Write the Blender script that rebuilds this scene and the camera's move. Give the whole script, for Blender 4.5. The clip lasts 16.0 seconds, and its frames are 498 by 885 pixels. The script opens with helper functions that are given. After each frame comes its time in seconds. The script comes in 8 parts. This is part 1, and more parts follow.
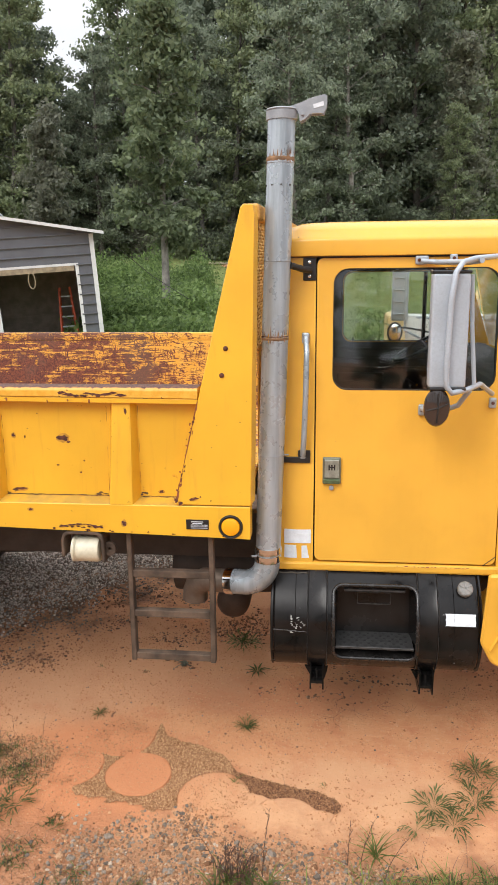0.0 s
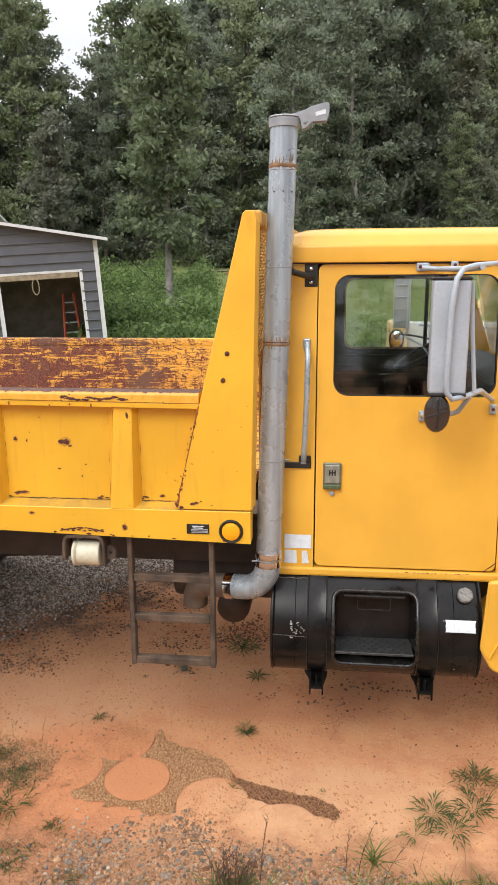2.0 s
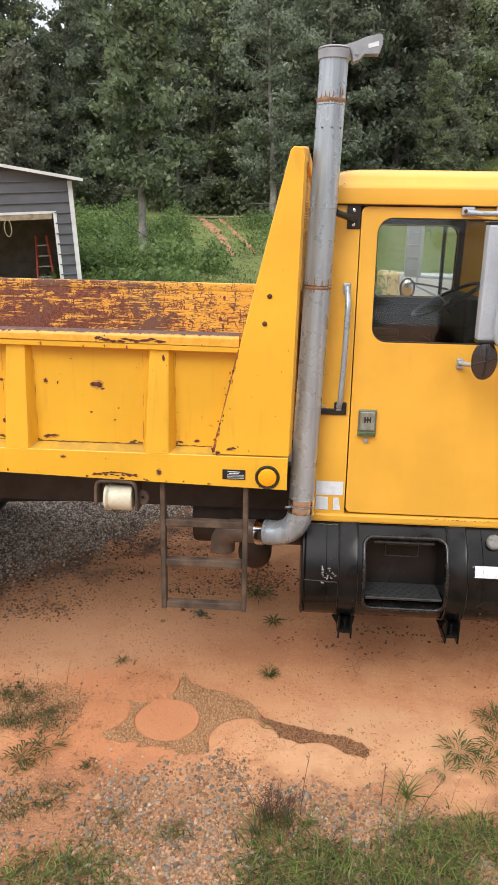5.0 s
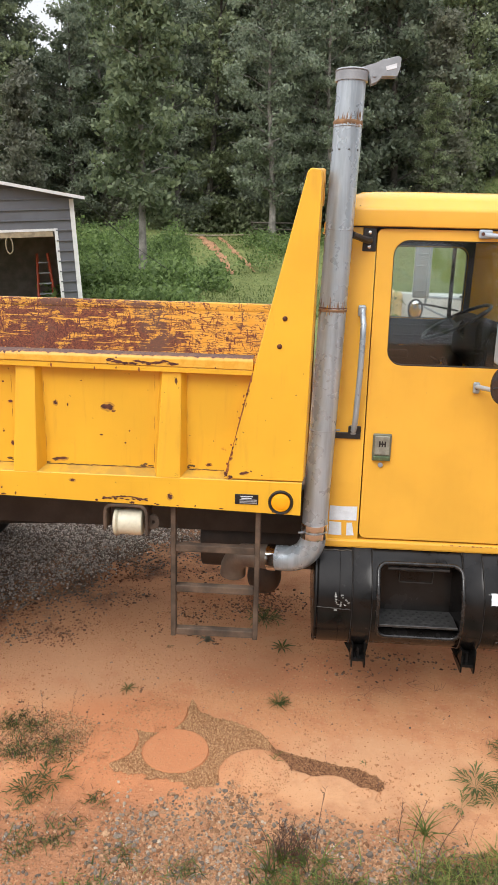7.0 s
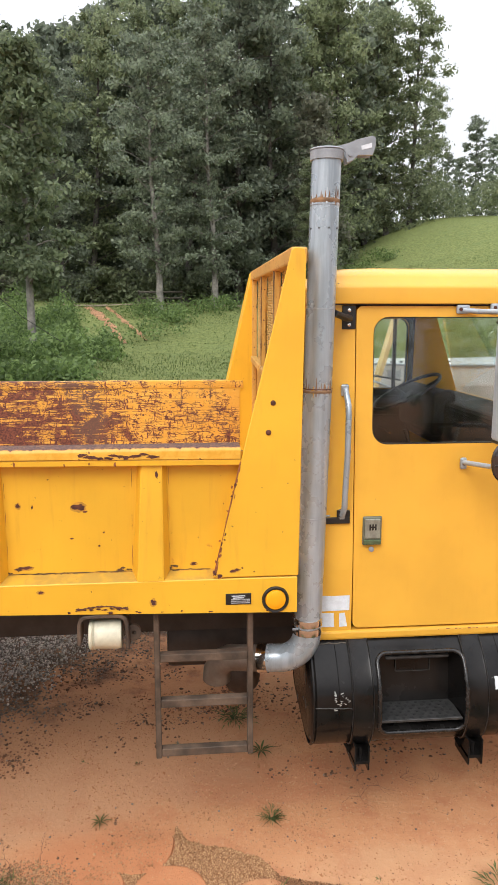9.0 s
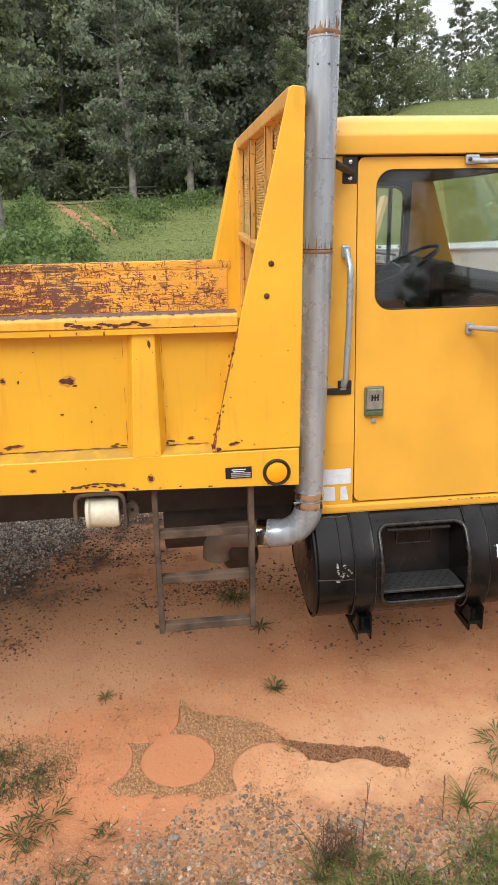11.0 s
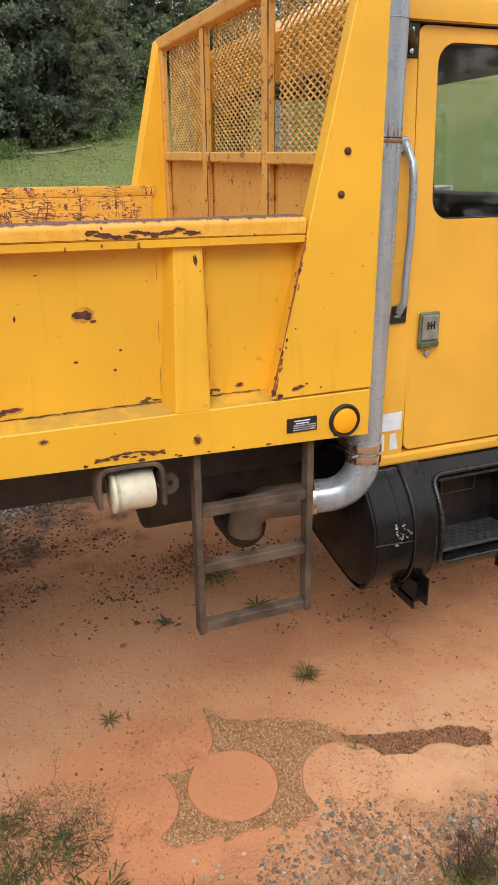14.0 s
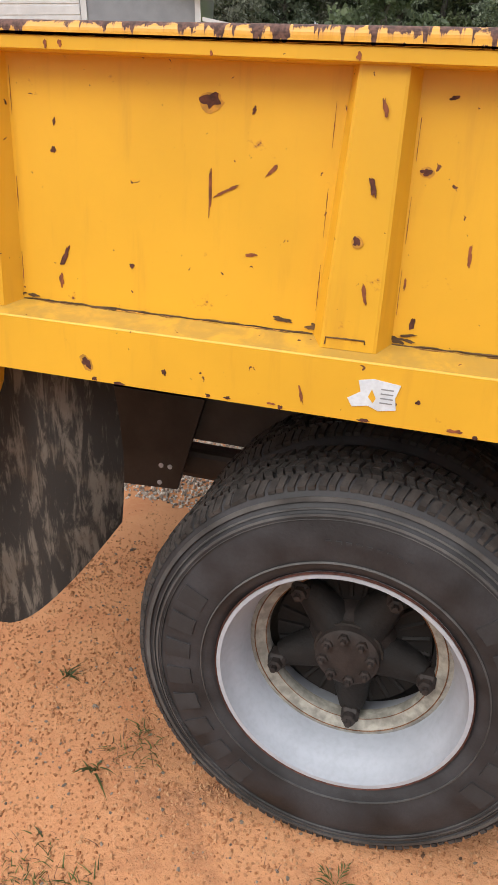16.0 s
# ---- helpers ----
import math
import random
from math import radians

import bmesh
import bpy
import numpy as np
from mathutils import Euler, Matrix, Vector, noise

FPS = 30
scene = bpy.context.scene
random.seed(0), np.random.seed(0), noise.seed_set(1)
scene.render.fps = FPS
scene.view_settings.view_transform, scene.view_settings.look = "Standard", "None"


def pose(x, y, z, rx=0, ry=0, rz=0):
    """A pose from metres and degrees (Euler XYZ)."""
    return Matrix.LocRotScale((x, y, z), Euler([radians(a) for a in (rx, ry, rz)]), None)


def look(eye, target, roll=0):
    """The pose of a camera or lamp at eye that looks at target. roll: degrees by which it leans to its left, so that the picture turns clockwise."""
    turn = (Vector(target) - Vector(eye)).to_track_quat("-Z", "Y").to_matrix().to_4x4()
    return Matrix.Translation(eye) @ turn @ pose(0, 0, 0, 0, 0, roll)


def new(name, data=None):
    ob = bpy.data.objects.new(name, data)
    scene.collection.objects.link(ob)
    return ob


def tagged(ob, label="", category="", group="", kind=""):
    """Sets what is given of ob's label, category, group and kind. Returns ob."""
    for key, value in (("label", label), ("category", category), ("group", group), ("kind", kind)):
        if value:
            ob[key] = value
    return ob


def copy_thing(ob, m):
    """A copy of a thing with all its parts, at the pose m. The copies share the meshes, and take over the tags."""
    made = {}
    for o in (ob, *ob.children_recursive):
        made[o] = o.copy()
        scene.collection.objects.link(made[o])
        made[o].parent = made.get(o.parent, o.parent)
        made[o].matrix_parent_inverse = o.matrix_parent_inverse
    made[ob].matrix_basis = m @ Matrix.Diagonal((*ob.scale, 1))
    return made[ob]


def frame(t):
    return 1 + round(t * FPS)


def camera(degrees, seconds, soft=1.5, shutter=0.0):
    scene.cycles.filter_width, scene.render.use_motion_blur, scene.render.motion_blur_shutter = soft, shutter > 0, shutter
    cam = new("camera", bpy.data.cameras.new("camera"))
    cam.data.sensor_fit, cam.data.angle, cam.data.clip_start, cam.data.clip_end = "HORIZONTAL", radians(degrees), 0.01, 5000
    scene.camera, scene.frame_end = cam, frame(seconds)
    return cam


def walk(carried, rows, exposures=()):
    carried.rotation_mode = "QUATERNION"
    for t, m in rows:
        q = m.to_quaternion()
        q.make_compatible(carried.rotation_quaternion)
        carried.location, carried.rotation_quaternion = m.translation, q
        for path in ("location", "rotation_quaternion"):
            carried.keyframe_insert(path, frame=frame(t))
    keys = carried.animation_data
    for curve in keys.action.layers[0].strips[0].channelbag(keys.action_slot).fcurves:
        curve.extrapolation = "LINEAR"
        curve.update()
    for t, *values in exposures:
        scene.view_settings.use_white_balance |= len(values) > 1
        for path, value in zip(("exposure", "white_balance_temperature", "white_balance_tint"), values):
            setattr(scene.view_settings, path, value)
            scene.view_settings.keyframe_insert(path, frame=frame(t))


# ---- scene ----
cam = camera(37.7, 16.0, soft=0.6)
PATH = [
    (0, (0.428, -3.207, 2.409), (0.224, -1.269, 1.96), -0.6),
    (0.5, (0.43, -3.212, 2.399), (0.229, -1.272, 1.958), -0.5),
    (1, (0.431, -3.216, 2.399), (0.235, -1.274, 1.963), -0.4),
    (1.5, (0.432, -3.214, 2.406), (0.235, -1.272, 1.972), -0.4),
    (2, (0.437, -3.22, 2.402), (0.226, -1.279, 1.972), -0.3),
    (2.5, (0.434, -3.219, 2.401), (0.21, -1.285, 1.944), -0.1),
    (3, (0.408, -3.199, 2.391), (0.195, -1.278, 1.878), 0.1),
    (3.5, (0.338, -3.173, 2.36), (0.153, -1.262, 1.8), 0.1),
    (4, (0.185, -3.197, 2.343), (0.034, -1.29, 1.76), 0.3),
    (4.2, (0.125, -3.201, 2.35), (-0.011, -1.294, 1.762), 0.4),
    (6.3, (0.083, -3.244, 2.378), (-0.012, -1.309, 1.882), 2.0),
    (6.5, (0.049, -3.239, 2.392), (-0.034, -1.307, 1.884), 1.9),
    (7, (0.026, -3.155, 2.377), (-0.083, -1.225, 1.863), 1.5),
    (7.5, (-0.074, -2.99, 2.361), (-0.151, -1.055, 1.86), 0.9),
    (8, (-0.227, -2.913, 2.374), (-0.216, -0.968, 1.909), 0.7),
    (8.5, (-0.34, -2.922, 2.42), (-0.234, -0.959, 2.048), 0.8),
    (8.7, (-0.365, -2.91, 2.436), (-0.216, -0.943, 2.104), 0.7),
    (10.8, (-0.415, -2.809, 2.291), (-0.177, -0.907, 1.723), -0.9),
    (11, (-0.438, -2.775, 2.269), (-0.215, -0.88, 1.671), -1.1),
    (11.5, (-0.509, -2.637, 2.232), (-0.287, -0.749, 1.61), -1.9),
    (12, (-0.702, -2.561, 2.198), (-0.408, -0.683, 1.574), -2.4),
    (12.5, (-0.843, -2.459, 2.186), (-0.444, -0.607, 1.546), -2.2),
    (13, (-0.884, -2.322, 2.139), (-0.344, -0.516, 1.472), -1.9),
    (13.5, (-0.977, -2.201, 2.12), (-0.301, -0.455, 1.418), -1.5),
    (14, (-1.132, -2.012, 2.04), (-0.446, -0.269, 1.34), -0.6),
    (14.4, (-1.328, -1.874, 1.973), (-0.742, -0.089, 1.287), -0.4),
    (14.5, (-1.411, -1.845, 1.955), (-0.849, -0.058, 1.257), 0.4),
    (14.9, (-1.689, -1.703, 1.887), (-1.294, 0.117, 1.159), 1.0),
    (15, (-1.74, -1.645, 1.877), (-1.426, 0.185, 1.134), 1.1),
    (15.2, (-1.892, -1.556, 1.862), (-1.735, 0.285, 1.097), 1.8),
    (15.5, (-2.101, -1.455, 1.82), (-2.231, 0.387, 1.051), 2.7),
    (15.8, (-2.322, -1.393, 1.77), (-2.674, 0.414, 0.988), 3.2),
    (16, (-2.462, -1.328, 1.744), (-2.962, 0.441, 0.958), 3.2),
]
walk(cam, [(t, look(eye, target, roll)) for t, eye, target, roll in PATH],
     exposures=((0, 0.19), (3.5, 0.14), (8.5, 0.18), (12.5, 0.08), (14, -0.03), (15.5, -0.06), (16, 0.03)))

# ---- world and light: overcast sky ----
world = bpy.data.worlds.new("overcast_sky")
scene.world = world
world.use_nodes = True
wn = world.node_tree.nodes
sky = wn.new("ShaderNodeTexSky")
sky.sky_type, sky.sun_disc = "NISHITA", False
sky.sun_elevation, sky.sun_rotation = radians(45), radians(205)
sky.air_density, sky.dust_density, sky.ozone_density = 1.0, 6.0, 1.0
# a cloud layer greys the blue of the clear sky
mixw = wn.new("ShaderNodeMix")
mixw.data_type = "RGBA"
mixw.inputs[0].default_value = 0.88
cloud = wn.new("ShaderNodeTexNoise")
cloud.inputs["Scale"].default_value, cloud.inputs["Detail"].default_value = 2.2, 5
cramp = wn.new("ShaderNodeMapRange")
cramp.inputs[3].default_value, cramp.inputs[4].default_value = 0.70, 1.25
world.node_tree.links.new(cloud.outputs["Fac"], cramp.inputs[0])
# an overcast sky is about three times as bright overhead as at the horizon
wco = wn.new("ShaderNodeTexCoord")
wsep = wn.new("ShaderNodeSeparateXYZ")
world.node_tree.links.new(wco.outputs["Generated"], wsep.inputs[0])
wgrad = wn.new("ShaderNodeMapRange")
wgrad.inputs[1].default_value, wgrad.inputs[2].default_value = 0.28, 1.0
wgrad.inputs[3].default_value, wgrad.inputs[4].default_value = 6.4, 16.0
world.node_tree.links.new(wsep.outputs[2], wgrad.inputs[0])
wmul = wn.new("ShaderNodeMath")
wmul.operation = "MULTIPLY"
world.node_tree.links.new(cramp.outputs[0], wmul.inputs[0])
world.node_tree.links.new(wgrad.outputs[0], wmul.inputs[1])
comb = wn.new("ShaderNodeCombineColor")
for c, k in enumerate((0.985, 1.0, 1.06)):
    wtint = wn.new("ShaderNodeMath")
    wtint.operation = "MULTIPLY"
    wtint.inputs[1].default_value = k
    world.node_tree.links.new(wmul.outputs[0], wtint.inputs[0])
    world.node_tree.links.new(wtint.outputs[0], comb.inputs[c])
world.node_tree.links.new(sky.outputs[0], mixw.inputs[6])
world.node_tree.links.new(comb.outputs[0], mixw.inputs[7])
world.node_tree.links.new(mixw.outputs[2], wn["Background"].inputs[0])
wn["Background"].inputs[1].default_value = 0.15

sun_data = bpy.data.lights.new("sun", "SUN")
sun_data.energy, sun_data.angle, sun_data.color = 1.55, radians(30), (1.0, 0.975, 0.94)
sun = new("sun", sun_data)
sun.matrix_world = look((-15, -30, 33), (0, 0, 0))


# ---- materials ----
def nodes_of(name):
    m = bpy.data.materials.new(name)
    m.use_nodes = True
    t = m.node_tree
    return m, t, t.nodes["Principled BSDF"]


def tex(t, kind, scale, detail=4.0, rough=0.55, where="Object", stretch=None, distort=0.0):
    """A noise, voronoi or wave texture in the object's own metres."""
    c = t.nodes.new("ShaderNodeTexCoord")
    n = t.nodes.new(kind)
    src = c.outputs[where]
    if stretch:
        mp = t.nodes.new("ShaderNodeMapping")
        mp.inputs["Scale"].default_value = stretch
        t.links.new(src, mp.inputs[0])
        src = mp.outputs[0]
    t.links.new(src, n.inputs["Vector"])
    n.inputs["Scale"].default_value = scale
    if "Detail" in n.inputs:
        n.inputs["Detail"].default_value = detail
    if kind == "ShaderNodeTexNoise":
        n.inputs["Roughness"].default_value = rough
        n.inputs["Distortion"].default_value = distort
    return n


def ramp(t, src, lo, hi, a=0.0, b=1.0):
    r = t.nodes.new("ShaderNodeMapRange")
    r.interpolation_type = "SMOOTHSTEP"
    r.inputs[1].default_value, r.inputs[2].default_value = lo, hi
    r.inputs[3].default_value, r.inputs[4].default_value = a, b
    t.links.new(src, r.inputs[0])
    return r.outputs[0]


def mix(t, fac, a, b):
    m = t.nodes.new("ShaderNodeMix")
    m.data_type = "RGBA"
    for k, v in ((0, fac), (6, a), (7, b)):
        if isinstance(v, (int, float)):
            m.inputs[k].default_value = v
        elif isinstance(v, tuple):
            m.inputs[k].default_value = (*v, 1)
        else:
            t.links.new(v, m.inputs[k])
    return m.outputs[2]


def math_node(t, op, a, b):
    m = t.nodes.new("ShaderNodeMath")
    m.operation = op
    for k, v in ((0, a), (1, b)):
        if isinstance(v, (int, float)):
            m.inputs[k].default_value = v
        else:
            t.links.new(v, m.inputs[k])
    return m.outputs[0]


def bump(t, bsdf, height, strength=0.3, dist=0.01):
    b = t.nodes.new("ShaderNodeBump")
    b.inputs["Strength"].default_value, b.inputs["Distance"].default_value = strength, dist
    t.links.new(height, b.inputs["Height"])
    t.links.new(b.outputs[0], bsdf.inputs["Normal"])


def plain(name, colour, rough=0.5, metal=0.0, vary=0.25, scale=9.0, fine=70.0, relief=0.08, coat=0.0):
    """A surface of one colour with blotches, grain and slight relief."""
    m, t, b = nodes_of(name)
    n = tex(t, "ShaderNodeTexNoise", scale, 5)
    f = tex(t, "ShaderNodeTexNoise", fine, 3)
    dark = tuple(c * (1 - vary) for c in colour)
    light = tuple(min(1, c * (1 + vary * 0.6)) for c in colour)
    col = mix(t, ramp(t, n.outputs["Fac"], 0.3, 0.7), dark, light)
    col = mix(t, ramp(t, f.outputs["Fac"], 0.35, 0.75, 0, 0.35), col, tuple(c * 0.75 for c in colour))
    t.links.new(col, b.inputs["Base Color"])
    t.links.new(ramp(t, n.outputs["Fac"], 0.2, 0.8, max(0.03, rough - 0.1), min(1, rough + 0.12)), b.inputs["Roughness"])
    b.inputs["Metallic"].default_value = metal
    b.inputs["Coat Weight"].default_value = coat
    bump(t, b, f.outputs["Fac"], relief, 0.004)
    return m


def rusty_paint(name, paint=(0.78, 0.36, 0.022), chips=0.64, rough=0.38, dots=0.0, rear=0.0, dusty=True):
    """Old yellow paint, chipped through to dark rust; chips is the noise level above which it is gone."""
    m, t, b = nodes_of(name)
    big = tex(t, "ShaderNodeTexNoise", 1.7, 4)
    mid = tex(t, "ShaderNodeTexNoise", 13.0, 6, 0.62, distort=0.4)
    fine = tex(t, "ShaderNodeTexNoise", 85.0, 4, 0.6)
    run = tex(t, "ShaderNodeTexNoise", 9.0, 5, 0.6, stretch=(3.0, 3.0, 0.35))
    col = mix(t, ramp(t, big.outputs["Fac"], 0.3, 0.7), tuple(c * 0.9 for c in paint), tuple(min(1, c * 1.06) for c in paint))
    col = mix(t, ramp(t, run.outputs["Fac"], 0.52, 0.78, 0, 0.3 if dusty else 0.07), col, (0.52, 0.24, 0.03))
    worn = math_node(t, "ADD", math_node(t, "MULTIPLY", mid.outputs["Fac"], 0.72), math_node(t, "MULTIPLY", fine.outputs["Fac"], 0.28))
    geo = t.nodes.new("ShaderNodeNewGeometry")
    sep = t.nodes.new("ShaderNodeSeparateXYZ")
    t.links.new(geo.outputs["Position"], sep.inputs[0])
    back = ramp(t, sep.outputs[0], -2.4, -0.9, rear, 0.0)
    worn = math_node(t, "ADD", worn, back)
    if dusty:
        # dust and grime lie on the ledges
        ups = t.nodes.new("ShaderNodeSeparateXYZ")
        t.links.new(geo.outputs["Normal"], ups.inputs[0])
        lies = math_node(t, "MULTIPLY", ramp(t, ups.outputs[2], 0.6, 0.9), ramp(t, mid.outputs["Fac"], 0.3, 0.6, 0.35, 0.85))
        col = mix(t, lies, col, (0.40, 0.25, 0.055))
    gone = ramp(t, worn, chips, chips + 0.025)
    if dots:
        dot = tex(t, "ShaderNodeTexNoise", 48.0, 2, 0.5, distort=0.8)
        gone = math_node(t, "MAXIMUM", gone, ramp(t, math_node(t, "ADD", dot.outputs["Fac"], back), dots, dots + 0.02))
    halo = ramp(t, worn, chips - 0.05, chips + 0.01, 0, 0.55)
    col = mix(t, halo, col, (0.5, 0.19, 0.03))
    rust = mix(t, ramp(t, fine.outputs["Fac"], 0.35, 0.65), (0.05, 0.022, 0.016), (0.20, 0.07, 0.035))
    col = mix(t, gone, col, rust)
    t.links.new(col, b.inputs["Base Color"])
    t.links.new(mix(t, gone, (rough, rough, rough), (0.85, 0.85, 0.85)), b.inputs["Roughness"])
    h = math_node(t, "SUBTRACT", math_node(t, "MULTIPLY", fine.outputs["Fac"], 0.25), gone)
    bump(t, b, h, 0.25, 0.002)
    return m


def bare(name, colour, rough):
    m, t, b = nodes_of(name)
    b.inputs["Base Color"].default_value, b.inputs["Roughness"].default_value = (*colour, 1), rough
    return m


YELLOW = (0.79, 0.432, 0.030)
CAB_YELLOW = (0.785, 0.42, 0.052)
bed_paint = rusty_paint("chipped_yellow_paint", YELLOW, 0.685, dots=0.745, rear=0.016)


def lip_material(name):
    """The bed's top lip: purple-brown rust over its upper side, drips of it down the yellow face, worse to the rear."""
    m, t, b = nodes_of(name)
    geo = t.nodes.new("ShaderNodeNewGeometry")
    sep, nrm = t.nodes.new("ShaderNodeSeparateXYZ"), t.nodes.new("ShaderNodeSeparateXYZ")
    t.links.new(geo.outputs["Position"], sep.inputs[0])
    t.links.new(geo.outputs["Normal"], nrm.inputs[0])
    drip = tex(t, "ShaderNodeTexNoise", 46.0, 3, 0.6, stretch=(1.0, 0.0, 0.05))
    wide = tex(t, "ShaderNodeTexNoise", 3.1, 2, 0.5, stretch=(1.0, 0.0, 0.2))
    mid = tex(t, "ShaderNodeTexNoise", 30.0, 5, 0.65, distort=0.5)
    fine = tex(t, "ShaderNodeTexNoise", 110.0, 4, 0.6)
    rear = ramp(t, sep.outputs[0], -2.0, -1.0, 1.0, 0.16)
    down = math_node(t, "SUBTRACT", 1.912, sep.outputs[2])
    # how far each drip runs down the face, in metres
    reach = math_node(t, "ADD", ramp(t, drip.outputs["Fac"], 0.47, 0.76, 0.003, 0.048), ramp(t, wide.outputs["Fac"], 0.60, 0.68, 0.0, 0.055))
    reach = math_node(t, "MULTIPLY", math_node(t, "ADD", reach, ramp(t, mid.outputs["Fac"], 0.3, 0.7, -0.007, 0.008)), rear)
    gone = ramp(t, math_node(t, "SUBTRACT", reach, down), -0.004, 0.001)
    top = math_node(t, "ADD", ramp(t, nrm.outputs[2], 0.55, 0.95, 0.0, 0.27), math_node(t, "MULTIPLY", rear, 0.36))
    gone = math_node(t, "MAXIMUM", gone, ramp(t, math_node(t, "ADD", top, mid.outputs["Fac"]), 1.02, 1.08))
    gone = math_node(t, "MAXIMUM", gone, ramp(t, math_node(t, "ADD", mid.outputs["Fac"], math_node(t, "MULTIPLY", rear, 0.055)), 0.665, 0.685))
    stain = ramp(t, math_node(t, "SUBTRACT", reach, down), -0.016, 0.0, 0.0, 0.5)
    col = mix(t, ramp(t, mid.outputs["Fac"], 0.35, 0.65), (0.72, 0.36, 0.035), (0.80, 0.44, 0.06))
    col = mix(t, stain, col, (0.50, 0.21, 0.05))
    rust = mix(t, ramp(t, fine.outputs["Fac"], 0.35, 0.65), (0.055, 0.026, 0.020), (0.155, 0.075, 0.055))
    t.links.new(mix(t, gone, col, rust), b.inputs["Base Color"])
    t.links.new(ramp(t, gone, 0.0, 1.0, 0.42, 0.8), b.inputs["Roughness"])
    bump(t, b, math_node(t, "SUBTRACT", math_node(t, "MULTIPLY", fine.outputs["Fac"], 0.3), gone), 0.25, 0.002)
    return m


lip_paint = lip_material("worn_yellow_lip")



def scraped_paint(name):
    """The inside of the bed: yellow paint scored by loads, dark red rust in the scores and bare patches low down."""
    m, t, b = nodes_of(name)
    geo = t.nodes.new("ShaderNodeNewGeometry")
    sep = t.nodes.new("ShaderNodeSeparateXYZ")
    t.links.new(geo.outputs["Position"], sep.inputs[0])
    big = tex(t, "ShaderNodeTexNoise", 2.3, 4)
    mid = tex(t, "ShaderNodeTexNoise", 11.0, 5, 0.6)
    fine = tex(t, "ShaderNodeTexNoise", 85.0, 4, 0.6)
    level = tex(t, "ShaderNodeTexNoise", 6.0, 3, 0.6, stretch=(0.7, 1.0, 11.0), distort=0.3)
    cross = tex(t, "ShaderNodeTexNoise", 6.0, 1.5, 0.5, stretch=(1.5, 1.0, 2.4), distort=2.2)
    up = tex(t, "ShaderNodeTexNoise", 5.0, 1.5, 0.5, stretch=(5.0, 1.0, 1.2), distort=1.0)
    # more bare metal to the rear and low down
    wear = math_node(t, "ADD", ramp(t, sep.outputs[0], -1.7, -0.2, 0.085, -0.07), ramp(t, sep.outputs[2], 1.62, 1.95, 0.07, -0.02))
    wear = math_node(t, "ADD", wear, ramp(t, big.outputs["Fac"], 0.3, 0.7, -0.045, 0.045))

    def line(n, at, width):
        d = math_node(t, "ABSOLUTE", math_node(t, "SUBTRACT", n.outputs["Fac"], at), 0.0)
        return ramp(t, d, width * 0.35, width, 0.34, 0.0)

    lines = math_node(t, "MAXIMUM", line(cross, 0.5, 0.028), math_node(t, "MAXIMUM", line(level, 0.47, 0.045), line(up, 0.56, 0.030)))
    worn = math_node(t, "ADD", math_node(t, "MULTIPLY", mid.outputs["Fac"], 0.55), math_node(t, "MULTIPLY", level.outputs["Fac"], 0.45))
    worn = math_node(t, "ADD", math_node(t, "ADD", worn, wear), math_node(t, "MULTIPLY", lines, 0.5))
    gone = ramp(t, worn, 0.60, 0.622)
    col = mix(t, ramp(t, mid.outputs["Fac"], 0.3, 0.7), (0.74, 0.38, 0.05), (0.86, 0.49, 0.09))
    col = mix(t, ramp(t, worn, 0.53, 0.60, 0, 0.4), col, (0.50, 0.20, 0.035))
    rust = mix(t, ramp(t, fine.outputs["Fac"], 0.35, 0.65), (0.085, 0.026, 0.02), (0.24, 0.075, 0.04))
    rust = mix(t, ramp(t, big.outputs["Fac"], 0.52, 0.66, 0, 0.7), rust, (0.15, 0.085, 0.06))
    col = mix(t, gone, col, rust)
    t.links.new(col, b.inputs["Base Color"])
    b.inputs["Roughness"].default_value = 0.7
    bump(t, b, math_node(t, "SUBTRACT", math_node(t, "MULTIPLY", fine.outputs["Fac"], 0.3), gone), 0.3, 0.002)
    return m


inner_paint = scraped_paint("scraped_yellow_and_rust")
mesh_paint = plain("worn_pale_mesh", (0.62, 0.40, 0.13), 0.6, 0, 0.35, 20, 90, 0.2)
head_paint = rusty_paint("faded_yellow_steel", (0.60, 0.32, 0.07), 0.60, rough=0.6, dots=0.68)
cab_paint = rusty_paint("cab_yellow_paint", CAB_YELLOW, 0.72, 0.27, dots=0.80, dusty=False)
black_steel = plain("dusty_black_steel", (0.042, 0.036, 0.032), 0.55, 0.0, 0.5, 7, 60, 0.2)
rust_steel = plain("rusty_brown_steel", (0.105, 0.070, 0.047), 0.8, 0.0, 0.6, 11, 90, 0.35)
tank_paint = plain("scuffed_black_tank", (0.012, 0.011, 0.0105), 0.20, 0.0, 0.6, 6, 12, 0.30, 0.0)
tank_paint.node_tree.nodes["Principled BSDF"].inputs["Specular IOR Level"].default_value = 0.24
rubber = plain("tyre_rubber", (0.031, 0.031, 0.034), 0.62, 0, 0.7, 7, 110, 0.3)
tread_rubber = plain("dusty_tread_rubber", (0.050, 0.044, 0.040), 0.85, 0, 0.6, 30, 160, 0.4)


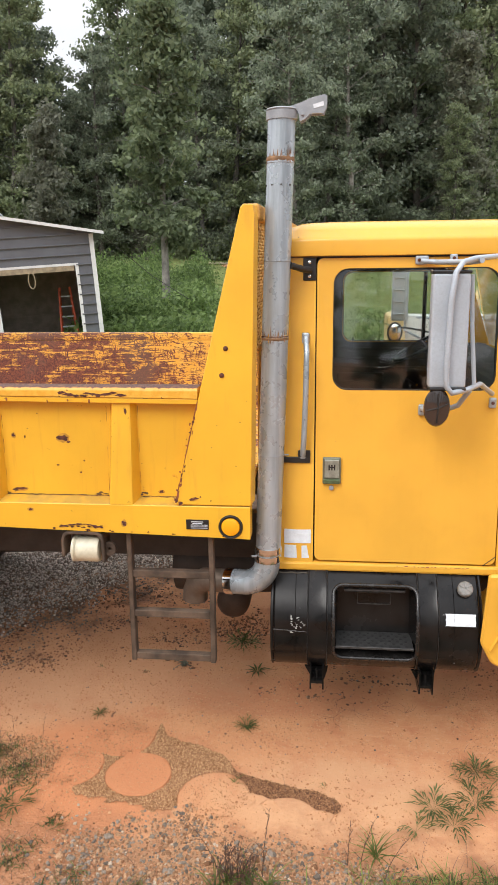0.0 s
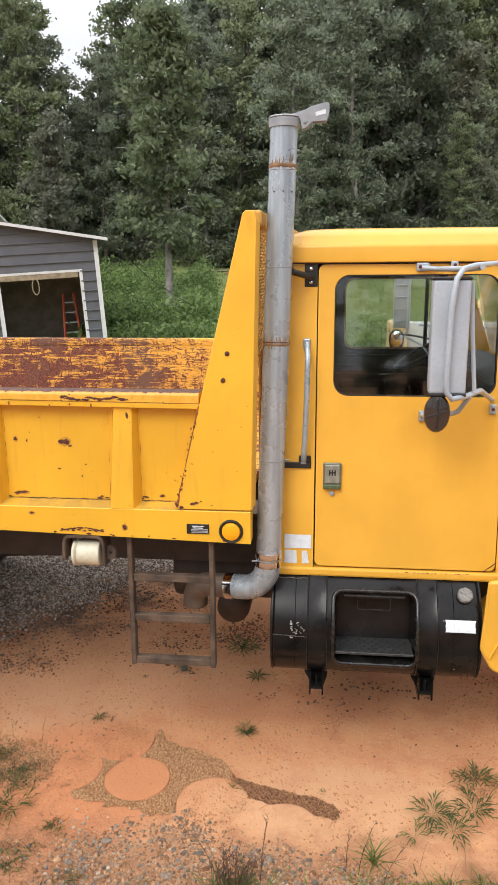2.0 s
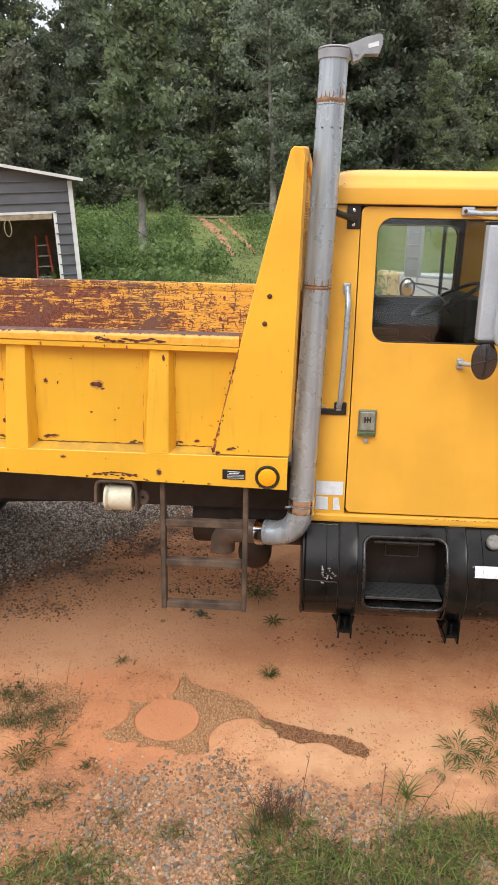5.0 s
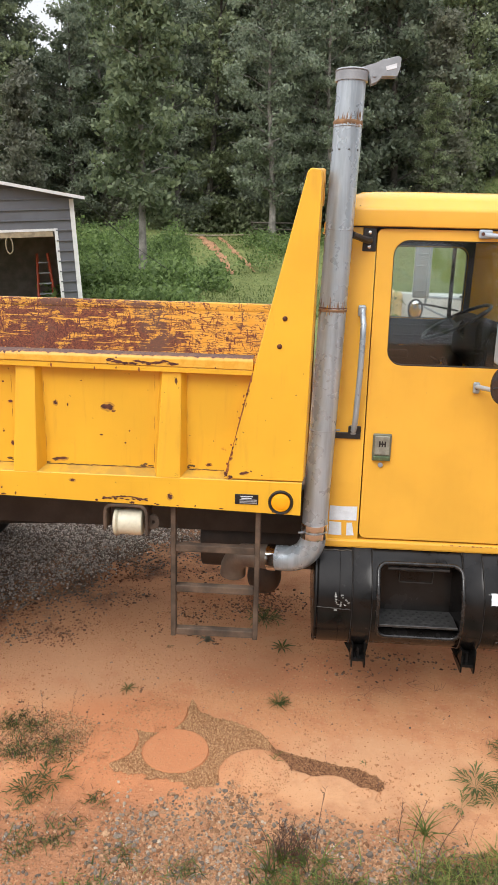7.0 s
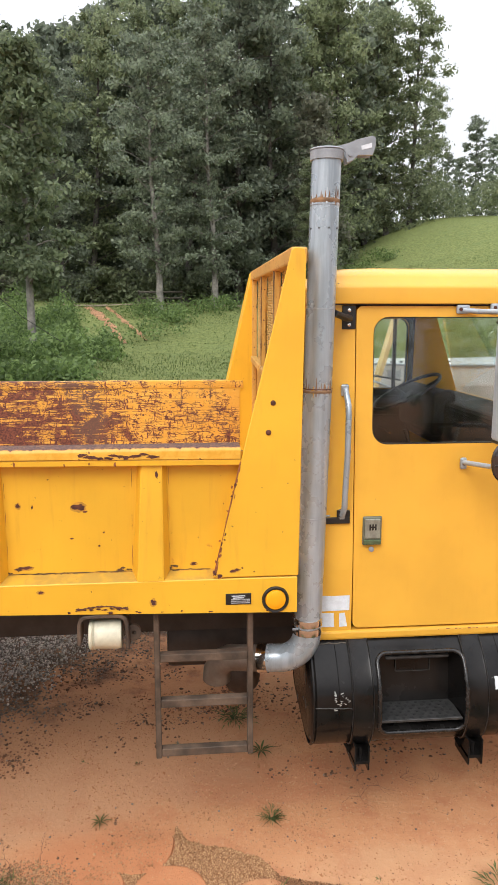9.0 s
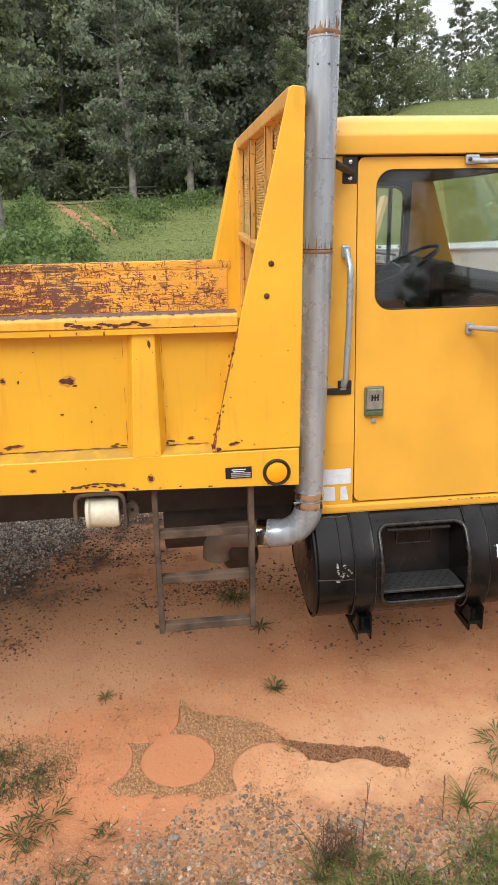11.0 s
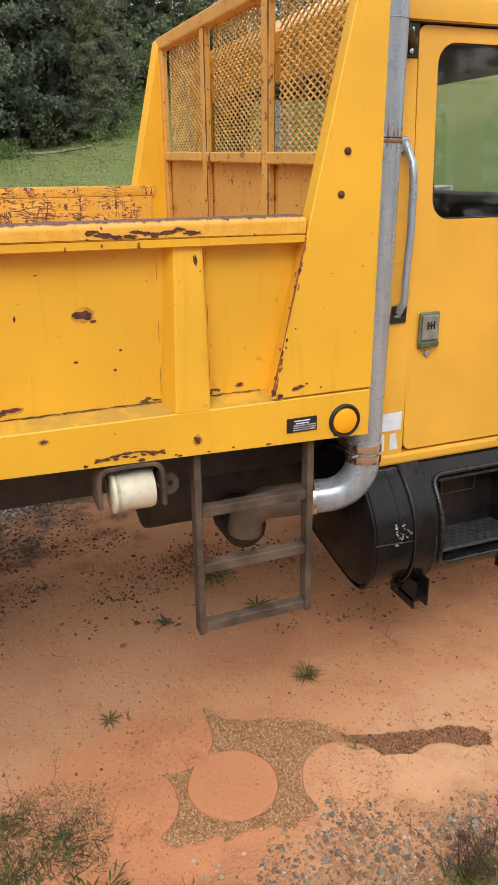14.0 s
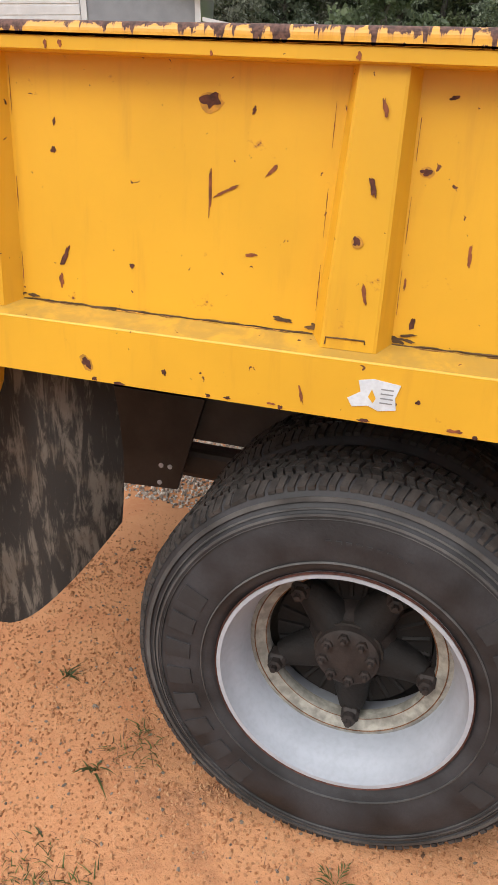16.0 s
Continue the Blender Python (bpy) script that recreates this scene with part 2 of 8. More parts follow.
def scuffed_rubber(name):
    """Black rubber with pale vertical scuffs and dried mud."""
    m, t, b = nodes_of(name)
    run = tex(t, "ShaderNodeTexNoise", 24.0, 6, 0.7, stretch=(1.6, 1.0, 0.3), distort=0.6)
    blot = tex(t, "ShaderNodeTexNoise", 6.0, 5, 0.6)
    worn = math_node(t, "ADD", math_node(t, "MULTIPLY", run.outputs["Fac"], 0.7), math_node(t, "MULTIPLY", blot.outputs["Fac"], 0.3))
    col = mix(t, ramp(t, worn, 0.48, 0.60), (0.022, 0.020, 0.018), (0.13, 0.115, 0.095))
    col = mix(t, ramp(t, blot.outputs["Fac"], 0.5, 0.75, 0, 0.5), col, (0.07, 0.045, 0.025))
    t.links.new(col, b.inputs["Base Color"])
    b.inputs["Roughness"].default_value = 0.85
    bump(t, b, run.outputs["Fac"], 0.4, 0.004)
    return m


flap_rubber = scuffed_rubber("scuffed_mud_flap_rubber")


def streaked_metal(name, a, b_, rough, metal):
    """Dull pipe metal with streaks that run up and down it."""
    m, t, b = nodes_of(name)
    run = tex(t, "ShaderNodeTexNoise", 30.0, 5, 0.65, stretch=(1.0, 1.0, 0.06))
    blot = tex(t, "ShaderNodeTexNoise", 11.0, 5, 0.6)
    col = mix(t, ramp(t, run.outputs["Fac"], 0.36, 0.64), a, b_)
    col = mix(t, ramp(t, blot.outputs["Fac"], 0.55, 0.78, 0, 0.3), col, tuple(c * 0.8 for c in a))
    t.links.new(col, b.inputs["Base Color"])
    t.links.new(ramp(t, blot.outputs["Fac"], 0.3, 0.7, rough - 0.08, rough + 0.1), b.inputs["Roughness"])
    b.inputs["Metallic"].default_value = metal
    bump(t, b, run.outputs["Fac"], 0.05, 0.002)
    return m


alu = streaked_metal("dull_aluminised_pipe", (0.29, 0.335, 0.37), (0.42, 0.475, 0.52), 0.30, 0.42)
shiny = plain("polished_steel", (0.68, 0.68, 0.67), 0.16, 1.0, 0.08, 9, 90, 0.02)
grey_cast = plain("dull_grey_metal", (0.31, 0.335, 0.36), 0.5, 0.25, 0.15, 20, 120, 0.1)
white_rim = plain("white_wheel_paint", (0.42, 0.445, 0.49), 0.4, 0, 0.08, 6, 60, 0.03)
white_plastic = plain("yellowed_white_plastic", (0.66, 0.62, 0.47), 0.45, 0, 0.15, 14, 80, 0.05)
mirror_shell = plain("brushed_mirror_back", (0.42, 0.475, 0.53), 0.38, 0.15, 0.07, 8, 120, 0.02)
black_plastic = plain("black_plastic", (0.014, 0.014, 0.014), 0.42, 0, 0.3, 12, 90, 0.08)
paper = plain("weathered_white_sticker", (0.70, 0.75, 0.80), 0.6, 0, 0.12, 30, 150, 0.05)
amber = bare("amber_lens", (0.93, 0.39, 0.012), 0.15)
lining = plain("dark_brown_lining", (0.050, 0.040, 0.036), 0.6, 0, 0.3, 10, 100, 0.15)
vinyl = plain("dark_grey_vinyl", (0.040, 0.039, 0.039), 0.6, 0, 0.3, 10, 100, 0.15)
siding_grey = plain("grey_metal_siding", (0.115, 0.122, 0.14), 0.5, 0.1, 0.12, 3, 60, 0.05)
trim_white = plain("white_metal_trim", (0.62, 0.63, 0.64), 0.5, 0, 0.1, 3, 60, 0.05)
# Bark of the wood's trunks, with the wood's shade put into its colour.
shade_bark = plain("shaded_wood_bark", (0.11, 0.10, 0.09), 0.9, 0, 0.5, 2.5, 14, 0.6)
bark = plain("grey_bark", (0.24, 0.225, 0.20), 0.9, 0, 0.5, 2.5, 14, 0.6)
wood_pale = plain("weathered_board", (0.3, 0.24, 0.16), 0.8, 0, 0.35, 6, 60, 0.3)
red_wood = plain("red_fibreglass", (0.42, 0.07, 0.03), 0.6, 0, 0.2, 6, 60, 0.1)

glass, gt, gb = nodes_of("window_glass")
gb.inputs["Transmission Weight"].default_value, gb.inputs["Roughness"].default_value = 1.0, 0.02
gb.inputs["IOR"].default_value = 1.5
gb.inputs["Base Color"].default_value = (0.82, 0.87, 0.85, 1)


def leaf_material(name, a, b_, scale):
    m, t, b = nodes_of(name)
    n = tex(t, "ShaderNodeTexNoise", scale, 3)
    g = t.nodes.new("ShaderNodeNewGeometry")
    o = t.nodes.new("ShaderNodeObjectInfo")
    f = math_node(t, "ADD", math_node(t, "MULTIPLY", g.outputs["Random Per Island"], 0.5), math_node(t, "MULTIPLY", n.outputs["Fac"], 0.5))
    col = mix(t, ramp(t, f, 0.15, 0.85), a, b_)
    col = mix(t, math_node(t, "MULTIPLY", o.outputs["Random"], 0.45), col, tuple(c * 0.55 for c in a))
    t.links.new(col, b.inputs["Base Color"])
    b.inputs["Roughness"].default_value = 0.6
    b.inputs["Subsurface Weight"].default_value = 0.0
    tr = t.nodes.new("ShaderNodeBsdfTranslucent")
    t.links.new(col, tr.inputs[0])
    ms = t.nodes.new("ShaderNodeMixShader")
    ms.inputs[0].default_value = 0.5
    t.links.new(b.outputs[0], ms.inputs[1])
    t.links.new(tr.outputs[0], ms.inputs[2])
    t.links.new(ms.outputs[0], t.nodes["Material Output"].inputs[0])
    return m


# Wood leaves lifted and greyed: the haze over the distance is in their colours.
leaf_dark = leaf_material("hazed_oak_leaves", (0.145, 0.176, 0.128), (0.32, 0.37, 0.255), 0.5)
leaf_mid = leaf_material("hazed_maple_leaves", (0.15, 0.185, 0.108), (0.345, 0.395, 0.215), 0.5)
leaf_light = leaf_material("poplar_leaves", (0.12, 0.155, 0.092), (0.28, 0.335, 0.178), 0.6)
leaf_pine = leaf_material("cedar_leaves", (0.145, 0.152, 0.115), (0.28, 0.29, 0.205), 0.6)
grass_mat = leaf_material("grass_blades", (0.060, 0.090, 0.022), (0.31, 0.37, 0.095), 9.0)
weed_mat = leaf_material("tall_weed_leaves", (0.085, 0.14, 0.045), (0.27, 0.38, 0.125), 0.8)
meadow_mat = leaf_material("meadow_grass_blades", (0.075, 0.108, 0.032), (0.23, 0.275, 0.092), 0.3)
crab_mat = leaf_material("crabgrass_leaves", (0.042, 0.062, 0.020), (0.185, 0.235, 0.072), 9.0)
dry_mat = leaf_material("purple_dry_grass", (0.085, 0.046, 0.040), (0.27, 0.16, 0.105), 1.5)


# ---- mesh helpers ----
def part(name, bm, material, parent=None, label="", smooth=False):
    me = bpy.data.meshes.new(name)
    bmesh.ops.recalc_face_normals(bm, faces=bm.faces[:])
    bm.to_mesh(me)
    bm.free()
    for m in material if isinstance(material, (list, tuple)) else [material]:
        me.materials.append(m)
    if smooth:
        me.polygons.foreach_set("use_smooth", [True] * len(me.polygons))
        me.set_sharp_from_angle(angle=radians(40))
    ob = new(name, me)
    ob.parent = parent
    if label:
        tagged(ob, label)
    return ob


def thing(name, label, category, group="", kind="", at=(0, 0, 0)):
    ob = new(name)
    ob.location = at
    ob.empty_display_size = 0.1
    return tagged(ob, label, category, group, kind)


def box(bm, x0, x1, y0, y1, z0, z1, bevel=0.0, seg=1):
    r = bmesh.ops.create_cube(bm, size=1, matrix=Matrix.LocRotScale(((x0 + x1) / 2, (y0 + y1) / 2, (z0 + z1) / 2), None, (x1 - x0, y1 - y0, z1 - z0)))
    if bevel:
        es = list({e for v in r["verts"] for e in v.link_edges})
        bmesh.ops.bevel(bm, geom=es, offset=bevel, segments=seg, affect="EDGES", profile=0.5)
    return bm


def prism(bm, pts, y0, y1, y0b=None, bevel=0.0):
    """A plate of the outline pts (x, z), from y0 to y1."""
    a = [bm.verts.new((x, y0, z)) for x, z in pts]
    b = [bm.verts.new((x, y1, z)) for x, z in pts]
    n = len(pts)
    fs = [bm.faces.new(a), bm.faces.new(b[::-1])]
    for i in range(n):
        fs.append(bm.faces.new((a[i], b[i], b[(i + 1) % n], a[(i + 1) % n])))
    if bevel:
        es = list({e for f in fs for e in f.edges})
        bmesh.ops.bevel(bm, geom=es, offset=bevel, segments=1, affect="EDGES")
    return bm


def xprism(bm, pts, x0, x1):
    """A bar of the section pts (y, z), from x0 to x1."""
    a = [bm.verts.new((x0, y, z)) for y, z in pts]
    b = [bm.verts.new((x1, y, z)) for y, z in pts]
    n = len(pts)
    bm.faces.new(a)
    bm.faces.new(b[::-1])
    for i in range(n):
        bm.faces.new((a[i], b[i], b[(i + 1) % n], a[(i + 1) % n]))
    return bm


def tube(bm, pts, radius, seg=16, cap=True):
    """A round bar along pts; radius is one number or one for each point."""
    pts = [Vector(p) for p in pts]
    rs = radius if isinstance(radius, (list, tuple)) else [radius] * len(pts)
    rings, side = [], None
    for i, p in enumerate(pts):
        d = (pts[min(i + 1, len(pts) - 1)] - pts[max(i - 1, 0)]).normalized()
        if side is None:
            side = d.cross(Vector((0.3, 0.9, 0.2))).normalized()
        side = (side - d * side.dot(d)).normalized()
        up = d.cross(side)
        rings.append([bm.verts.new(p + rs[i] * (math.cos(2 * math.pi * k / seg) * side + math.sin(2 * math.pi * k / seg) * up)) for k in range(seg)])
    for a, b in zip(rings, rings[1:]):
        for k in range(seg):
            bm.faces.new((a[k], a[(k + 1) % seg], b[(k + 1) % seg], b[k]))
    if cap:
        bm.faces.new(rings[0][::-1])
        bm.faces.new(rings[-1])
    return bm


def lathe(bm, prof, centre, axis="Y", seg=48, close=False):
    """The profile (radius, along) turned round an axis through centre."""
    c = Vector(centre)
    rings = []
    for r, h in prof:
        ring = []
        for k in range(seg):
            a = 2 * math.pi * k / seg
            u, v = r * math.cos(a), r * math.sin(a)
            ring.append(bm.verts.new(c + Vector({"Y": (u, h, v), "X": (h, u, v), "Z": (u, v, h)}[axis])))
        rings.append(ring)
    pairs = list(zip(rings, rings[1:])) + ([(rings[-1], rings[0])] if close else [])
    for a, b in pairs:
        for k in range(seg):
            bm.faces.new((a[k], a[(k + 1) % seg], b[(k + 1) % seg], b[k]))
    if not close:
        for ring in (rings[0], rings[-1]):
            bm.faces.new(ring)
    return bm


def smooth01(v, a, b):
    f = min(1.0, max(0.0, (v - a) / (b - a)))
    return f * f * (3 - 2 * f)


# ---- the ground: one sheet ----
def land(x, y):
    """Height of the ground."""
    z = 3.2 * smooth01(y, 30, 62) + 8.4 * smooth01(x, 3, 33) * smooth01(y, 34, 76) + max(0, y - 62) * 0.10
    z += 0.35 * smooth01(y, 14, 30)
    if y > 12:
        z += 0.25 * noise.noise((x * 0.09, y * 0.09, 3.1)) * smooth01(y, 12, 30)
    if abs(y) < 12 and abs(x) < 12:
        z += 0.012 * noise.noise((x * 1.3, y * 1.3, 0.4)) + 0.006 * noise.noise((x * 5, y * 5, 1.4))
    return z - 0.02 * smooth01(x, 0.0, 1.6) * smooth01(-y, -1.0, 1.0)


def axis_steps(lo, hi, near_lo, near_hi, fine):
    xs, v = [], near_lo
    while v < near_hi:
        xs.append(v)
        v += fine
    s, v = fine, near_hi
    while v < hi:
        xs.append(v)
        s *= 1.16
        v += s
    xs.append(hi)
    s, v = fine, near_lo
    while v > lo:
        s *= 1.16
        v -= s
        xs.insert(0, max(v, lo))
    return xs


def ground_material():
    """Red clay with gravel by the truck, grass beyond it."""
    m, t, b = nodes_of("red_clay_gravel_and_grass")
    geo = t.nodes.new("ShaderNodeNewGeometry")
    sep = t.nodes.new("ShaderNodeSeparateXYZ")
    t.links.new(geo.outputs["Position"], sep.inputs[0])
    X, Y = sep.outputs[0], sep.outputs[1]
    big = tex(t, "ShaderNodeTexNoise", 0.9, 5)
    mid = tex(t, "ShaderNodeTexNoise", 4.5, 6, 0.6)
    fine = tex(t, "ShaderNodeTexNoise", 38.0, 5, 0.65)
    grit = tex(t, "ShaderNodeTexNoise", 160.0, 3, 0.6)
    clay = mix(t, ramp(t, big.outputs["Fac"], 0.35, 0.65), (0.57, 0.272, 0.132), (0.61, 0.318, 0.162))
    clay = mix(t, ramp(t, mid.outputs["Fac"], 0.42, 0.72, 0, 0.8), clay, (0.48, 0.195, 0.094))
    clay = mix(t, ramp(t, fine.outputs["Fac"], 0.5, 0.75, 0, 0.45), clay, (0.63, 0.39, 0.225))
    clay = mix(t, ramp(t, grit.outputs["Fac"], 0.58, 0.70, 0, 0.45), clay, (0.30, 0.13, 0.066))
    # redder clay towards the rear wheel
    clay = mix(t, ramp(t, X, -3.0, -1.9, 0.42, 0.0), clay, (0.56, 0.255, 0.115))
    def zone(cx, cy_, rx, ry):
        """1 in the middle of an oval stain on the ground, falling to 0 at its uneven rim."""
        dx = math_node(t, "DIVIDE", math_node(t, "SUBTRACT", X, cx), rx)
        dy = math_node(t, "DIVIDE", math_node(t, "SUBTRACT", Y, cy_), ry)
        d = math_node(t, "ADD", math_node(t, "MULTIPLY", dx, dx), math_node(t, "MULTIPLY", dy, dy))
        d = math_node(t, "ADD", d, math_node(t, "MULTIPLY", math_node(t, "SUBTRACT", mid.outputs["Fac"], 0.5), 1.6))
        return ramp(t, d, 0.45, 1.25, 1.0, 0.0)

    clay = mix(t, math_node(t, "MULTIPLY", zone(-0.72, -0.12, 0.52, 0.50), 0.75), clay, (0.55, 0.222, 0.102))
    clay = mix(t, math_node(t, "MULTIPLY", zone(-0.95, -0.75, 0.60, 0.40), 0.65), clay, (0.56, 0.235, 0.108))
    clay = mix(t, math_node(t, "MULTIPLY", zone(0.10, 0.62, 0.75, 0.22), 0.55), clay, (0.47, 0.195, 0.10))
    clay = mix(t, math_node(t, "MULTIPLY", zone(-1.35, 0.95, 1.5, 0.75), 0.6), clay, (0.50, 0.275, 0.158))
    clay = mix(t, math_node(t, "MULTIPLY", zone(0.55, -0.20, 0.60, 0.30), 0.5), clay, (0.585, 0.345, 0.19))
    stone = tex(t, "ShaderNodeTexVoronoi", 46.0)
    stone_col = mix(t, ramp(t, stone.outputs["Color"], 0.2, 0.8), (0.13, 0.11, 0.095), (0.34, 0.295, 0.25))
    stone_col = mix(t, ramp(t, stone.outputs["Distance"], 0.35, 0.75), stone_col, (0.10, 0.07, 0.05))
    # gravel: behind and under the bed, and a strip in front
    wob = math_node(t, "MULTIPLY", math_node(t, "SUBTRACT", mid.outputs["Fac"], 0.5), 2.2)
    back = ramp(t, math_node(t, "ADD", math_node(t, "SUBTRACT", math_node(t, "MULTIPLY", X, -0.45), 0.55), math_node(t, "ADD", math_node(t, "MULTIPLY", Y, 0.55), wob)), 0.6, 1.5)
    back = math_node(t, "MULTIPLY", back, ramp(t, X, -3.3, -2.8))
    front = ramp(t, math_node(t, "ADD", math_node(t, "MULTIPLY", Y, -1.0), math_node(t, "MULTIPLY", wob, 0.35)), 0.25, 0.75)
    gravel = math_node(t, "MAXIMUM", math_node(t, "MULTIPLY", back, 0.95), math_node(t, "MULTIPLY", front, 0.45))
    gravel = math_node(t, "MULTIPLY", gravel, ramp(t, math_node(t, "ADD", stone.outputs["Color"], fine.outputs["Fac"]), 0.62, 0.9))
    col = mix(t, gravel, clay, stone_col)
    grass = mix(t, ramp(t, mid.outputs["Fac"], 0.3, 0.7), (0.108, 0.136, 0.042), (0.215, 0.245, 0.084))
    grass = mix(t, ramp(t, big.outputs["Fac"], 0.45, 0.7, 0, 0.5), grass, (0.15, 0.195, 0.070))
    green = ramp(t, math_node(t, "ADD", Y, math_node(t, "MULTIPLY", wob, 1.5)), 10.0, 16.0)
    col = mix(t, green, col, grass)
    t.links.new(col, b.inputs["Base Color"])
    b.inputs["Roughness"].default_value = 0.95
    b.inputs["Specular IOR Level"].default_value = 0.2
    h = math_node(t, "ADD", math_node(t, "MULTIPLY", fine.outputs["Fac"], 0.6), math_node(t, "MULTIPLY", grit.outputs["Fac"], 0.3))
    h = math_node(t, "ADD", h, math_node(t, "MULTIPLY", math_node(t, "MULTIPLY", gravel, stone.outputs["Distance"]), -1.3))
    bump(t, b, h, 0.9, 0.012)
    return m


ground_mat = ground_material()


def build_ground():
    xs = axis_steps(-900, 900, -6.0, 3.4, 0.09)
    ys = axis_steps(-900, 1500, -3.4, 4.5, 0.09)
    verts = [(x, y, land(x, y)) for y in ys for x in xs]
    n = len(xs)
    faces = [(j * n + i, j * n + i + 1, (j + 1) * n + i + 1, (j + 1) * n + i) for j in range(len(ys) - 1) for i in range(n - 1)]
    me = bpy.data.meshes.new("ground")
    me.from_pydata(verts, [], faces)
    me.materials.append(ground_mat)
    me.polygons.foreach_set("use_smooth", [True] * len(me.polygons))
    return tagged(new("ground", me), "red clay yard with grey gravel, rising to grass", "ground", kind="structure")


build_ground()

# ---- the dump truck ----
truck = thing("dump_truck", "old yellow dump truck with chipped rusty dump bed", "truck")


def ptr(name, bm, mat, parent=None, label="", smooth=False):
    return part(name, bm, mat, parent or truck, label, smooth)


# the dump bed: rails, panels, posts, gussets, headboard
YN, YF, YC = 0.0, 2.72, 2.52
bed = ptr("dump_bed", box(bmesh.new(), -4.3, 0.06, 0.10, YF - 0.10, 1.33, 1.375), inner_paint, label="dump bed with scraped rusty floor and sides")


def side_rail(y, s, name):
    """The lower box rail; s is +1 where the inside lies towards +y."""
    bm = bmesh.new()
    pts = [(y, 1.236), (y, 1.3535), (y + s * 0.003, 1.3568), (y + s * 0.078, 1.376), (y + s * 0.1, 1.376), (y + s * 0.1, 1.236)]
    a = [bm.verts.new((-4.35, p, q)) for p, q in pts]
    m = [bm.verts.new((-1.3, p, q)) for p, q in pts]
    b = [bm.verts.new((0.092, p, q - (0.036 if q < 1.3 else 0.0))) for p, q in pts]
    n = len(pts)
    bm.faces.new(a)
    bm.faces.new(b[::-1])
    for u, v in ((a, m), (m, b)):
        for i in range(n):
            bm.faces.new((u[i], v[i], v[(i + 1) % n], u[(i + 1) % n]))
    return ptr(name, bm, bed_paint, bed)


def lip_lines(x):
    """Heights of the lip's lower edge and of the flange's, on the near side."""
    f = (-0.145 - x) / 4.185
    return 1.859 + 0.037 * f, 1.834 + 0.035 * f


def bed_side(y, s, top, first):
    side_rail(y, s, "lower_rail")
    # panel
    bm = box(bmesh.new(), -4.33, 0.06, min(y + s * 0.078, y + s * 0.1), max(y + s * 0.078, y + s * 0.1), 1.376, top - (0.030 if first else 0.06))
    ptr("side_panel", bm, [bed_paint if s > 0 else inner_paint], bed)
    if first:
        # rolled top lip and the flat flange under it, both a little deeper towards the cab
        for name, mat, label in (("top_lip", lip_paint, "top lip worn down to rust"), ("lip_flange", bed_paint, "")):
            bm = bmesh.new()
            ends = []
            for x in (-4.33, -0.145):
                lip, low = lip_lines(x)
                if name == "top_lip":
                    arc = [(0.016 + 0.018 * (1 - math.cos(radians(15 * k))), top - 0.018 + 0.018 * math.sin(radians(15 * k))) for k in range(7)]
                    pts = [(0.020, lip), (0.016, lip + 0.004), *arc, (0.125, top), (0.125, lip)]
                else:
                    pts = [(0.028, low), (0.020, low + 0.003), (0.0195, lip - 0.0025), (0.0205, lip - 0.0010), (0.11, lip - 0.0010), (0.11, low)]
                ends.append([bm.verts.new((x, y + p, q)) for p, q in pts])
            bm.faces.new(ends[0])
            bm.faces.new(ends[1][::-1])
            n = len(ends[0])
            for i in range(n):
                bm.faces.new((ends[0][i], ends[1][i], ends[1][(i + 1) % n], ends[0][(i + 1) % n]))
            ptr(name, bm, mat, bed, label)
        return
    w = (y + s * 0.016, y + s * 0.1015)
    ptr("top_lip", box(bmesh.new(), -4.33, 0.085, min(w), max(w), top - 0.058, top, 0.003, 2), inner_paint, bed, "top lip worn down to rust", True)
    w = (y + s * 0.022, y + s * 0.0985)
    ptr("lip_flange", box(bmesh.new(), -4.33, 0.08, min(w), max(w), top - 0.074, top - 0.059, 0.003), bed_paint, bed)


bed_side(YN, 1, 1.912, True)
bed_side(YF, -1, 1.957, False)


def side_post(x, y, s, z_top, foot=0.0, wide=0.074):
    """A pressed hat-shaped upright; x is the edge of its face that is nearer the cab."""
    bm = bmesh.new()
    rows = []
    for z, f, w, d in ((1.357 + 0.25 * foot, foot, 0.098, 0.030), (z_top, 0.036, wide, 0.024)):
        yo, yi = y + s * f, y + s * 0.08
        rows.append([bm.verts.new(p) for p in ((x - w - d, yi, z), (x - w - 0.006, yo + s * 0.002, z), (x - w, yo, z), (x, yo, z), (x + 0.006, yo + s * 0.002, z), (x + d, yi, z))])
    for i in range(5):
        bm.faces.new((rows[0][i], rows[0][i + 1], rows[1][i + 1], rows[1][i]))
    bm.faces.new(rows[0])
    bm.faces.new(rows[1][::-1])
    bm.faces.new((rows[0][0], rows[0][5], rows[1][5], rows[1][0]))
    return ptr("side_post", bm, bed_paint, bed)


for px in (-0.470, -1.136, -1.880, -2.612, -3.425, -4.15):
    side_post(px, YN, 1, lip_lines(px)[1] + 0.002, 0.0 if px > -1.5 else 0.032, 0.080 if -2 < px < -1.5 else 0.074)
    side_post(px, YF, -1, 1.882)


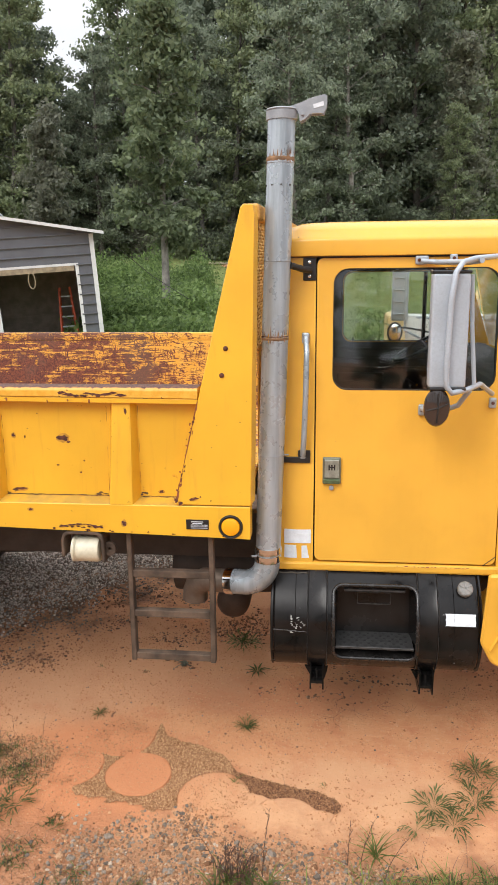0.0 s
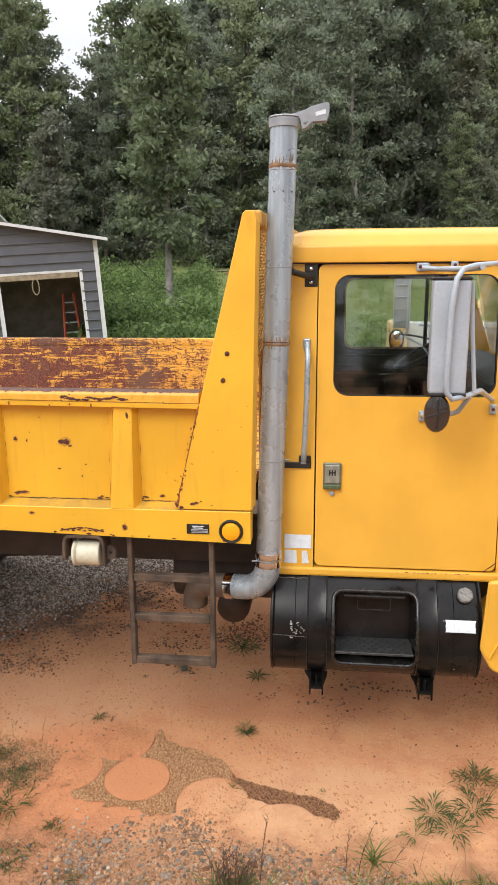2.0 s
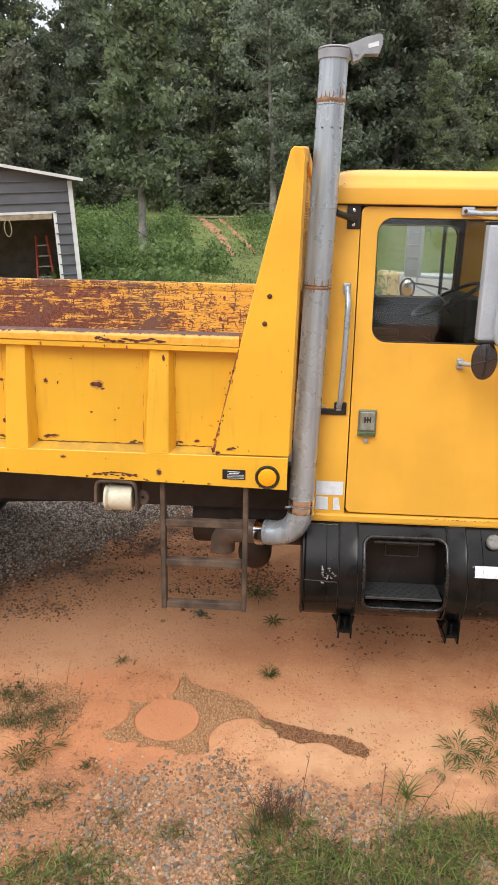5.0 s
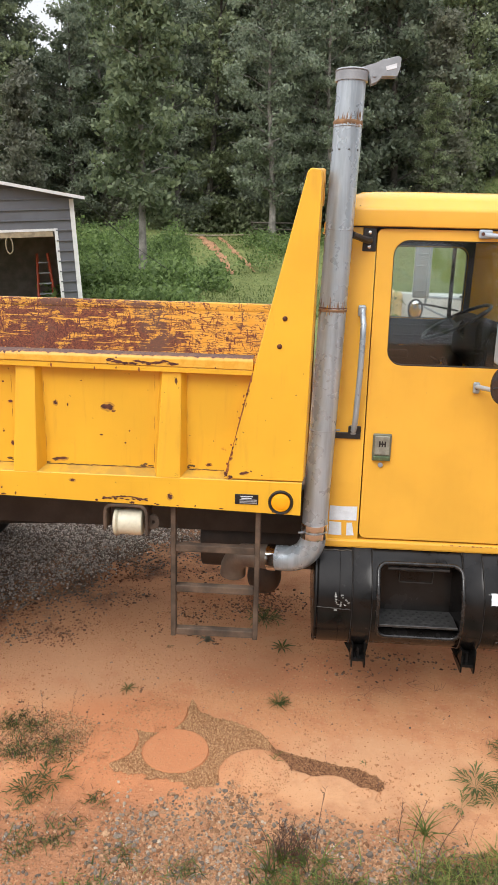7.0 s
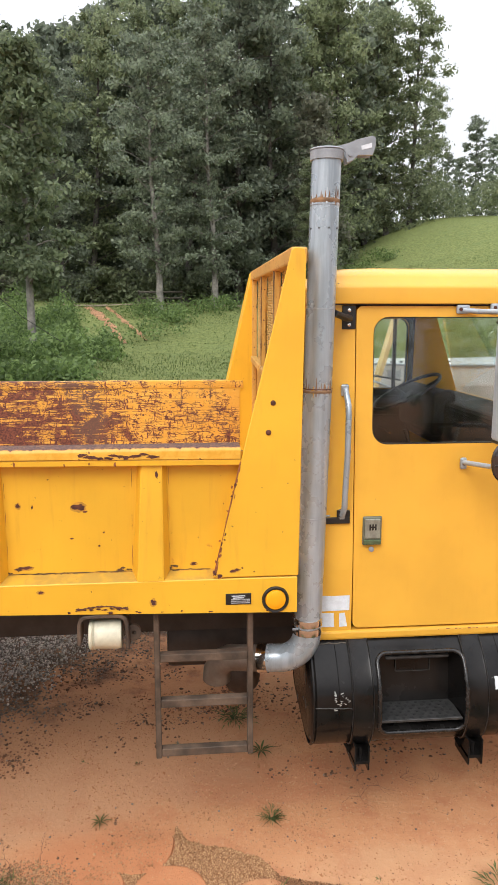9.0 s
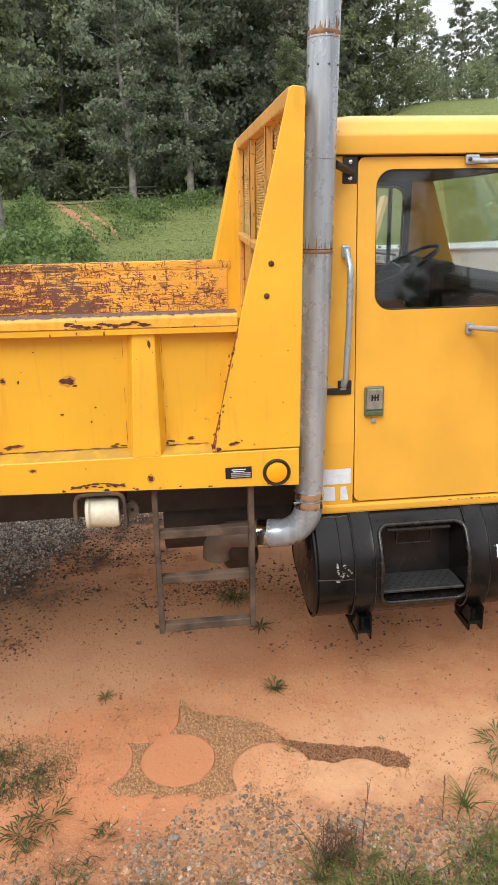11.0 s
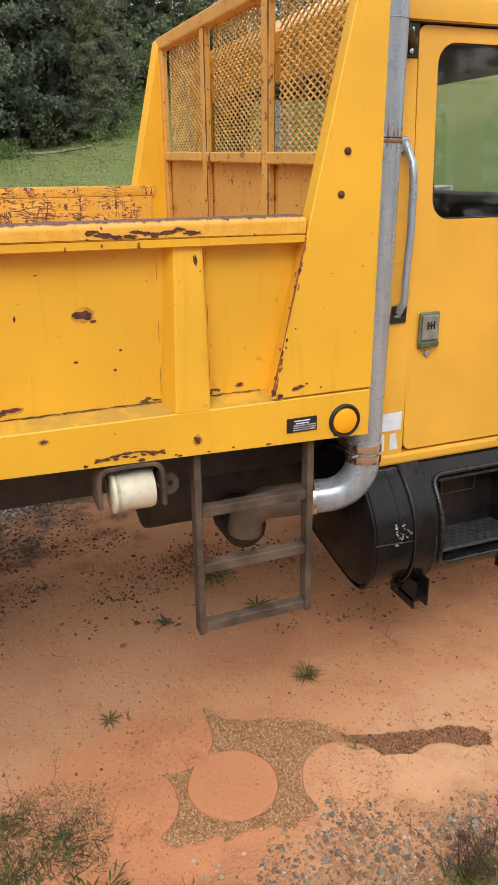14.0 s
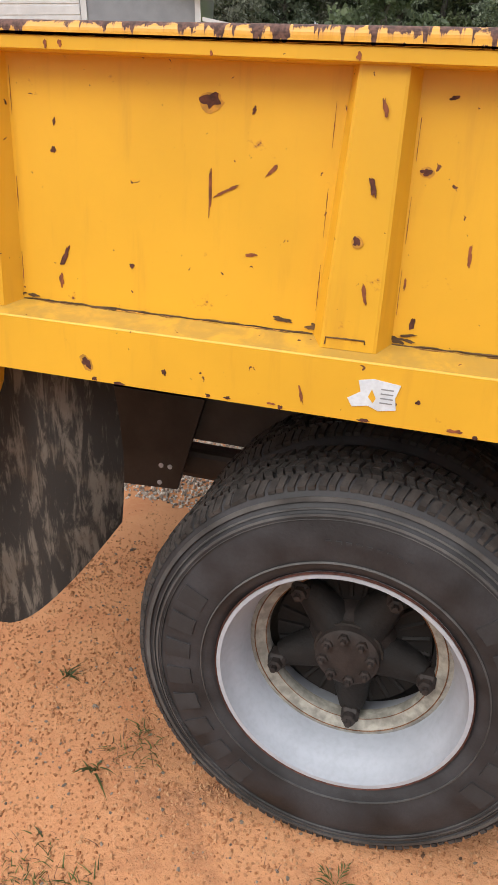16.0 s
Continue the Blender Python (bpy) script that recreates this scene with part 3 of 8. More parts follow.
def gusset(y, s, pts):
    """A tall tapering plate with folded edges; pts is its outline (x, z)."""
    bm = bmesh.new()
    lean = 0.027 if s > 0 else 0.0
    a = [bm.verts.new((x, y + s * lean * (z - 1.36), z)) for x, z in pts]
    b = [bm.verts.new((x + 0.012, y + s * (0.092 + lean * 0.4 * (z - 1.36)), z)) for x, z in pts]
    bm.faces.new(a)
    bm.faces.new(b[::-1])
    for i in range(len(pts)):
        j = (i + 1) % len(pts)
        bm.faces.new((a[i], b[i], b[j], a[j]))
    bmesh.ops.bevel(bm, geom=[e for e in bm.edges], offset=0.004, segments=1, affect="EDGES")
    return ptr("gusset_plate", bm, bed_paint, bed, "tall tapering yellow gusset plate")


gusset(YN, 1, [(-0.262, 1.362), (0.096, 1.362), (0.118, 2.66), (0.112, 2.70), (0.072, 2.705), (0.058, 2.69)])
gusset(YF, -1, [(-0.175, 1.362), (0.160, 1.362), (0.178, 2.72), (0.174, 2.755), (0.155, 2.762), (0.142, 2.748)])
# headboard frame: sheet below, expanded metal above, square posts between; its far end stands forward and higher
def askew(bm):
    for v in bm.verts:
        v.co.x += 0.033 * (v.co.y - 0.3)
        v.co.z += 0.022 * (v.co.y - 0.9) * smooth01(v.co.z, 1.5, 2.0)
    return bm


ptr("headboard_sheet", askew(box(bmesh.new(), 0.112, 0.120, 0.235, YF - 0.09, 1.38, 2.09)), head_paint, bed, "lower headboard sheet, yellow with rust runs")
bm = box(bmesh.new(), 0.072, 0.142, 0.10, YF - 0.04, 2.660, 2.728, 0.010, 2)
ptr("headboard_top_bar", askew(bm), head_paint, bed)
for ya, yb in ((0.235, 0.868), (0.952, 1.716), (1.800, YF - 0.14)):
    bm = box(bmesh.new(), 0.066, 0.112, ya, yb, 2.062, 2.108, 0.006)
    ptr("headboard_mid_bar", askew(bm), head_paint, bed)
for py in (0.910, 1.758, YF - 0.105):
    bm = box(bmesh.new(), 0.078, 0.112, py - 0.040, py + 0.040, 1.38, 2.665, 0.008)
    ptr("headboard_post", askew(bm), head_paint, bed)
rng = random.Random(61)
for py in (0.910, 1.758):
    pts = [(0.077, py - 0.043, 1.40 + 0.105 * k) for k in range(13)]
    part("weld_seam", askew(tube(bmesh.new(), pts, [rng.uniform(0.001, 0.004) for _ in pts], 5)), rust_steel, bed)


def expanded_metal(y0, y1, z0, z1, x):
    """Diamond mesh of crossed strands."""
    vs, fs = [], []
    pw, ph, r = 0.058, 0.029, 0.0027

    def strand(a, b):
        d = Vector(b) - Vector(a)
        n = Vector((0, -d.z, d.y)).normalized() * r
        k = len(vs)
        for p in (a, b):
            p = Vector(p)
            vs.extend([p + n + Vector((0.003, 0, 0)), p - n + Vector((0.003, 0, 0)), p - n - Vector((0.003, 0, 0)), p + n - Vector((0.003, 0, 0))])
        for i in range(4):
            fs.append((k + i, k + (i + 1) % 4, k + 4 + (i + 1) % 4, k + 4 + i))

    ny, nz = int((y1 - y0) / pw), int((z1 - z0) / ph)
    for j in range(nz):
        for i in range(ny):
            ya, za = y0 + i * pw, z0 + j * ph
            ym, zm = ya + pw / 2, za + ph / 2
            strand((x, ya, zm), (x, ym, za + ph))
            strand((x, ym, za + ph), (x, ya + pw, zm))
            strand((x, ya, zm), (x, ym, za))
            strand((x, ym, za), (x, ya + pw, zm))
    me = bpy.data.meshes.new("mesh_screen")
    me.from_pydata([(v[0] + 0.033 * (v[1] - 0.3), v[1], v[2] + 0.022 * (v[1] - 0.9)) for v in vs], [], fs)
    me.materials.append(mesh_paint)
    ob = new("mesh_screen", me)
    ob.parent = bed
    return ob


for a, b in ((0.09, 0.88), (0.94, 1.73), (1.79, YF - 0.12)):
    expanded_metal(a, b, 2.09, 2.67, 0.118)

# chassis
ptr("chassis_rail", xprism(bmesh.new(), [(0.62, 0.86), (0.62, 1.12), (0.70, 1.12), (0.70, 0.86)], -4.2, 3.2), black_steel)
ptr("chassis_rail", xprism(bmesh.new(), [(1.82, 0.86), (1.82, 1.12), (1.90, 1.12), (1.90, 0.86)], -4.2, 3.2), black_steel)
ptr("subframe_beam", xprism(bmesh.new(), [(0.50, 1.125), (0.50, 1.33), (0.60, 1.33), (0.60, 1.125)], -4.2, 0.04), black_steel, bed)
ptr("subframe_beam", xprism(bmesh.new(), [(1.92, 1.125), (1.92, 1.33), (2.02, 1.33), (2.02, 1.125)], -4.2, 0.04), black_steel, bed)

# cab: side shell with door and window openings
CY = 0.222


def cy(z):
    """The cab side leans in towards the roof."""
    return CY + 0.058 * max(0, z - 1.30)


def rounded(x0, x1, z0, z1, r, n=6, r2=None):
    pts = []
    for cx, cz, a0 in ((x1 - r, z1 - r, 0), (x0 + r, z1 - r, 90), (x0 + r, z0 + r, 180), (x1 - r, z0 + r, 270)):
        for k in range(n + 1):
            a = radians(a0 + 90 * k / n)
            pts.append((cx + r * math.cos(a), cz + r * math.sin(a)))
    return pts


WIN = (0.464, 1.218, 1.868, 2.432)
FAR_WIN = (0.556, 1.225, 1.925, 2.42)


def ring_plate(bm, outer, inner, yo, thick):
    """A plate with an opening: both outlines have the same count of points. yo gives its outer y."""
    rows = []
    for dy in (0, thick):
        rows.append(([bm.verts.new((x, yo(z) + dy, z)) for x, z in outer], [bm.verts.new((x, yo(z) + dy, z)) for x, z in inner]))
    n = len(outer)
    for i in range(n):
        j = (i + 1) % n
        for o, q in rows:
            bm.faces.new((o[i], o[j], q[j], q[i]))
        for k in (0, 1):
            bm.faces.new((rows[0][k][i], rows[0][k][j], rows[1][k][j], rows[1][k][i]))
    return bm


def cab_side(far):
    def yo(z):
        return YC - cy(z) if far else cy(z)

    s = -1 if far else 1
    win = FAR_WIN if far else WIN
    # rear pillar panel behind the door
    bm = bmesh.new()
    vs = []
    for dy in (0, 0.04 * s):
        vs.append([bm.verts.new((x, yo(z) + dy, z)) for x, z in ((0.205, 0.985), (0.381, 0.985), (0.381, 1.3), (0.383, 2.49), (0.268, 2.49), (0.205, 1.3))])
    bm.faces.new(vs[0])
    bm.faces.new(vs[1][::-1])
    for i in range(6):
        bm.faces.new((vs[0][i], vs[0][(i + 1) % 6], vs[1][(i + 1) % 6], vs[1][i]))
    ptr("rear_pillar", bm, cab_paint, cab)
    # door with its window opening
    n = 6
    outer = rounded(0.388, 1.262, 1.018, 2.479, 0.03, n)
    inner = rounded(*win[:2], *win[2:], 0.07, n)
    bm = ring_plate(bmesh.new(), outer, inner, yo, 0.035 * s)
    d = ptr("door", bm, cab_paint, cab)
    seal_o = rounded(win[0] - 0.001, win[1] + 0.001, win[2] - 0.001, win[3] + 0.001, 0.071, n)
    seal_i = rounded(win[0] + 0.004, win[1] - 0.004, win[2] + 0.004, win[3] - 0.004, 0.067, n)
    bm = ring_plate(bmesh.new(), seal_o, seal_i, lambda z: yo(z) + 0.004 * s, 0.03 * s)
    ptr("window_seal", bm, black_plastic, cab)
    bm = bmesh.new()
    a = [bm.verts.new((x, yo(z) + 0.018 * s, z)) for x, z in seal_i]
    b = [bm.verts.new((x, yo(z) + 0.022 * s, z)) for x, z in seal_i]
    bm.faces.new(a)
    bm.faces.new(b[::-1])
    for i in range(len(a)):
        bm.faces.new((a[i], a[(i + 1) % len(a)], b[(i + 1) % len(a)], b[i]))
    g = ptr("door_window", bm, glass, cab)
    g.visible_shadow = False
    # inner door card below the window
    bm = box(bmesh.new(), 0.40, 1.25, min(yo(1.3) + 0.04 * s, yo(1.3) + 0.07 * s), max(yo(1.3) + 0.04 * s, yo(1.3) + 0.07 * s), 1.05, 1.86)
    ptr("door_card", bm, vinyl, cab)
    # sill
    bm = box(bmesh.new(), 0.203, 1.40, min(yo(1) - 0.008 * s, yo(1) + 0.12 * s), max(yo(1) - 0.008 * s, yo(1) + 0.12 * s), 0.962, 1.008, 0.012, 2)
    ptr("sill", bm, cab_paint, cab)
    # front pillar
    bm = bmesh.new()
    vs = []
    for dy in (0, 0.05 * s):
        vs.append([bm.verts.new((x, yo(z) + dy, z)) for x, z in ((1.268, 0.985), (1.62, 0.985), (1.62, 1.85), (1.40, 2.49), (1.268, 2.49))])
    bm.faces.new(vs[0])
    bm.faces.new(vs[1][::-1])
    for i in range(5):
        bm.faces.new((vs[0][i], vs[0][(i + 1) % 5], vs[1][(i + 1) % 5], vs[1][i]))
    ptr("front_pillar", bm, cab_paint, cab)


# roof cap, also the cab's root part
bm = bmesh.new()
secs = [(0.213, 2.490, 0.266), (0.210, 2.553, 0.262), (0.216, 2.566, 0.266), (0.228, 2.574, 0.277), (0.244, 2.603, 0.291), (0.270, 2.624, 0.318), (0.32, 2.640, 0.36), (0.44, 2.650, 0.46)]
loops = []
for x, z, y in secs:
    xf = 1.47 - (x - 0.215) * 0.9
    loops.append([bm.verts.new(p) for p in ((x, y + 0.05, z), (x + 0.05, y, z), (xf - 0.1, y, z), (xf, y + 0.1, z), (xf, YC - y - 0.1, z), (xf - 0.1, YC - y, z), (x + 0.05, YC - y, z), (x, YC - y - 0.05, z))])
for a, b in zip(loops, loops[1:]):
    for i in range(8):
        bm.faces.new((a[i], a[(i + 1) % 8], b[(i + 1) % 8], b[i]))
bm.faces.new(loops[0][::-1])
bm.faces.new(loops[-1])
cab = ptr("cab", bm, cab_paint, label="rounded yellow cab roof", smooth=True)
bm = box(bmesh.new(), 0.205, 1.44, cy(2.49) - 0.012, YC - cy(2.49) + 0.012, 2.487, 2.503, 0.004)
ptr("roof_gutter", bm, cab_paint, cab)
# dark strips put in for the shaded gap under the gutter
for y in (cy(2.49) - 0.006, YC - cy(2.49) - 0.006):
    ptr("gutter_shade", box(bmesh.new(), 0.21, 1.43, y, y + 0.012, 2.4825, 2.4865), black_plastic, cab)
cab_side(False)
cab_side(True)
# back wall with its window, floor, firewall, windscreen, dash
bm = ring_plate(bmesh.new(), rounded(0.30, 2.22, 1.0, 2.50, 0.05), rounded(0.62, 1.90, 1.95, 2.38, 0.06), lambda z: 0.0, 0.04)
bmesh.ops.rotate(bm, verts=bm.verts[:], matrix=Matrix.Rotation(radians(90), 3, "Z"))
bmesh.ops.translate(bm, verts=bm.verts[:], vec=(0.26, 0, 0))
ptr("back_wall", bm, cab_paint, cab)
bm = box(bmesh.new(), 0.235, 0.241, 0.62, 1.90, 1.95, 2.38)
ob = ptr("rear_window", bm, glass, cab)
ob.visible_shadow = False
ptr("cab_floor", box(bmesh.new(), 0.22, 1.6, 0.30, 2.22, 1.0, 1.04), vinyl, cab)
ptr("firewall", box(bmesh.new(), 1.58, 1.62, 0.28, 2.24, 0.98, 1.9), cab_paint, cab)
ptr("dashboard", box(bmesh.new(), 1.22, 1.57, 0.32, 2.20, 1.62, 1.92, 0.04, 3), vinyl, cab)
bm = bmesh.new()
vs = [bm.verts.new(p) for p in ((1.605, 0.31, 1.9), (1.605, 2.21, 1.9), (1.44, 2.16, 2.49), (1.44, 0.36, 2.49))]
bm.faces.new(vs)
bm.normal_update()
bmesh.ops.solidify(bm, geom=bm.faces[:], thickness=0.006)
bmesh.ops.recalc_face_normals(bm, faces=bm.faces[:])
ob = ptr("windscreen", bm, glass, cab)
ob.visible_shadow = False
# bonnet and wing, mostly out of sight
bm = box(bmesh.new(), 1.63, 3.3, 0.42, 2.10, 1.05, 1.82, 0.10, 3)
ptr("bonnet", bm, cab_paint)

# exhaust stack
EX = [(0.163, 0.141, 1.075), (0.190, 0.165, 1.86), (0.218, 0.200, 2.78), (0.2275, 0.210, 3.09)]
bm = tube(bmesh.new(), EX, 0.061, 32)
stack = ptr("exhaust_pipe", bm, alu, label="tall dull metal exhaust stack with rusty joints", smooth=True)

# fuel tank
TC = (0.37, 0.712)
PX0, PX1, PA0, PA1 = 0.488, 0.886, -26, 44


def tank_full(a):
    """How far the tank's skin stands outside a plain round at the angle a, in degrees above level on the near side."""
    c = math.cos(radians(a))
    return 1 + (0.06 * c * c * (1 - smooth01(a, 5, 45)) if c > 0 else 0) + (0.08 * math.sin(radians(-2 * a)) if -90 < a < 0 else 0)


def tank_form(bm):
    """Presses a round mesh into the tank's form: a full front, and an underside that rises to the rear."""
    for v in bm.verts:
        dy, dz = TC[0] - v.co.y, v.co.z - TC[1]
        f = tank_full(math.degrees(math.atan2(dz, dy)))
        v.co.y, v.co.z = TC[0] - dy * f, TC[1] + dz * f
        d = v.co.z - 0.455 - 0.21 * (v.co.y - 0.15)
        if d < 0.06 and v.co.y > 0.10:
            v.co.z += 0.06 * math.exp((d - 0.06) / 0.06) - d
    return bm


def tank_shell(bm):
    """The tank's round with the step pocket left open on the near side; angles are above level, towards the near side."""
    xs = [(0.178, 0.25), (0.185, 0.275), (0.20, 0.288), (PX0, 0.288), (PX1, 0.288), (1.172, 0.288), (1.187, 0.275), (1.195, 0.25)]
    n = 60
    angs = [PA0 + (PA1 - PA0) * k / 12 for k in range(13)] + [PA1 + (360 - PA1 + PA0) * k / (n - 12) for k in range(1, n - 12)]
    rings = [[bm.verts.new((x, TC[0] - r * math.cos(radians(a)), TC[1] + r * math.sin(radians(a)))) for a in angs] for x, r in xs]
    m = len(angs)
    for q, (a, b) in enumerate(zip(rings, rings[1:])):
        for k in range(m):
            if q == 3 and k < 12:
                continue
            bm.faces.new((a[k], a[(k + 1) % m], b[(k + 1) % m], b[k]))
    bm.faces.new(rings[0])
    bm.faces.new(rings[-1][::-1])
    # pocket walls
    yb = 0.25
    la, lb = rings[3], rings[4]
    z0, z1 = la[0].co.z, la[12].co.z
    back = [bm.verts.new(p) for p in ((PX0 + 0.02, yb, z0 + 0.045), (PX1 - 0.02, yb, z0 + 0.045), (PX1 - 0.02, yb + 0.02, z1 - 0.01), (PX0 + 0.02, yb + 0.02, z1 - 0.01))]
    bm.faces.new(back)
    bm.faces.new((la[0], lb[0], back[1], back[0]))
    bm.faces.new((la[12], back[3], back[2], lb[12]))
    bm.faces.new([*la[:13], back[3], back[0]])
    bm.faces.new([*lb[:13][::-1], back[1], back[2]])
    return bm


tank = ptr("fuel_tank", tank_form(tank_shell(bmesh.new())), tank_paint, label="scuffed black cylindrical fuel tank with a step", smooth=True)

# boarding ladder under the bed
ladder = ptr("side_ladder", box(bmesh.new(), -0.514, -0.490, 0.035, 0.085, 0.53, 1.24, 0.003), rust_steel, label="rusty flat-bar boarding ladder hung from the bed")
ptr("ladder_rail", box(bmesh.new(), -0.114, -0.090, 0.035, 0.085, 0.53, 1.22, 0.003), rust_steel, ladder)
for z in (0.535, 0.765, 0.975):
    ptr("rung", box(bmesh.new(), -0.490, -0.114, 0.04, 0.08, z, z + 0.036, 0.003), rust_steel, ladder)


# wheels
def tyre_mesh(c, w, s):
    prof = [(0.305, 0.035), (0.318, 0.018), (0.335, 0.008), (0.36, 0.001), (0.395, -0.004), (0.43, -0.002), (0.455, 0.004), (0.458, 0.0), (0.468, 0.002), (0.471, 0.008), (0.49, 0.018), (0.494, 0.015), (0.508, 0.022),
            (0.524, 0.034), (0.532, 0.05), (0.534, w / 2), (0.532, w - 0.05), (0.508, w - 0.022), (0.43, w), (0.36, w), (0.305, w - 0.035)]
    return lathe(bmesh.new(), [(r, s * h) for r, h in prof], c, "Y", 72, True)


def dual_wheel(x, z, y, s):
    a = ptr("rear_wheel", tyre_mesh((x, y, z), 0.27, s), rubber, label="black truck tyre on a white spoke-hub rim", smooth=True)
    b = part("inner_tyre", tyre_mesh((x, y + s * 0.33, z), 0.27, s), rubber, a, smooth=True)
    prof = [(0.312, 0.022), (0.310, 0.012), (0.300, 0.012), (0.296, 0.03), (0.285, 0.06), (0.268, 0.09), (0.262, 0.15), (0.262, 0.28), (0.30, 0.28), (0.312, 0.05)]
    part("rim", lathe(bmesh.new(), [(r, s * h) for r, h in prof], (x, y, z), "Y", 72, True), white_rim, a, "white painted steel rim with rusty edge", True)
    return a


WC = (-2.60, 0.530)
rear_wheel = dual_wheel(*WC, 0.055, 1)
dual_wheel(*WC, YF - 0.055, -1)
for y, s in ((0.12, 1), (YF - 0.12, -1)):
    ptr("front_wheel", tyre_mesh((2.35, y, 0.525), 0.28, s), rubber, smooth=True)


# ---- truck details ----
rust_mat = plain("dark_flaking_rust", (0.105, 0.037, 0.024), 0.9, 0, 0.6, 60, 220, 0.5)
halo_mat = plain("rust_stained_paint", (0.60, 0.29, 0.036), 0.7, 0, 0.3, 60, 220, 0.2)
scar_mat = plain("red_brown_scratch", (0.27, 0.085, 0.035), 0.85, 0, 0.5, 60, 220, 0.3)
dark_grime = plain("dark_weld_grime", (0.12, 0.068, 0.03), 0.9, 0, 0.6, 30, 120, 0.5)
rust_brown = plain("orange_brown_rust", (0.20, 0.085, 0.035), 0.9, 0.1, 0.5, 40, 160, 0.4)
chrome = plain("chrome", (0.75, 0.75, 0.74), 0.09, 1.0, 0.05, 9, 90, 0.01)
glass_black = plain("dark_mirror_face", (0.03, 0.022, 0.02), 0.06, 0.0, 0.3, 4, 40, 0.0, 0.8)
handle_grey = plain("grey_green_cast_handle", (0.20, 0.22, 0.17), 0.45, 0.5, 0.2, 30, 120, 0.1)
hub_iron = plain("greasy_brown_hub_iron", (0.036, 0.028, 0.025), 0.65, 0.2, 0.5, 25, 90, 0.4)
letter_rubber = plain("raised_grey_rubber", (0.034, 0.034, 0.036), 0.7, 0, 0.35, 20, 120, 0.15)
dusty_rubber = plain("dusty_grey_rubber", (0.085, 0.082, 0.079), 0.8, 0, 0.55, 7, 60, 0.3)


weld_tan = plain("rust_stained_weld", (0.30, 0.15, 0.04), 0.85, 0, 0.5, 40, 140, 0.4)


def rust_spot(x, z, w, h, ang, y, parent, mat=None):
    """One chip in the paint with a ragged outline, a hair proud of the sheet."""
    rng = random.Random(int(x * 1000) * 31 + int(z * 1000))
    bm = bmesh.new()
    y -= rng.uniform(0.0, 0.0007)
    ca, sa = math.cos(radians(ang)), math.sin(radians(ang))
    n = 22
    pts = []
    o = rng.uniform(0, 99)
    for k in range(n):
        a = 2 * math.pi * k / n
        r = 0.80 + 0.55 * noise.noise((1.6 * math.cos(a), 1.6 * math.sin(a), o)) + rng.uniform(-0.13, 0.13)
        u, v = math.cos(a) * r * w / 2, math.sin(a) * r * h / 2
        pts.append((x + u * ca - v * sa, z + u * sa + v * ca))
    bm.faces.new([bm.verts.new((px, y, pz)) for px, pz in pts])
    r = bmesh.ops.extrude_face_region(bm, geom=bm.faces[:])
    bmesh.ops.translate(bm, verts=[v for v in r["geom"] if isinstance(v, bmesh.types.BMVert)], vec=(0, 0.0015, 0))
    if min(w, h) > 0.0135 and not mat:
        rust_halo(x + 0.04 * w, z - 0.06 * h, w * 1.15 + 0.003, h * 1.15 + 0.003, ang, y, parent)
    thin = min(w, h) < 0.012 and max(w, h) > 0.02
    return part("rust_spot", bm, mat or (scar_mat if thin else rust_mat), parent)


def rust_halo(x, z, w, h, ang, y, parent):
    """The stained ring of paint round a chip."""
    rng = random.Random(int(x * 777) + int(z * 999))
    ca, sa = math.cos(radians(ang)), math.sin(radians(ang))
    bm = bmesh.new()
    vs = []
    for k in range(16):
        a = 2 * math.pi * k / 16
        r = rng.uniform(0.82, 1.08)
        u, v = math.cos(a) * r * w / 2, math.sin(a) * r * h / 2
        vs.append(bm.verts.new((x + u * ca - v * sa, y + 0.0009, z + u * sa + v * ca)))
    bm.faces.new(vs)
    return part("rust_stain", bm, halo_mat, parent)


PANEL_A = [(-0.812, 1.66, 0.058, 0.038, 0), (-1.055, 1.669, 0.021, 0.024, 0), (-0.997, 1.662, 0.008, 0.018, 0), (-0.843, 1.525, 0.016, 0.008, 0),
           (-0.731, 1.491, 0.009, 0.009, 0), (-1.043, 1.402, 0.071, 0.017, 5), (-0.341, 1.402, 0.028, 0.014, 0), (-1.35, 1.815, 0.048, 0.022, -25),
           (-1.294, 1.76, 0.014, 0.008, 0), (-1.266, 1.668, 0.022, 0.014, 0), (-1.305, 1.526, 0.011, 0.012, 0), (-1.397, 1.478, 0.008, 0.018, 0),
           (-1.266, 1.469, 0.018, 0.022, 0), (-0.711, 1.549, 0.009, 0.008, 0), (-0.929, 1.777, 0.008, 0.007, 0), (-0.785, 1.640, 0.02, 0.012, 10)]
PANEL_B = [(-1.828, 1.823, 0.017, 0.018, 0), (-1.682, 1.813, 0.01, 0.011, 0), (-1.829, 1.612, 0.01, 0.019, 20), (-1.753, 1.599, 0.007, 0.01, 0),
           (-1.479, 1.64, 0.017, 0.023, 0), (-1.396, 1.481, 0.011, 0.02, 0), (-2.017, 1.562, 0.021, 0.018, 0), (-1.838, 1.489, 0.013, 0.008, 0),
           (-1.644, 1.414, 0.034, 0.007, 0), (-2.532, 1.812, 0.02, 0.009, 10), (-2.561, 1.692, 0.022, 0.015, 0), (-2.465, 1.552, 0.008, 0.053, 0),
           (-2.374, 1.646, 0.009, 0.009, 0), (-2.312, 1.741, 0.009, 0.005, 0), (-2.148, 1.619, 0.024, 0.004, -30), (-2.573, 1.492, 0.006, 0.026, 0)]
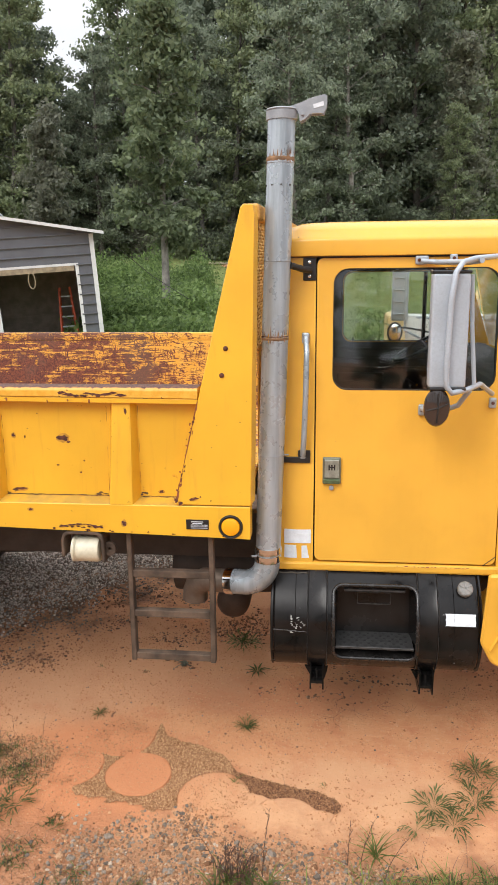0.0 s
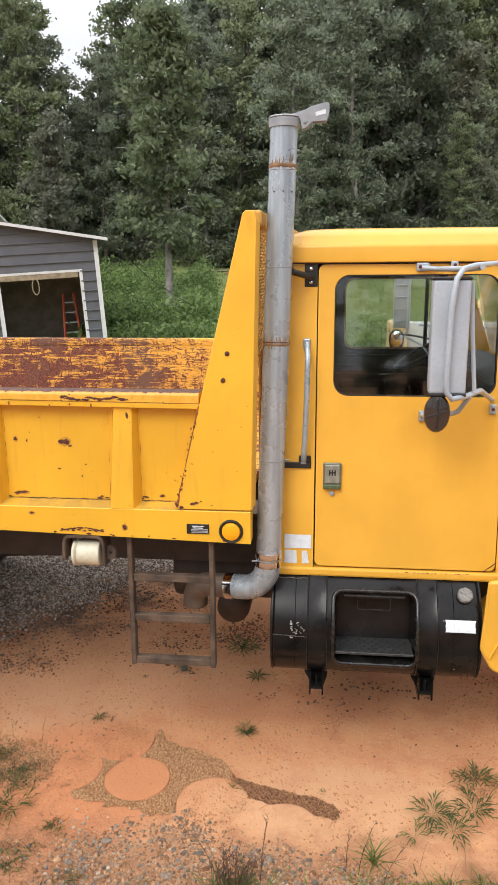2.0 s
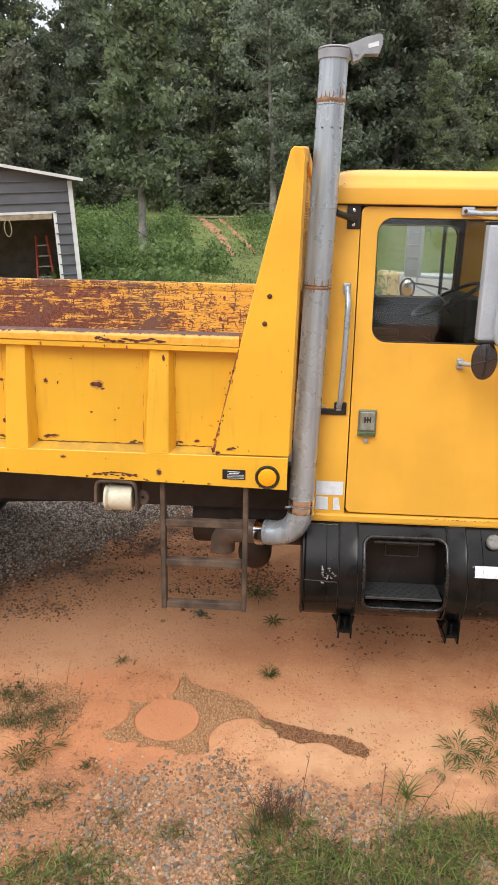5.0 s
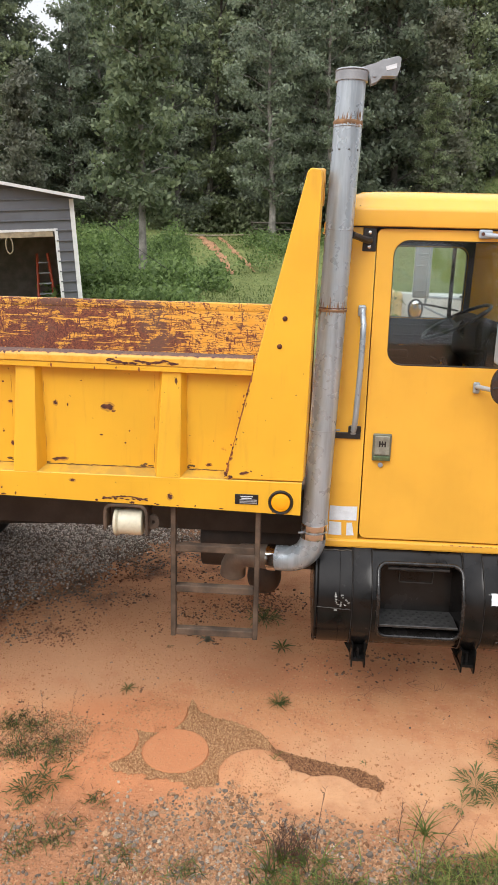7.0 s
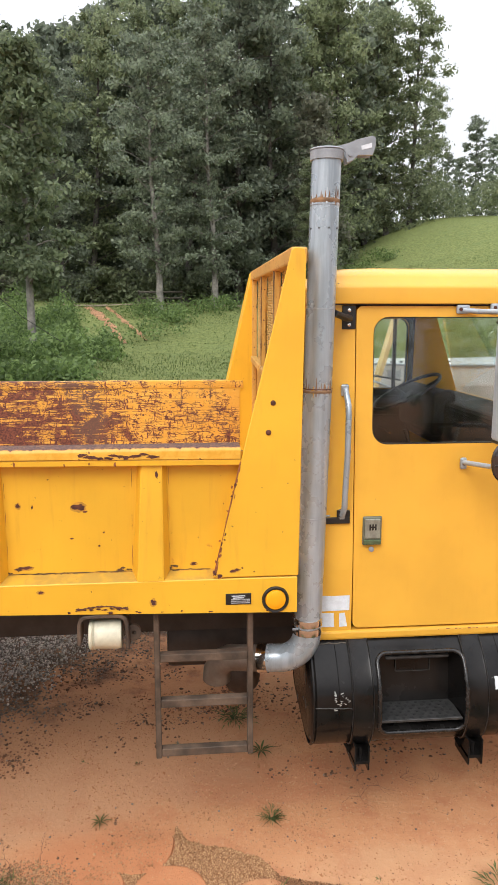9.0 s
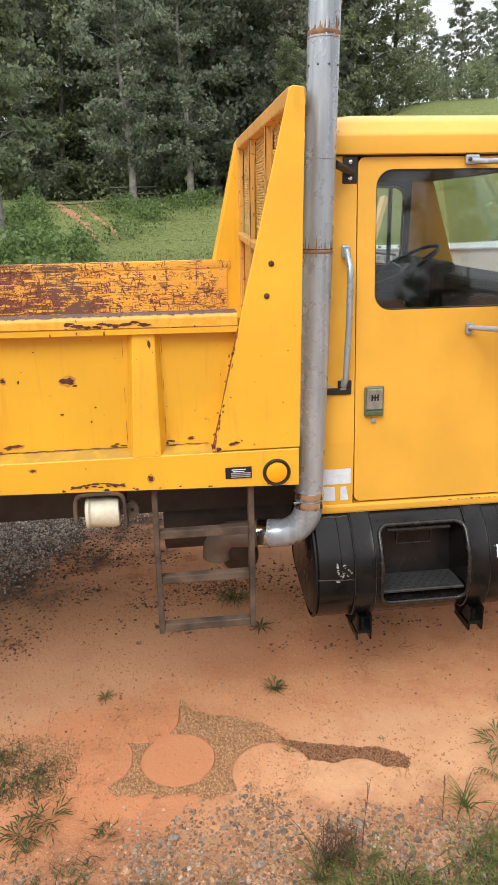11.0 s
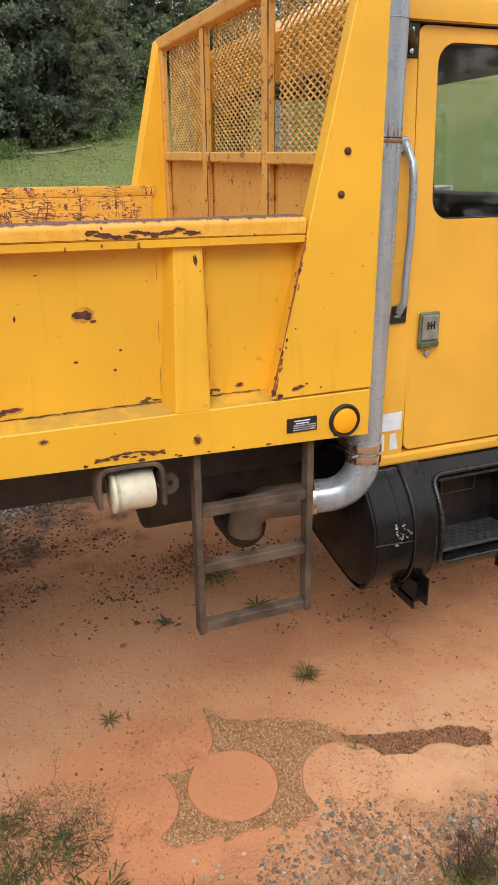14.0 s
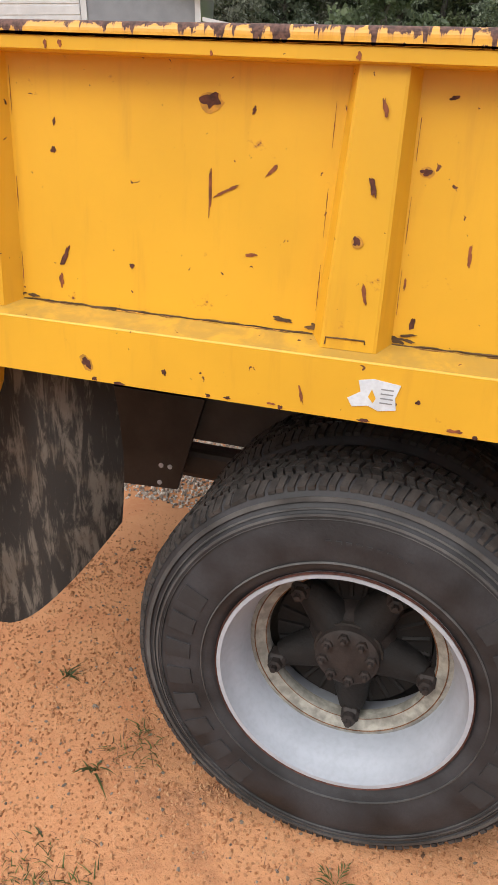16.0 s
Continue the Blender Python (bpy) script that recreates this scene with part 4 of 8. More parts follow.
PANEL_D = [(-2.97, 1.79, 0.04, 0.03, 0), (-2.966, 1.635, 0.007, 0.115, 0), (-2.93, 1.636, 0.062, 0.007, 28), (-2.843, 1.677, 0.037, 0.009, 45),
           (-3.30, 1.74, 0.008, 0.014, 0), (-3.305, 1.687, 0.013, 0.015, 0), (-3.29, 1.477, 0.012, 0.055, -25), (-3.133, 1.473, 0.011, 0.013, 0),
           (-2.879, 1.518, 0.031, 0.007, 8), (-3.30, 1.427, 0.011, 0.031, 0), (-2.884, 1.778, 0.007, 0.018, -20), (-2.55, 1.42, 0.012, 0.03, 0)]
RAIL = [(-0.511, 1.266, 0.025, 0.032, 0), (-1.3, 1.274, 0.01, 0.011, 0), (-1.237, 1.250, 0.008, 0.019, 0), (-0.965, 1.325, 0.03, 0.014, 0),
        (-1.947, 1.325, 0.01, 0.016, 0), (-1.778, 1.308, 0.005, 0.039, 0), (-1.701, 1.294, 0.006, 0.014, 0), (-2.164, 1.301, 0.01, 0.026, 0),
        (-2.142, 1.279, 0.053, 0.005, -5), (-2.44, 1.246, 0.031, 0.008, 0), (-1.841, 1.244, 0.017, 0.007, 0), (-3.204, 1.275, 0.02, 0.034, 40),
        (-2.737, 1.272, 0.006, 0.048, 15), (-2.796, 1.246, 0.022, 0.006, 0), (-3.027, 1.278, 0.011, 0.017, 20), (-2.513, 1.291, 0.010, 0.010, 0)]
for spec in PANEL_A + PANEL_B + PANEL_D:
    rust_spot(*spec, 0.0768, bed)
for spec in RAIL:
    rust_spot(*spec, -0.0012, bed)
for x, z, w, h, a in ((-2.664, 1.568, 0.016, 0.018, 35), (-2.640, 1.474, 0.009, 0.04, 15), (-2.645, 1.661, 0.012, 0.051, 20), (-2.64, 1.79, 0.009, 0.036, 15), (-0.487, 1.800, 0.012, 0.04, 10)):
    rust_spot(x, z, w, h, a, (0.032 if x < -1.5 else 0.036 * (z - 1.357) / 0.48) - 0.0012, bed)
for x, z, w, h, a in ((-0.173, 1.392, 0.042, 0.014, 10), (-0.14, 1.402, 0.01, 0.01, 0), (-0.235, 1.37, 0.02, 0.02, 0), (-0.09, 1.385, 0.008, 0.006, 0)):
    rust_spot(x, z, w, h, a, 0.027 * (z - 1.36) - 0.0014, bed)

# a short bent weld on the foot of the post over the rear wheel
part("weld_seam", tube(bmesh.new(), [(-2.706, 0.0315, 1.372), (-2.705, 0.0315, 1.386), (-2.670, 0.0315, 1.387), (-2.630, 0.0315, 1.387), (-2.629, 0.0315, 1.380)], 0.0016, 6), dark_grime, bed)
# weld seams along the ledge, the posts and the gusset's rear edge
rng = random.Random(3)
edges = [-4.3, -3.425, -2.612, -1.880, -1.136, -0.470]
for a, b in zip([*edges, -0.385], [*edges[1:], -0.19]):
    a, b = (a + 0.03, b - 0.128) if b < -0.4 else (-0.44, -0.27)
    n = max(4, int((b - a) / 0.02))
    pts = [(a + (b - a) * k / n, 0.0765, 1.3775 + rng.uniform(-0.0015, 0.0015)) for k in range(n + 1)]
    part("weld_seam", tube(bmesh.new(), pts, [rng.uniform(0.0010, 0.0028) for _ in pts], 6), dark_grime, bed)
    for _ in range(int((b - a) / 0.055)):
        u0 = rng.uniform(a, b - 0.04)
        u1 = u0 + rng.uniform(0.03, 0.12)
        pts = [(u0 + (min(u1, b) - u0) * k / 6, 0.0735 + rng.uniform(-0.003, 0.002), 1.3750 + rng.uniform(-0.0005, 0.0008)) for k in range(7)]
        part("rust_run", tube(bmesh.new(), pts, [0.0004, *[rng.uniform(0.0008, 0.0022) for _ in range(5)], 0.0004], 5), (weld_tan, dark_grime, halo_mat)[_ % 3], bed)
for x in edges[1:]:
    for dx in (0.031, -0.126):
        for c in range(3):
            z0 = 1.40 + 0.15 * c + rng.uniform(0, 0.05)
            pts = [(x + dx * (1 - 0.1 * (z0 + 0.02 * k - 1.4)), 0.0775, z0 + rng.uniform(0.012, 0.018) * k) for k in range(6)]
            part("weld_seam", tube(bmesh.new(), pts, [0.0003, *[rng.uniform(0.0003, 0.0011) for _ in range(4)], 0.0003], 5), scar_mat, bed)
pts = [(-0.258 + 0.113 * k / 10, 0.004 + 0.001 * k, 1.37 + 0.48 * k / 10) for k in range(11)]
part("weld_seam", tube(bmesh.new(), pts, [rng.uniform(0.0010, 0.0036) for _ in pts], 6), scar_mat, bed)
for k in range(30):
    f = rng.random() ** 1.3
    rust_spot(-0.262 + 0.113 * f + rng.uniform(-0.006, 0.014), 1.375 + 0.48 * f, rng.uniform(0.004, 0.012), rng.uniform(0.008, 0.034), -13, 0.027 * (0.015 + 0.48 * f) - 0.0014, bed, scar_mat if k % 3 else rust_mat)
for x, z in ((-0.012, 2.089), (-0.031, 1.969)):
    y = 0.027 * (z - 1.36)
    bm = lathe(bmesh.new(), [(0.011, 0.0), (0.011, -0.004), (0.006, -0.009), (0.001, -0.010)], (x, y, z), "Y", 14)
    part("bolt_head", bm, rust_mat, bed, "rusty bolt head")

# amber marker lamp
lamp = ptr("marker_lamp", lathe(bmesh.new(), [(0.044, 0.004), (0.046, -0.008), (0.053, -0.010), (0.0575, -0.004), (0.058, 0.006)], (0.0, 0.0, 1.260), "Y", 40), black_plastic, label="round amber marker lamp in a black grommet", smooth=True)
part("lens", lathe(bmesh.new(), [(0.0445, -0.002), (0.042, -0.009), (0.032, -0.013), (0.016, -0.015), (0.002, -0.0155)], (0.0, 0.0, 1.260), "Y", 40), amber, lamp, "amber lens", True)
# maker's plate
plate = ptr("data_plate", box(bmesh.new(), -0.210, -0.103, -0.004, 0.0, 1.244, 1.292, 0.001), black_plastic, label="small black maker's plate with worn lettering")
for z, x0, x1 in ((1.282, -0.185, -0.128), (1.2735, -0.180, -0.133)):
    part("bar", box(bmesh.new(), x0, x1, -0.0048, -0.004, z - 0.002, z + 0.002), paper, plate)
for k in range(3):
    part("bar", box(bmesh.new(), -0.188, -0.108, -0.0048, -0.004, 1.249 + k * 0.0075, 1.2535 + k * 0.0075), alu, plate)
# torn sticker on the rail
torn = ptr("torn_sticker", prism(bmesh.new(), [(-2.628, 1.320), (-2.600, 1.326), (-2.548, 1.320), (-2.556, 1.294), (-2.552, 1.270), (-2.585, 1.264), (-2.606, 1.272), (-2.636, 1.266), (-2.646, 1.282), (-2.622, 1.298)], -0.0022, -0.0008), paper, label="torn white sticker")
bm = prism(bmesh.new(), [(-2.601, 1.306), (-2.592, 1.288), (-2.597, 1.279), (-2.607, 1.290)], -0.0028, -0.0023)
part("torn_patch", bm, bed_paint, torn)
for k in range(4):
    part("bar", box(bmesh.new(), -2.584, -2.560, -0.0028, -0.0023, 1.280 + 0.009 * k, 1.2825 + 0.009 * k), grey_cast, torn)

# white roller in its bracket under the rail
roller = ptr("side_roller", lathe(bmesh.new(), [(0.058, -0.782), (0.066, -0.778), (0.0665, -0.768), (0.062, -0.764), (0.063, -0.70), (0.064, -0.662), (0.060, -0.648), (0.052, -0.645)], (0, 0.055, 1.112), "X", 36), white_plastic, label="yellowed white plastic roller in a black bracket", smooth=True)
strap = [(-0.812, 1.085), (-0.812, 1.165), (-0.806, 1.188), (-0.790, 1.200), (-0.72, 1.203), (-0.650, 1.200), (-0.634, 1.188), (-0.628, 1.165), (-0.628, 1.065)]
bm = bmesh.new()
rows = []
for k, (x, z) in enumerate(strap):
    cx, cz = x + 0.72, z - 1.10
    o = Vector((cx, 0, cz)).normalized() * 0.016
    rows.append([bm.verts.new(p) for p in ((x, 0.0, z), (x + o.x, 0.0, z + o.z), (x + o.x, 0.105, z + o.z), (x, 0.105, z))])
for p, q in zip(rows, rows[1:]):
    for i in range(4):
        bm.faces.new((p[i], p[(i + 1) % 4], q[(i + 1) % 4], q[i]))
bm.faces.new(rows[0])
bm.faces.new(rows[-1][::-1])
bmesh.ops.bevel(bm, geom=bm.edges[:], offset=0.003, segments=1, affect="EDGES")
part("bracket", bm, rust_steel, roller, "bent rusty steel bracket")
bm = ring_plate(bmesh.new(), [(-0.597 + 0.031 * math.cos(a * 0.3927), 1.122 + 0.036 * math.sin(a * 0.3927)) for a in range(16)], [(-0.594 + 0.009 * math.cos(a * 0.3927), 1.124 + 0.009 * math.sin(a * 0.3927)) for a in range(16)], lambda z: 0.028, 0.02)
part("pivot_lug", bm, rust_steel, roller, "rusty lug with a hole")
part("pivot_pin", tube(bmesh.new(), [(-0.64, 0.055, 1.112), (-0.59, 0.055, 1.118)], 0.012, 10), rust_steel, roller)
grime = random.Random(17)
pts = [(-0.828 + 0.215 * k / 24, -0.0005, 1.2385 + 0.017 * math.sin(math.pi * k / 24) + grime.uniform(-0.0015, 0.0015)) for k in range(25)]
part("weld_seam", tube(bmesh.new(), pts, [grime.uniform(0.0015, 0.0048) for _ in pts], 6), rust_mat, bed, "dark grimy weld over the roller")
for k in range(8):
    rust_spot(-0.82 + 0.028 * k, 1.240 + grime.uniform(0, 0.014), grime.uniform(0.010, 0.03), grime.uniform(0.005, 0.010), grime.uniform(-20, 20), -0.0013, bed, rust_mat)
for k in range(3):
    part("rib", lathe(bmesh.new(), [(0.0655, -0.764 + 0.0025 * k), (0.0660, -0.7632 + 0.0025 * k), (0.0655, -0.7624 + 0.0025 * k)], (0, 0.055, 1.112), "X", 30), white_plastic, roller)

# exhaust stack joints, clamp, elbow and rain cap


def on_stack(z):
    for (x0, y0, z0), (x1, y1, z1) in zip(EX, EX[1:]):
        if z <= z1:
            f = (z - z0) / (z1 - z0)
            return x0 + f * (x1 - x0), y0 + f * (y1 - y0)
    return EX[-1][:2]


def ring_on_stack(name, z, h, r, mat, label=""):
    x, y = on_stack(z)
    prof = [(0.0605, z - h / 2), (r, z - h / 2 + 0.002), (r + 0.001, z), (r, z + h / 2 - 0.002), (0.0605, z + h / 2)]
    return part(name, lathe(bmesh.new(), prof, (x, y, 0), "Z", 32, True), mat, stack, label, True)


joint_rust = plain("tan_heat_rust", (0.25, 0.145, 0.075), 0.75, 0.2, 0.5, 30, 90, 0.3)
ring_on_stack("rusty_joint", 2.900, 0.020, 0.0618, joint_rust, "rusty welded joint")
ring_on_stack("rusty_joint", 2.884, 0.006, 0.0622, grey_cast)
ring_on_stack("rusty_joint", 2.120, 0.013, 0.0626, joint_rust, "rusty welded joint")
ring_on_stack("rusty_joint", 2.131, 0.006, 0.0630, rust_mat)
ring_on_stack("pipe_seam", 2.465, 0.004, 0.0622, grey_cast)
ring_on_stack("pipe_seam", 1.575, 0.004, 0.0622, grey_cast)
rng = random.Random(8)
for zc, up in ((2.905, 0.05), (2.128, 0.055)):
    for k in range(64):
        a = 2 * math.pi * k / 64 + rng.uniform(-0.08, 0.08)
        h = rng.uniform(0.12, 1) ** 1.6 * up * (-0.6 if k % 3 == 2 else 1)
        x, y = on_stack(zc)
        bm = bmesh.new()
        prev = None
        for f in (-0.5, 0.0, 0.6, 1.0):
            z = zc + h * f
            xx, yy = on_stack(z)
            w = 0.0034 * (1 - abs(f)) + 0.0006
            row = [bm.verts.new((xx + 0.0618 * math.cos(a + s * w / 0.061), yy + 0.0618 * math.sin(a + s * w / 0.061), z)) for s in (-1, 1)]
            if prev:
                bm.faces.new((prev[0], prev[1], row[1], row[0]))
            prev = row
        part("heat_streak", bm, joint_rust if rng.random() < (0.7 if zc > 2.5 else 0.3) else shiny, stack)
for k in range(9):
    a = 2 * math.pi * k / 9
    x, y = on_stack(2.79)
    bm = lathe(bmesh.new(), [(0.004, 0.0), (0.004, 0.003)], (0, 0, 0), "Z", 8)
    ob = part("drain_hole", bm, black_steel, stack)
    ob.matrix_basis = Matrix.Translation((x + 0.0607 * math.cos(a), y + 0.0607 * math.sin(a), 2.79)) @ Matrix.Rotation(a, 4, "Z") @ Matrix.Rotation(radians(90), 4, "Y")
for z, mat in ((1.10, shiny), (1.060, shiny)):
    ring_on_stack("band_clamp", z, 0.034, 0.0655, mat, "bright steel band clamp")
x, y = on_stack(1.08)
bm = tube(bmesh.new(), [(x - 0.05, y - 0.045, 1.08), (x - 0.075, y - 0.05, 1.08)], 0.005, 8)
part("clamp_bolt", bm, grey_cast, stack)
# elbow, turning from the stack towards the muffler
pts = []
p0, d1 = Vector((0.1615, 0.140, 1.045)), Vector((-0.93, 0.30, -0.10)).normalized()
for k in range(13):
    a = radians(90 * k / 12)
    pts.append(p0 + Vector((0, 0, -1)) * 0.125 * math.sin(a) + d1 * 0.125 * (1 - math.cos(a)))
pts.append(pts[-1] + d1 * 0.06)
elbow = part("elbow", tube(bmesh.new(), pts, 0.0625, 28), alu, stack, "smooth grey exhaust elbow", True)
pc = pts[-1]
side = [pc + d1 * v for v in (-0.012, 0.03, 0.034)]
part("band_clamp", tube(bmesh.new(), [pc - d1 * 0.008, pc + d1 * 0.036], 0.067, 28), shiny, stack, "bright steel band clamp", True)
pts = [pc, pc + d1 * 0.10, pc + d1 * 0.17 + Vector((0, 0.015, -0.006)), pc + d1 * 0.212 + Vector((-0.004, 0.03, -0.035)), pc + d1 * 0.226 + Vector((-0.006, 0.045, -0.08)), pc + d1 * 0.228 + Vector((-0.006, 0.05, -0.13))]
part("down_pipe", tube(bmesh.new(), pts, [0.06, 0.06, 0.06, 0.062, 0.064, 0.066], 28), plain("heat_browned_pipe", (0.20, 0.165, 0.135), 0.5, 0.5, 0.35, 9, 60, 0.1), stack, "heat-browned downpipe", True)
# rain cap with its counterweight arm
x, y = EX[-1][:2]
part("collar", lathe(bmesh.new(), [(0.060, 3.062), (0.068, 3.062), (0.069, 3.098), (0.060, 3.098)], (x, y, 0), "Z", 32, True), grey_cast, stack, "", True)
cap = part("rain_cap", lathe(bmesh.new(), [(0.070, 3.100), (0.071, 3.103), (0.066, 3.108), (0.001, 3.110)], (x, y, 0), "Z", 32), grey_cast, stack, "grey rain cap with counterweight")
out = [(0.245, 3.110), (0.315, 3.128), (0.345, 3.142), (0.412, 3.158), (0.424, 3.150), (0.424, 3.118), (0.412, 3.082), (0.350, 3.082), (0.330, 3.060), (0.306, 3.050), (0.300, 3.095)]
part("counterweight_arm", prism(bmesh.new(), out, y - 0.028, y - 0.020, bevel=0.001), grey_cast, stack)
part("counterweight_arm", prism(bmesh.new(), out, y + 0.020, y + 0.028, bevel=0.001), grey_cast, stack)
part("counterweight", prism(bmesh.new(), [(0.352, 3.132), (0.406, 3.148), (0.416, 3.120), (0.404, 3.092), (0.354, 3.092)], y - 0.020, y + 0.020), grey_cast, stack)
part("cap_label", prism(bmesh.new(), [(0.364, 3.118), (0.408, 3.130), (0.409, 3.112), (0.366, 3.102)], y - 0.0292, y - 0.0282), paper, stack)
part("hinge_pin", tube(bmesh.new(), [(0.318, y - 0.036, 3.082), (0.318, y + 0.036, 3.082)], 0.007, 10), grey_cast, stack)

# stack brackets on the cab
bk = ptr("stack_bracket", box(bmesh.new(), 0.322, 0.383, cy(2.43) - 0.008, cy(2.43) - 0.001, 2.378, 2.481, 0.003), black_plastic, cab, "black bracket plate with two bright bolts")
for z in (2.398, 2.460):
    ptr("bolt_head", lathe(bmesh.new(), [(0.008, 0.0), (0.008, -0.006), (0.002, -0.008)], (0.352, cy(2.43) - 0.008, z), "Y", 10), chrome, cab)
sx, sy = on_stack(2.43)
ptr("stack_arm", tube(bmesh.new(), [(0.355, cy(2.43) - 0.018, 2.425), (0.33, cy(2.43) - 0.045, 2.428), (sx + 0.06, sy - 0.01, 2.447)], 0.015, 10), black_plastic, cab)
ptr("stack_bracket", box(bmesh.new(), 0.218, 0.364, cy(1.53) - 0.014, cy(1.53) - 0.001, 1.516, 1.545, 0.003), black_plastic, cab)
ptr("stack_bracket", box(bmesh.new(), 0.305, 0.364, cy(1.53) - 0.016, cy(1.53) - 0.001, 1.545, 1.578, 0.003), black_plastic, cab)
ptr("bracket_bolt", tube(bmesh.new(), [(0.20, cy(1.5) - 0.07, 1.572), (0.262, cy(1.5) - 0.06, 1.568)], 0.004, 8), grey_cast, cab)
# grab rail
gy = cy(2.1)
pts = [(0.338, gy - 0.012, 2.118), (0.340, gy - 0.030, 2.095), (0.343, gy - 0.055, 2.055), (0.3425, gy - 0.068, 2.00), (0.340, gy - 0.075, 1.83), (0.334, gy - 0.070, 1.66), (0.331, cy(1.56) - 0.045, 1.60), (0.328, cy(1.56) - 0.018, 1.556)]
ptr("grab_handle", tube(bmesh.new(), pts, 0.0135, 16), alu, cab, "bowed bright metal grab handle", True)
for x, z in ((0.337, 2.114), (0.328, 1.556)):
    ptr("handle_foot", box(bmesh.new(), x - 0.018, x + 0.018, cy(z) - 0.016, cy(z) - 0.002, z - 0.026, z + 0.026, 0.008, 2), alu, cab)
    ptr("bolt_head", lathe(bmesh.new(), [(0.009, 0.0), (0.009, -0.005), (0.002, -0.007)], (x, cy(z) - 0.016, z), "Y", 10), grey_cast, cab)
# door handle, lock, stickers
hy = cy(1.47)
paddle_grey = plain("worn_silver_paddle", (0.33, 0.35, 0.30), 0.4, 0.5, 0.25, 40, 120, 0.1)
pull_green = plain("worn_green_cast_pull", (0.13, 0.19, 0.10), 0.4, 0.4, 0.3, 40, 120, 0.1)
ptr("door_handle", box(bmesh.new(), 0.424, 0.512, hy - 0.010, hy + 0.002, 1.412, 1.546, 0.006, 2), handle_grey, cab, "grey-green paddle door handle")
ptr("handle_paddle", box(bmesh.new(), 0.433, 0.503, hy - 0.018, hy - 0.009, 1.444, 1.536, 0.004, 2), paddle_grey, cab)
ptr("handle_pull", box(bmesh.new(), 0.428, 0.508, hy - 0.020, hy - 0.008, 1.416, 1.438, 0.004, 2), pull_green, cab)
for k in range(3):
    ptr("handle_mark", box(bmesh.new(), 0.452 + 0.013 * k, 0.459 + 0.013 * k, hy - 0.0192, hy - 0.018, 1.484, 1.512), black_plastic, cab)
ptr("handle_mark", box(bmesh.new(), 0.452, 0.485, hy - 0.0194, hy - 0.018, 1.495, 1.502), black_plastic, cab)
ptr("lock_cylinder", lathe(bmesh.new(), [(0.012, 0.002), (0.012, -0.004), (0.008, -0.005), (0.001, -0.005)], (0.467, cy(1.39), 1.392), "Y", 16), grey_cast, cab)
sy = cy(1.1) - 0.0012
stick = [(0.238, 1.104), (0.371, 1.106), (0.371, 1.178), (0.300, 1.176), (0.238, 1.179)]
ptr("sticker", prism(bmesh.new(), stick, sy - 0.0006, sy), paper, cab, "weathered white sticker")
ptr("sticker", prism(bmesh.new(), [(0.238, 1.028), (0.302, 1.026), (0.298, 1.094), (0.240, 1.096)], sy - 0.0006, sy), paper, cab)
ptr("sticker", prism(bmesh.new(), [(0.325, 1.026), (0.362, 1.028), (0.350, 1.094), (0.324, 1.092)], sy - 0.0006, sy), paper, cab)
# roof rain mark
ptr("roof_mark", tube(bmesh.new(), [(0.302, 0.277, 2.575), (0.298, 0.276, 2.566), (0.302, 0.274, 2.556)], 0.0025, 6), dark_grime, cab)

# near side mirror on its tube frame
my = -0.15
mir = ptr("side_mirror", box(bmesh.new(), 0.853, 1.003, my - 0.02, my + 0.05, 1.945, 2.408, 0.012, 3), mirror_shell, label="tall west-coast mirror with brushed steel back")
part("mirror_cap", box(bmesh.new(), 0.850, 1.006, my - 0.022, my + 0.052, 2.404, 2.418, 0.004), black_plastic, mir)
part("mirror_cap", box(bmesh.new(), 0.856, 1.006, my - 0.022, my + 0.052, 1.934, 1.948, 0.004), black_plastic, mir)
loop = [(1.16, 0.10, 2.475), (1.02, my + 0.02, 2.462), (0.965, my - 0.035, 2.448), (0.938, my - 0.045, 2.41), (0.925, my - 0.045, 2.30), (0.918, my - 0.045, 2.0), (0.922, my - 0.045, 1.955), (0.945, my - 0.04, 1.928), (1.01, my, 1.935), (1.10, 0.02, 1.935), (1.20, cy(1.85) - 0.02, 1.86)]
part("mirror_tube", tube(bmesh.new(), loop, 0.0115, 12), mirror_shell, mir, "bent grey tube frame", True)
part("mirror_tube", tube(bmesh.new(), [(1.018, my + 0.05, 2.40), (1.03, my + 0.06, 2.2), (1.05, my + 0.05, 1.95)], 0.009, 10), mirror_shell, mir, "", True)
arm = [(0.852, cy(2.47) - 0.014, 2.462), (0.93, cy(2.47) - 0.03, 2.455), (1.02, my + 0.12, 2.45), (1.05, my + 0.03, 2.455)]
part("mirror_arm", tube(bmesh.new(), arm, 0.0115, 12), mirror_shell, mir, "", True)
for x, z in ((0.848, 2.465), (1.003, 2.472), (0.884, 1.779), (1.207, 1.815)):
    part("foot_bolt", lathe(bmesh.new(), [(0.008, 0.0), (0.008, -0.005), (0.002, -0.007)], (x, cy(z) - (0.024 if z > 2 else 0.018), z), "Y", 8), rust_mat, mir)
part("arm_foot", box(bmesh.new(), 0.832, 0.892, cy(2.47) - 0.022, cy(2.47) - 0.004, 2.445, 2.485, 0.008, 2), mirror_shell, mir)
part("arm_foot", box(bmesh.new(), 0.985, 1.02, cy(2.47) - 0.026, cy(2.47) - 0.004, 2.450, 2.492, 0.008, 2), mirror_shell, mir)
part("arm_foot", box(bmesh.new(), 0.868, 0.90, cy(1.78) - 0.018, cy(1.78) - 0.002, 1.752, 1.806, 0.008, 2), alu, mir)
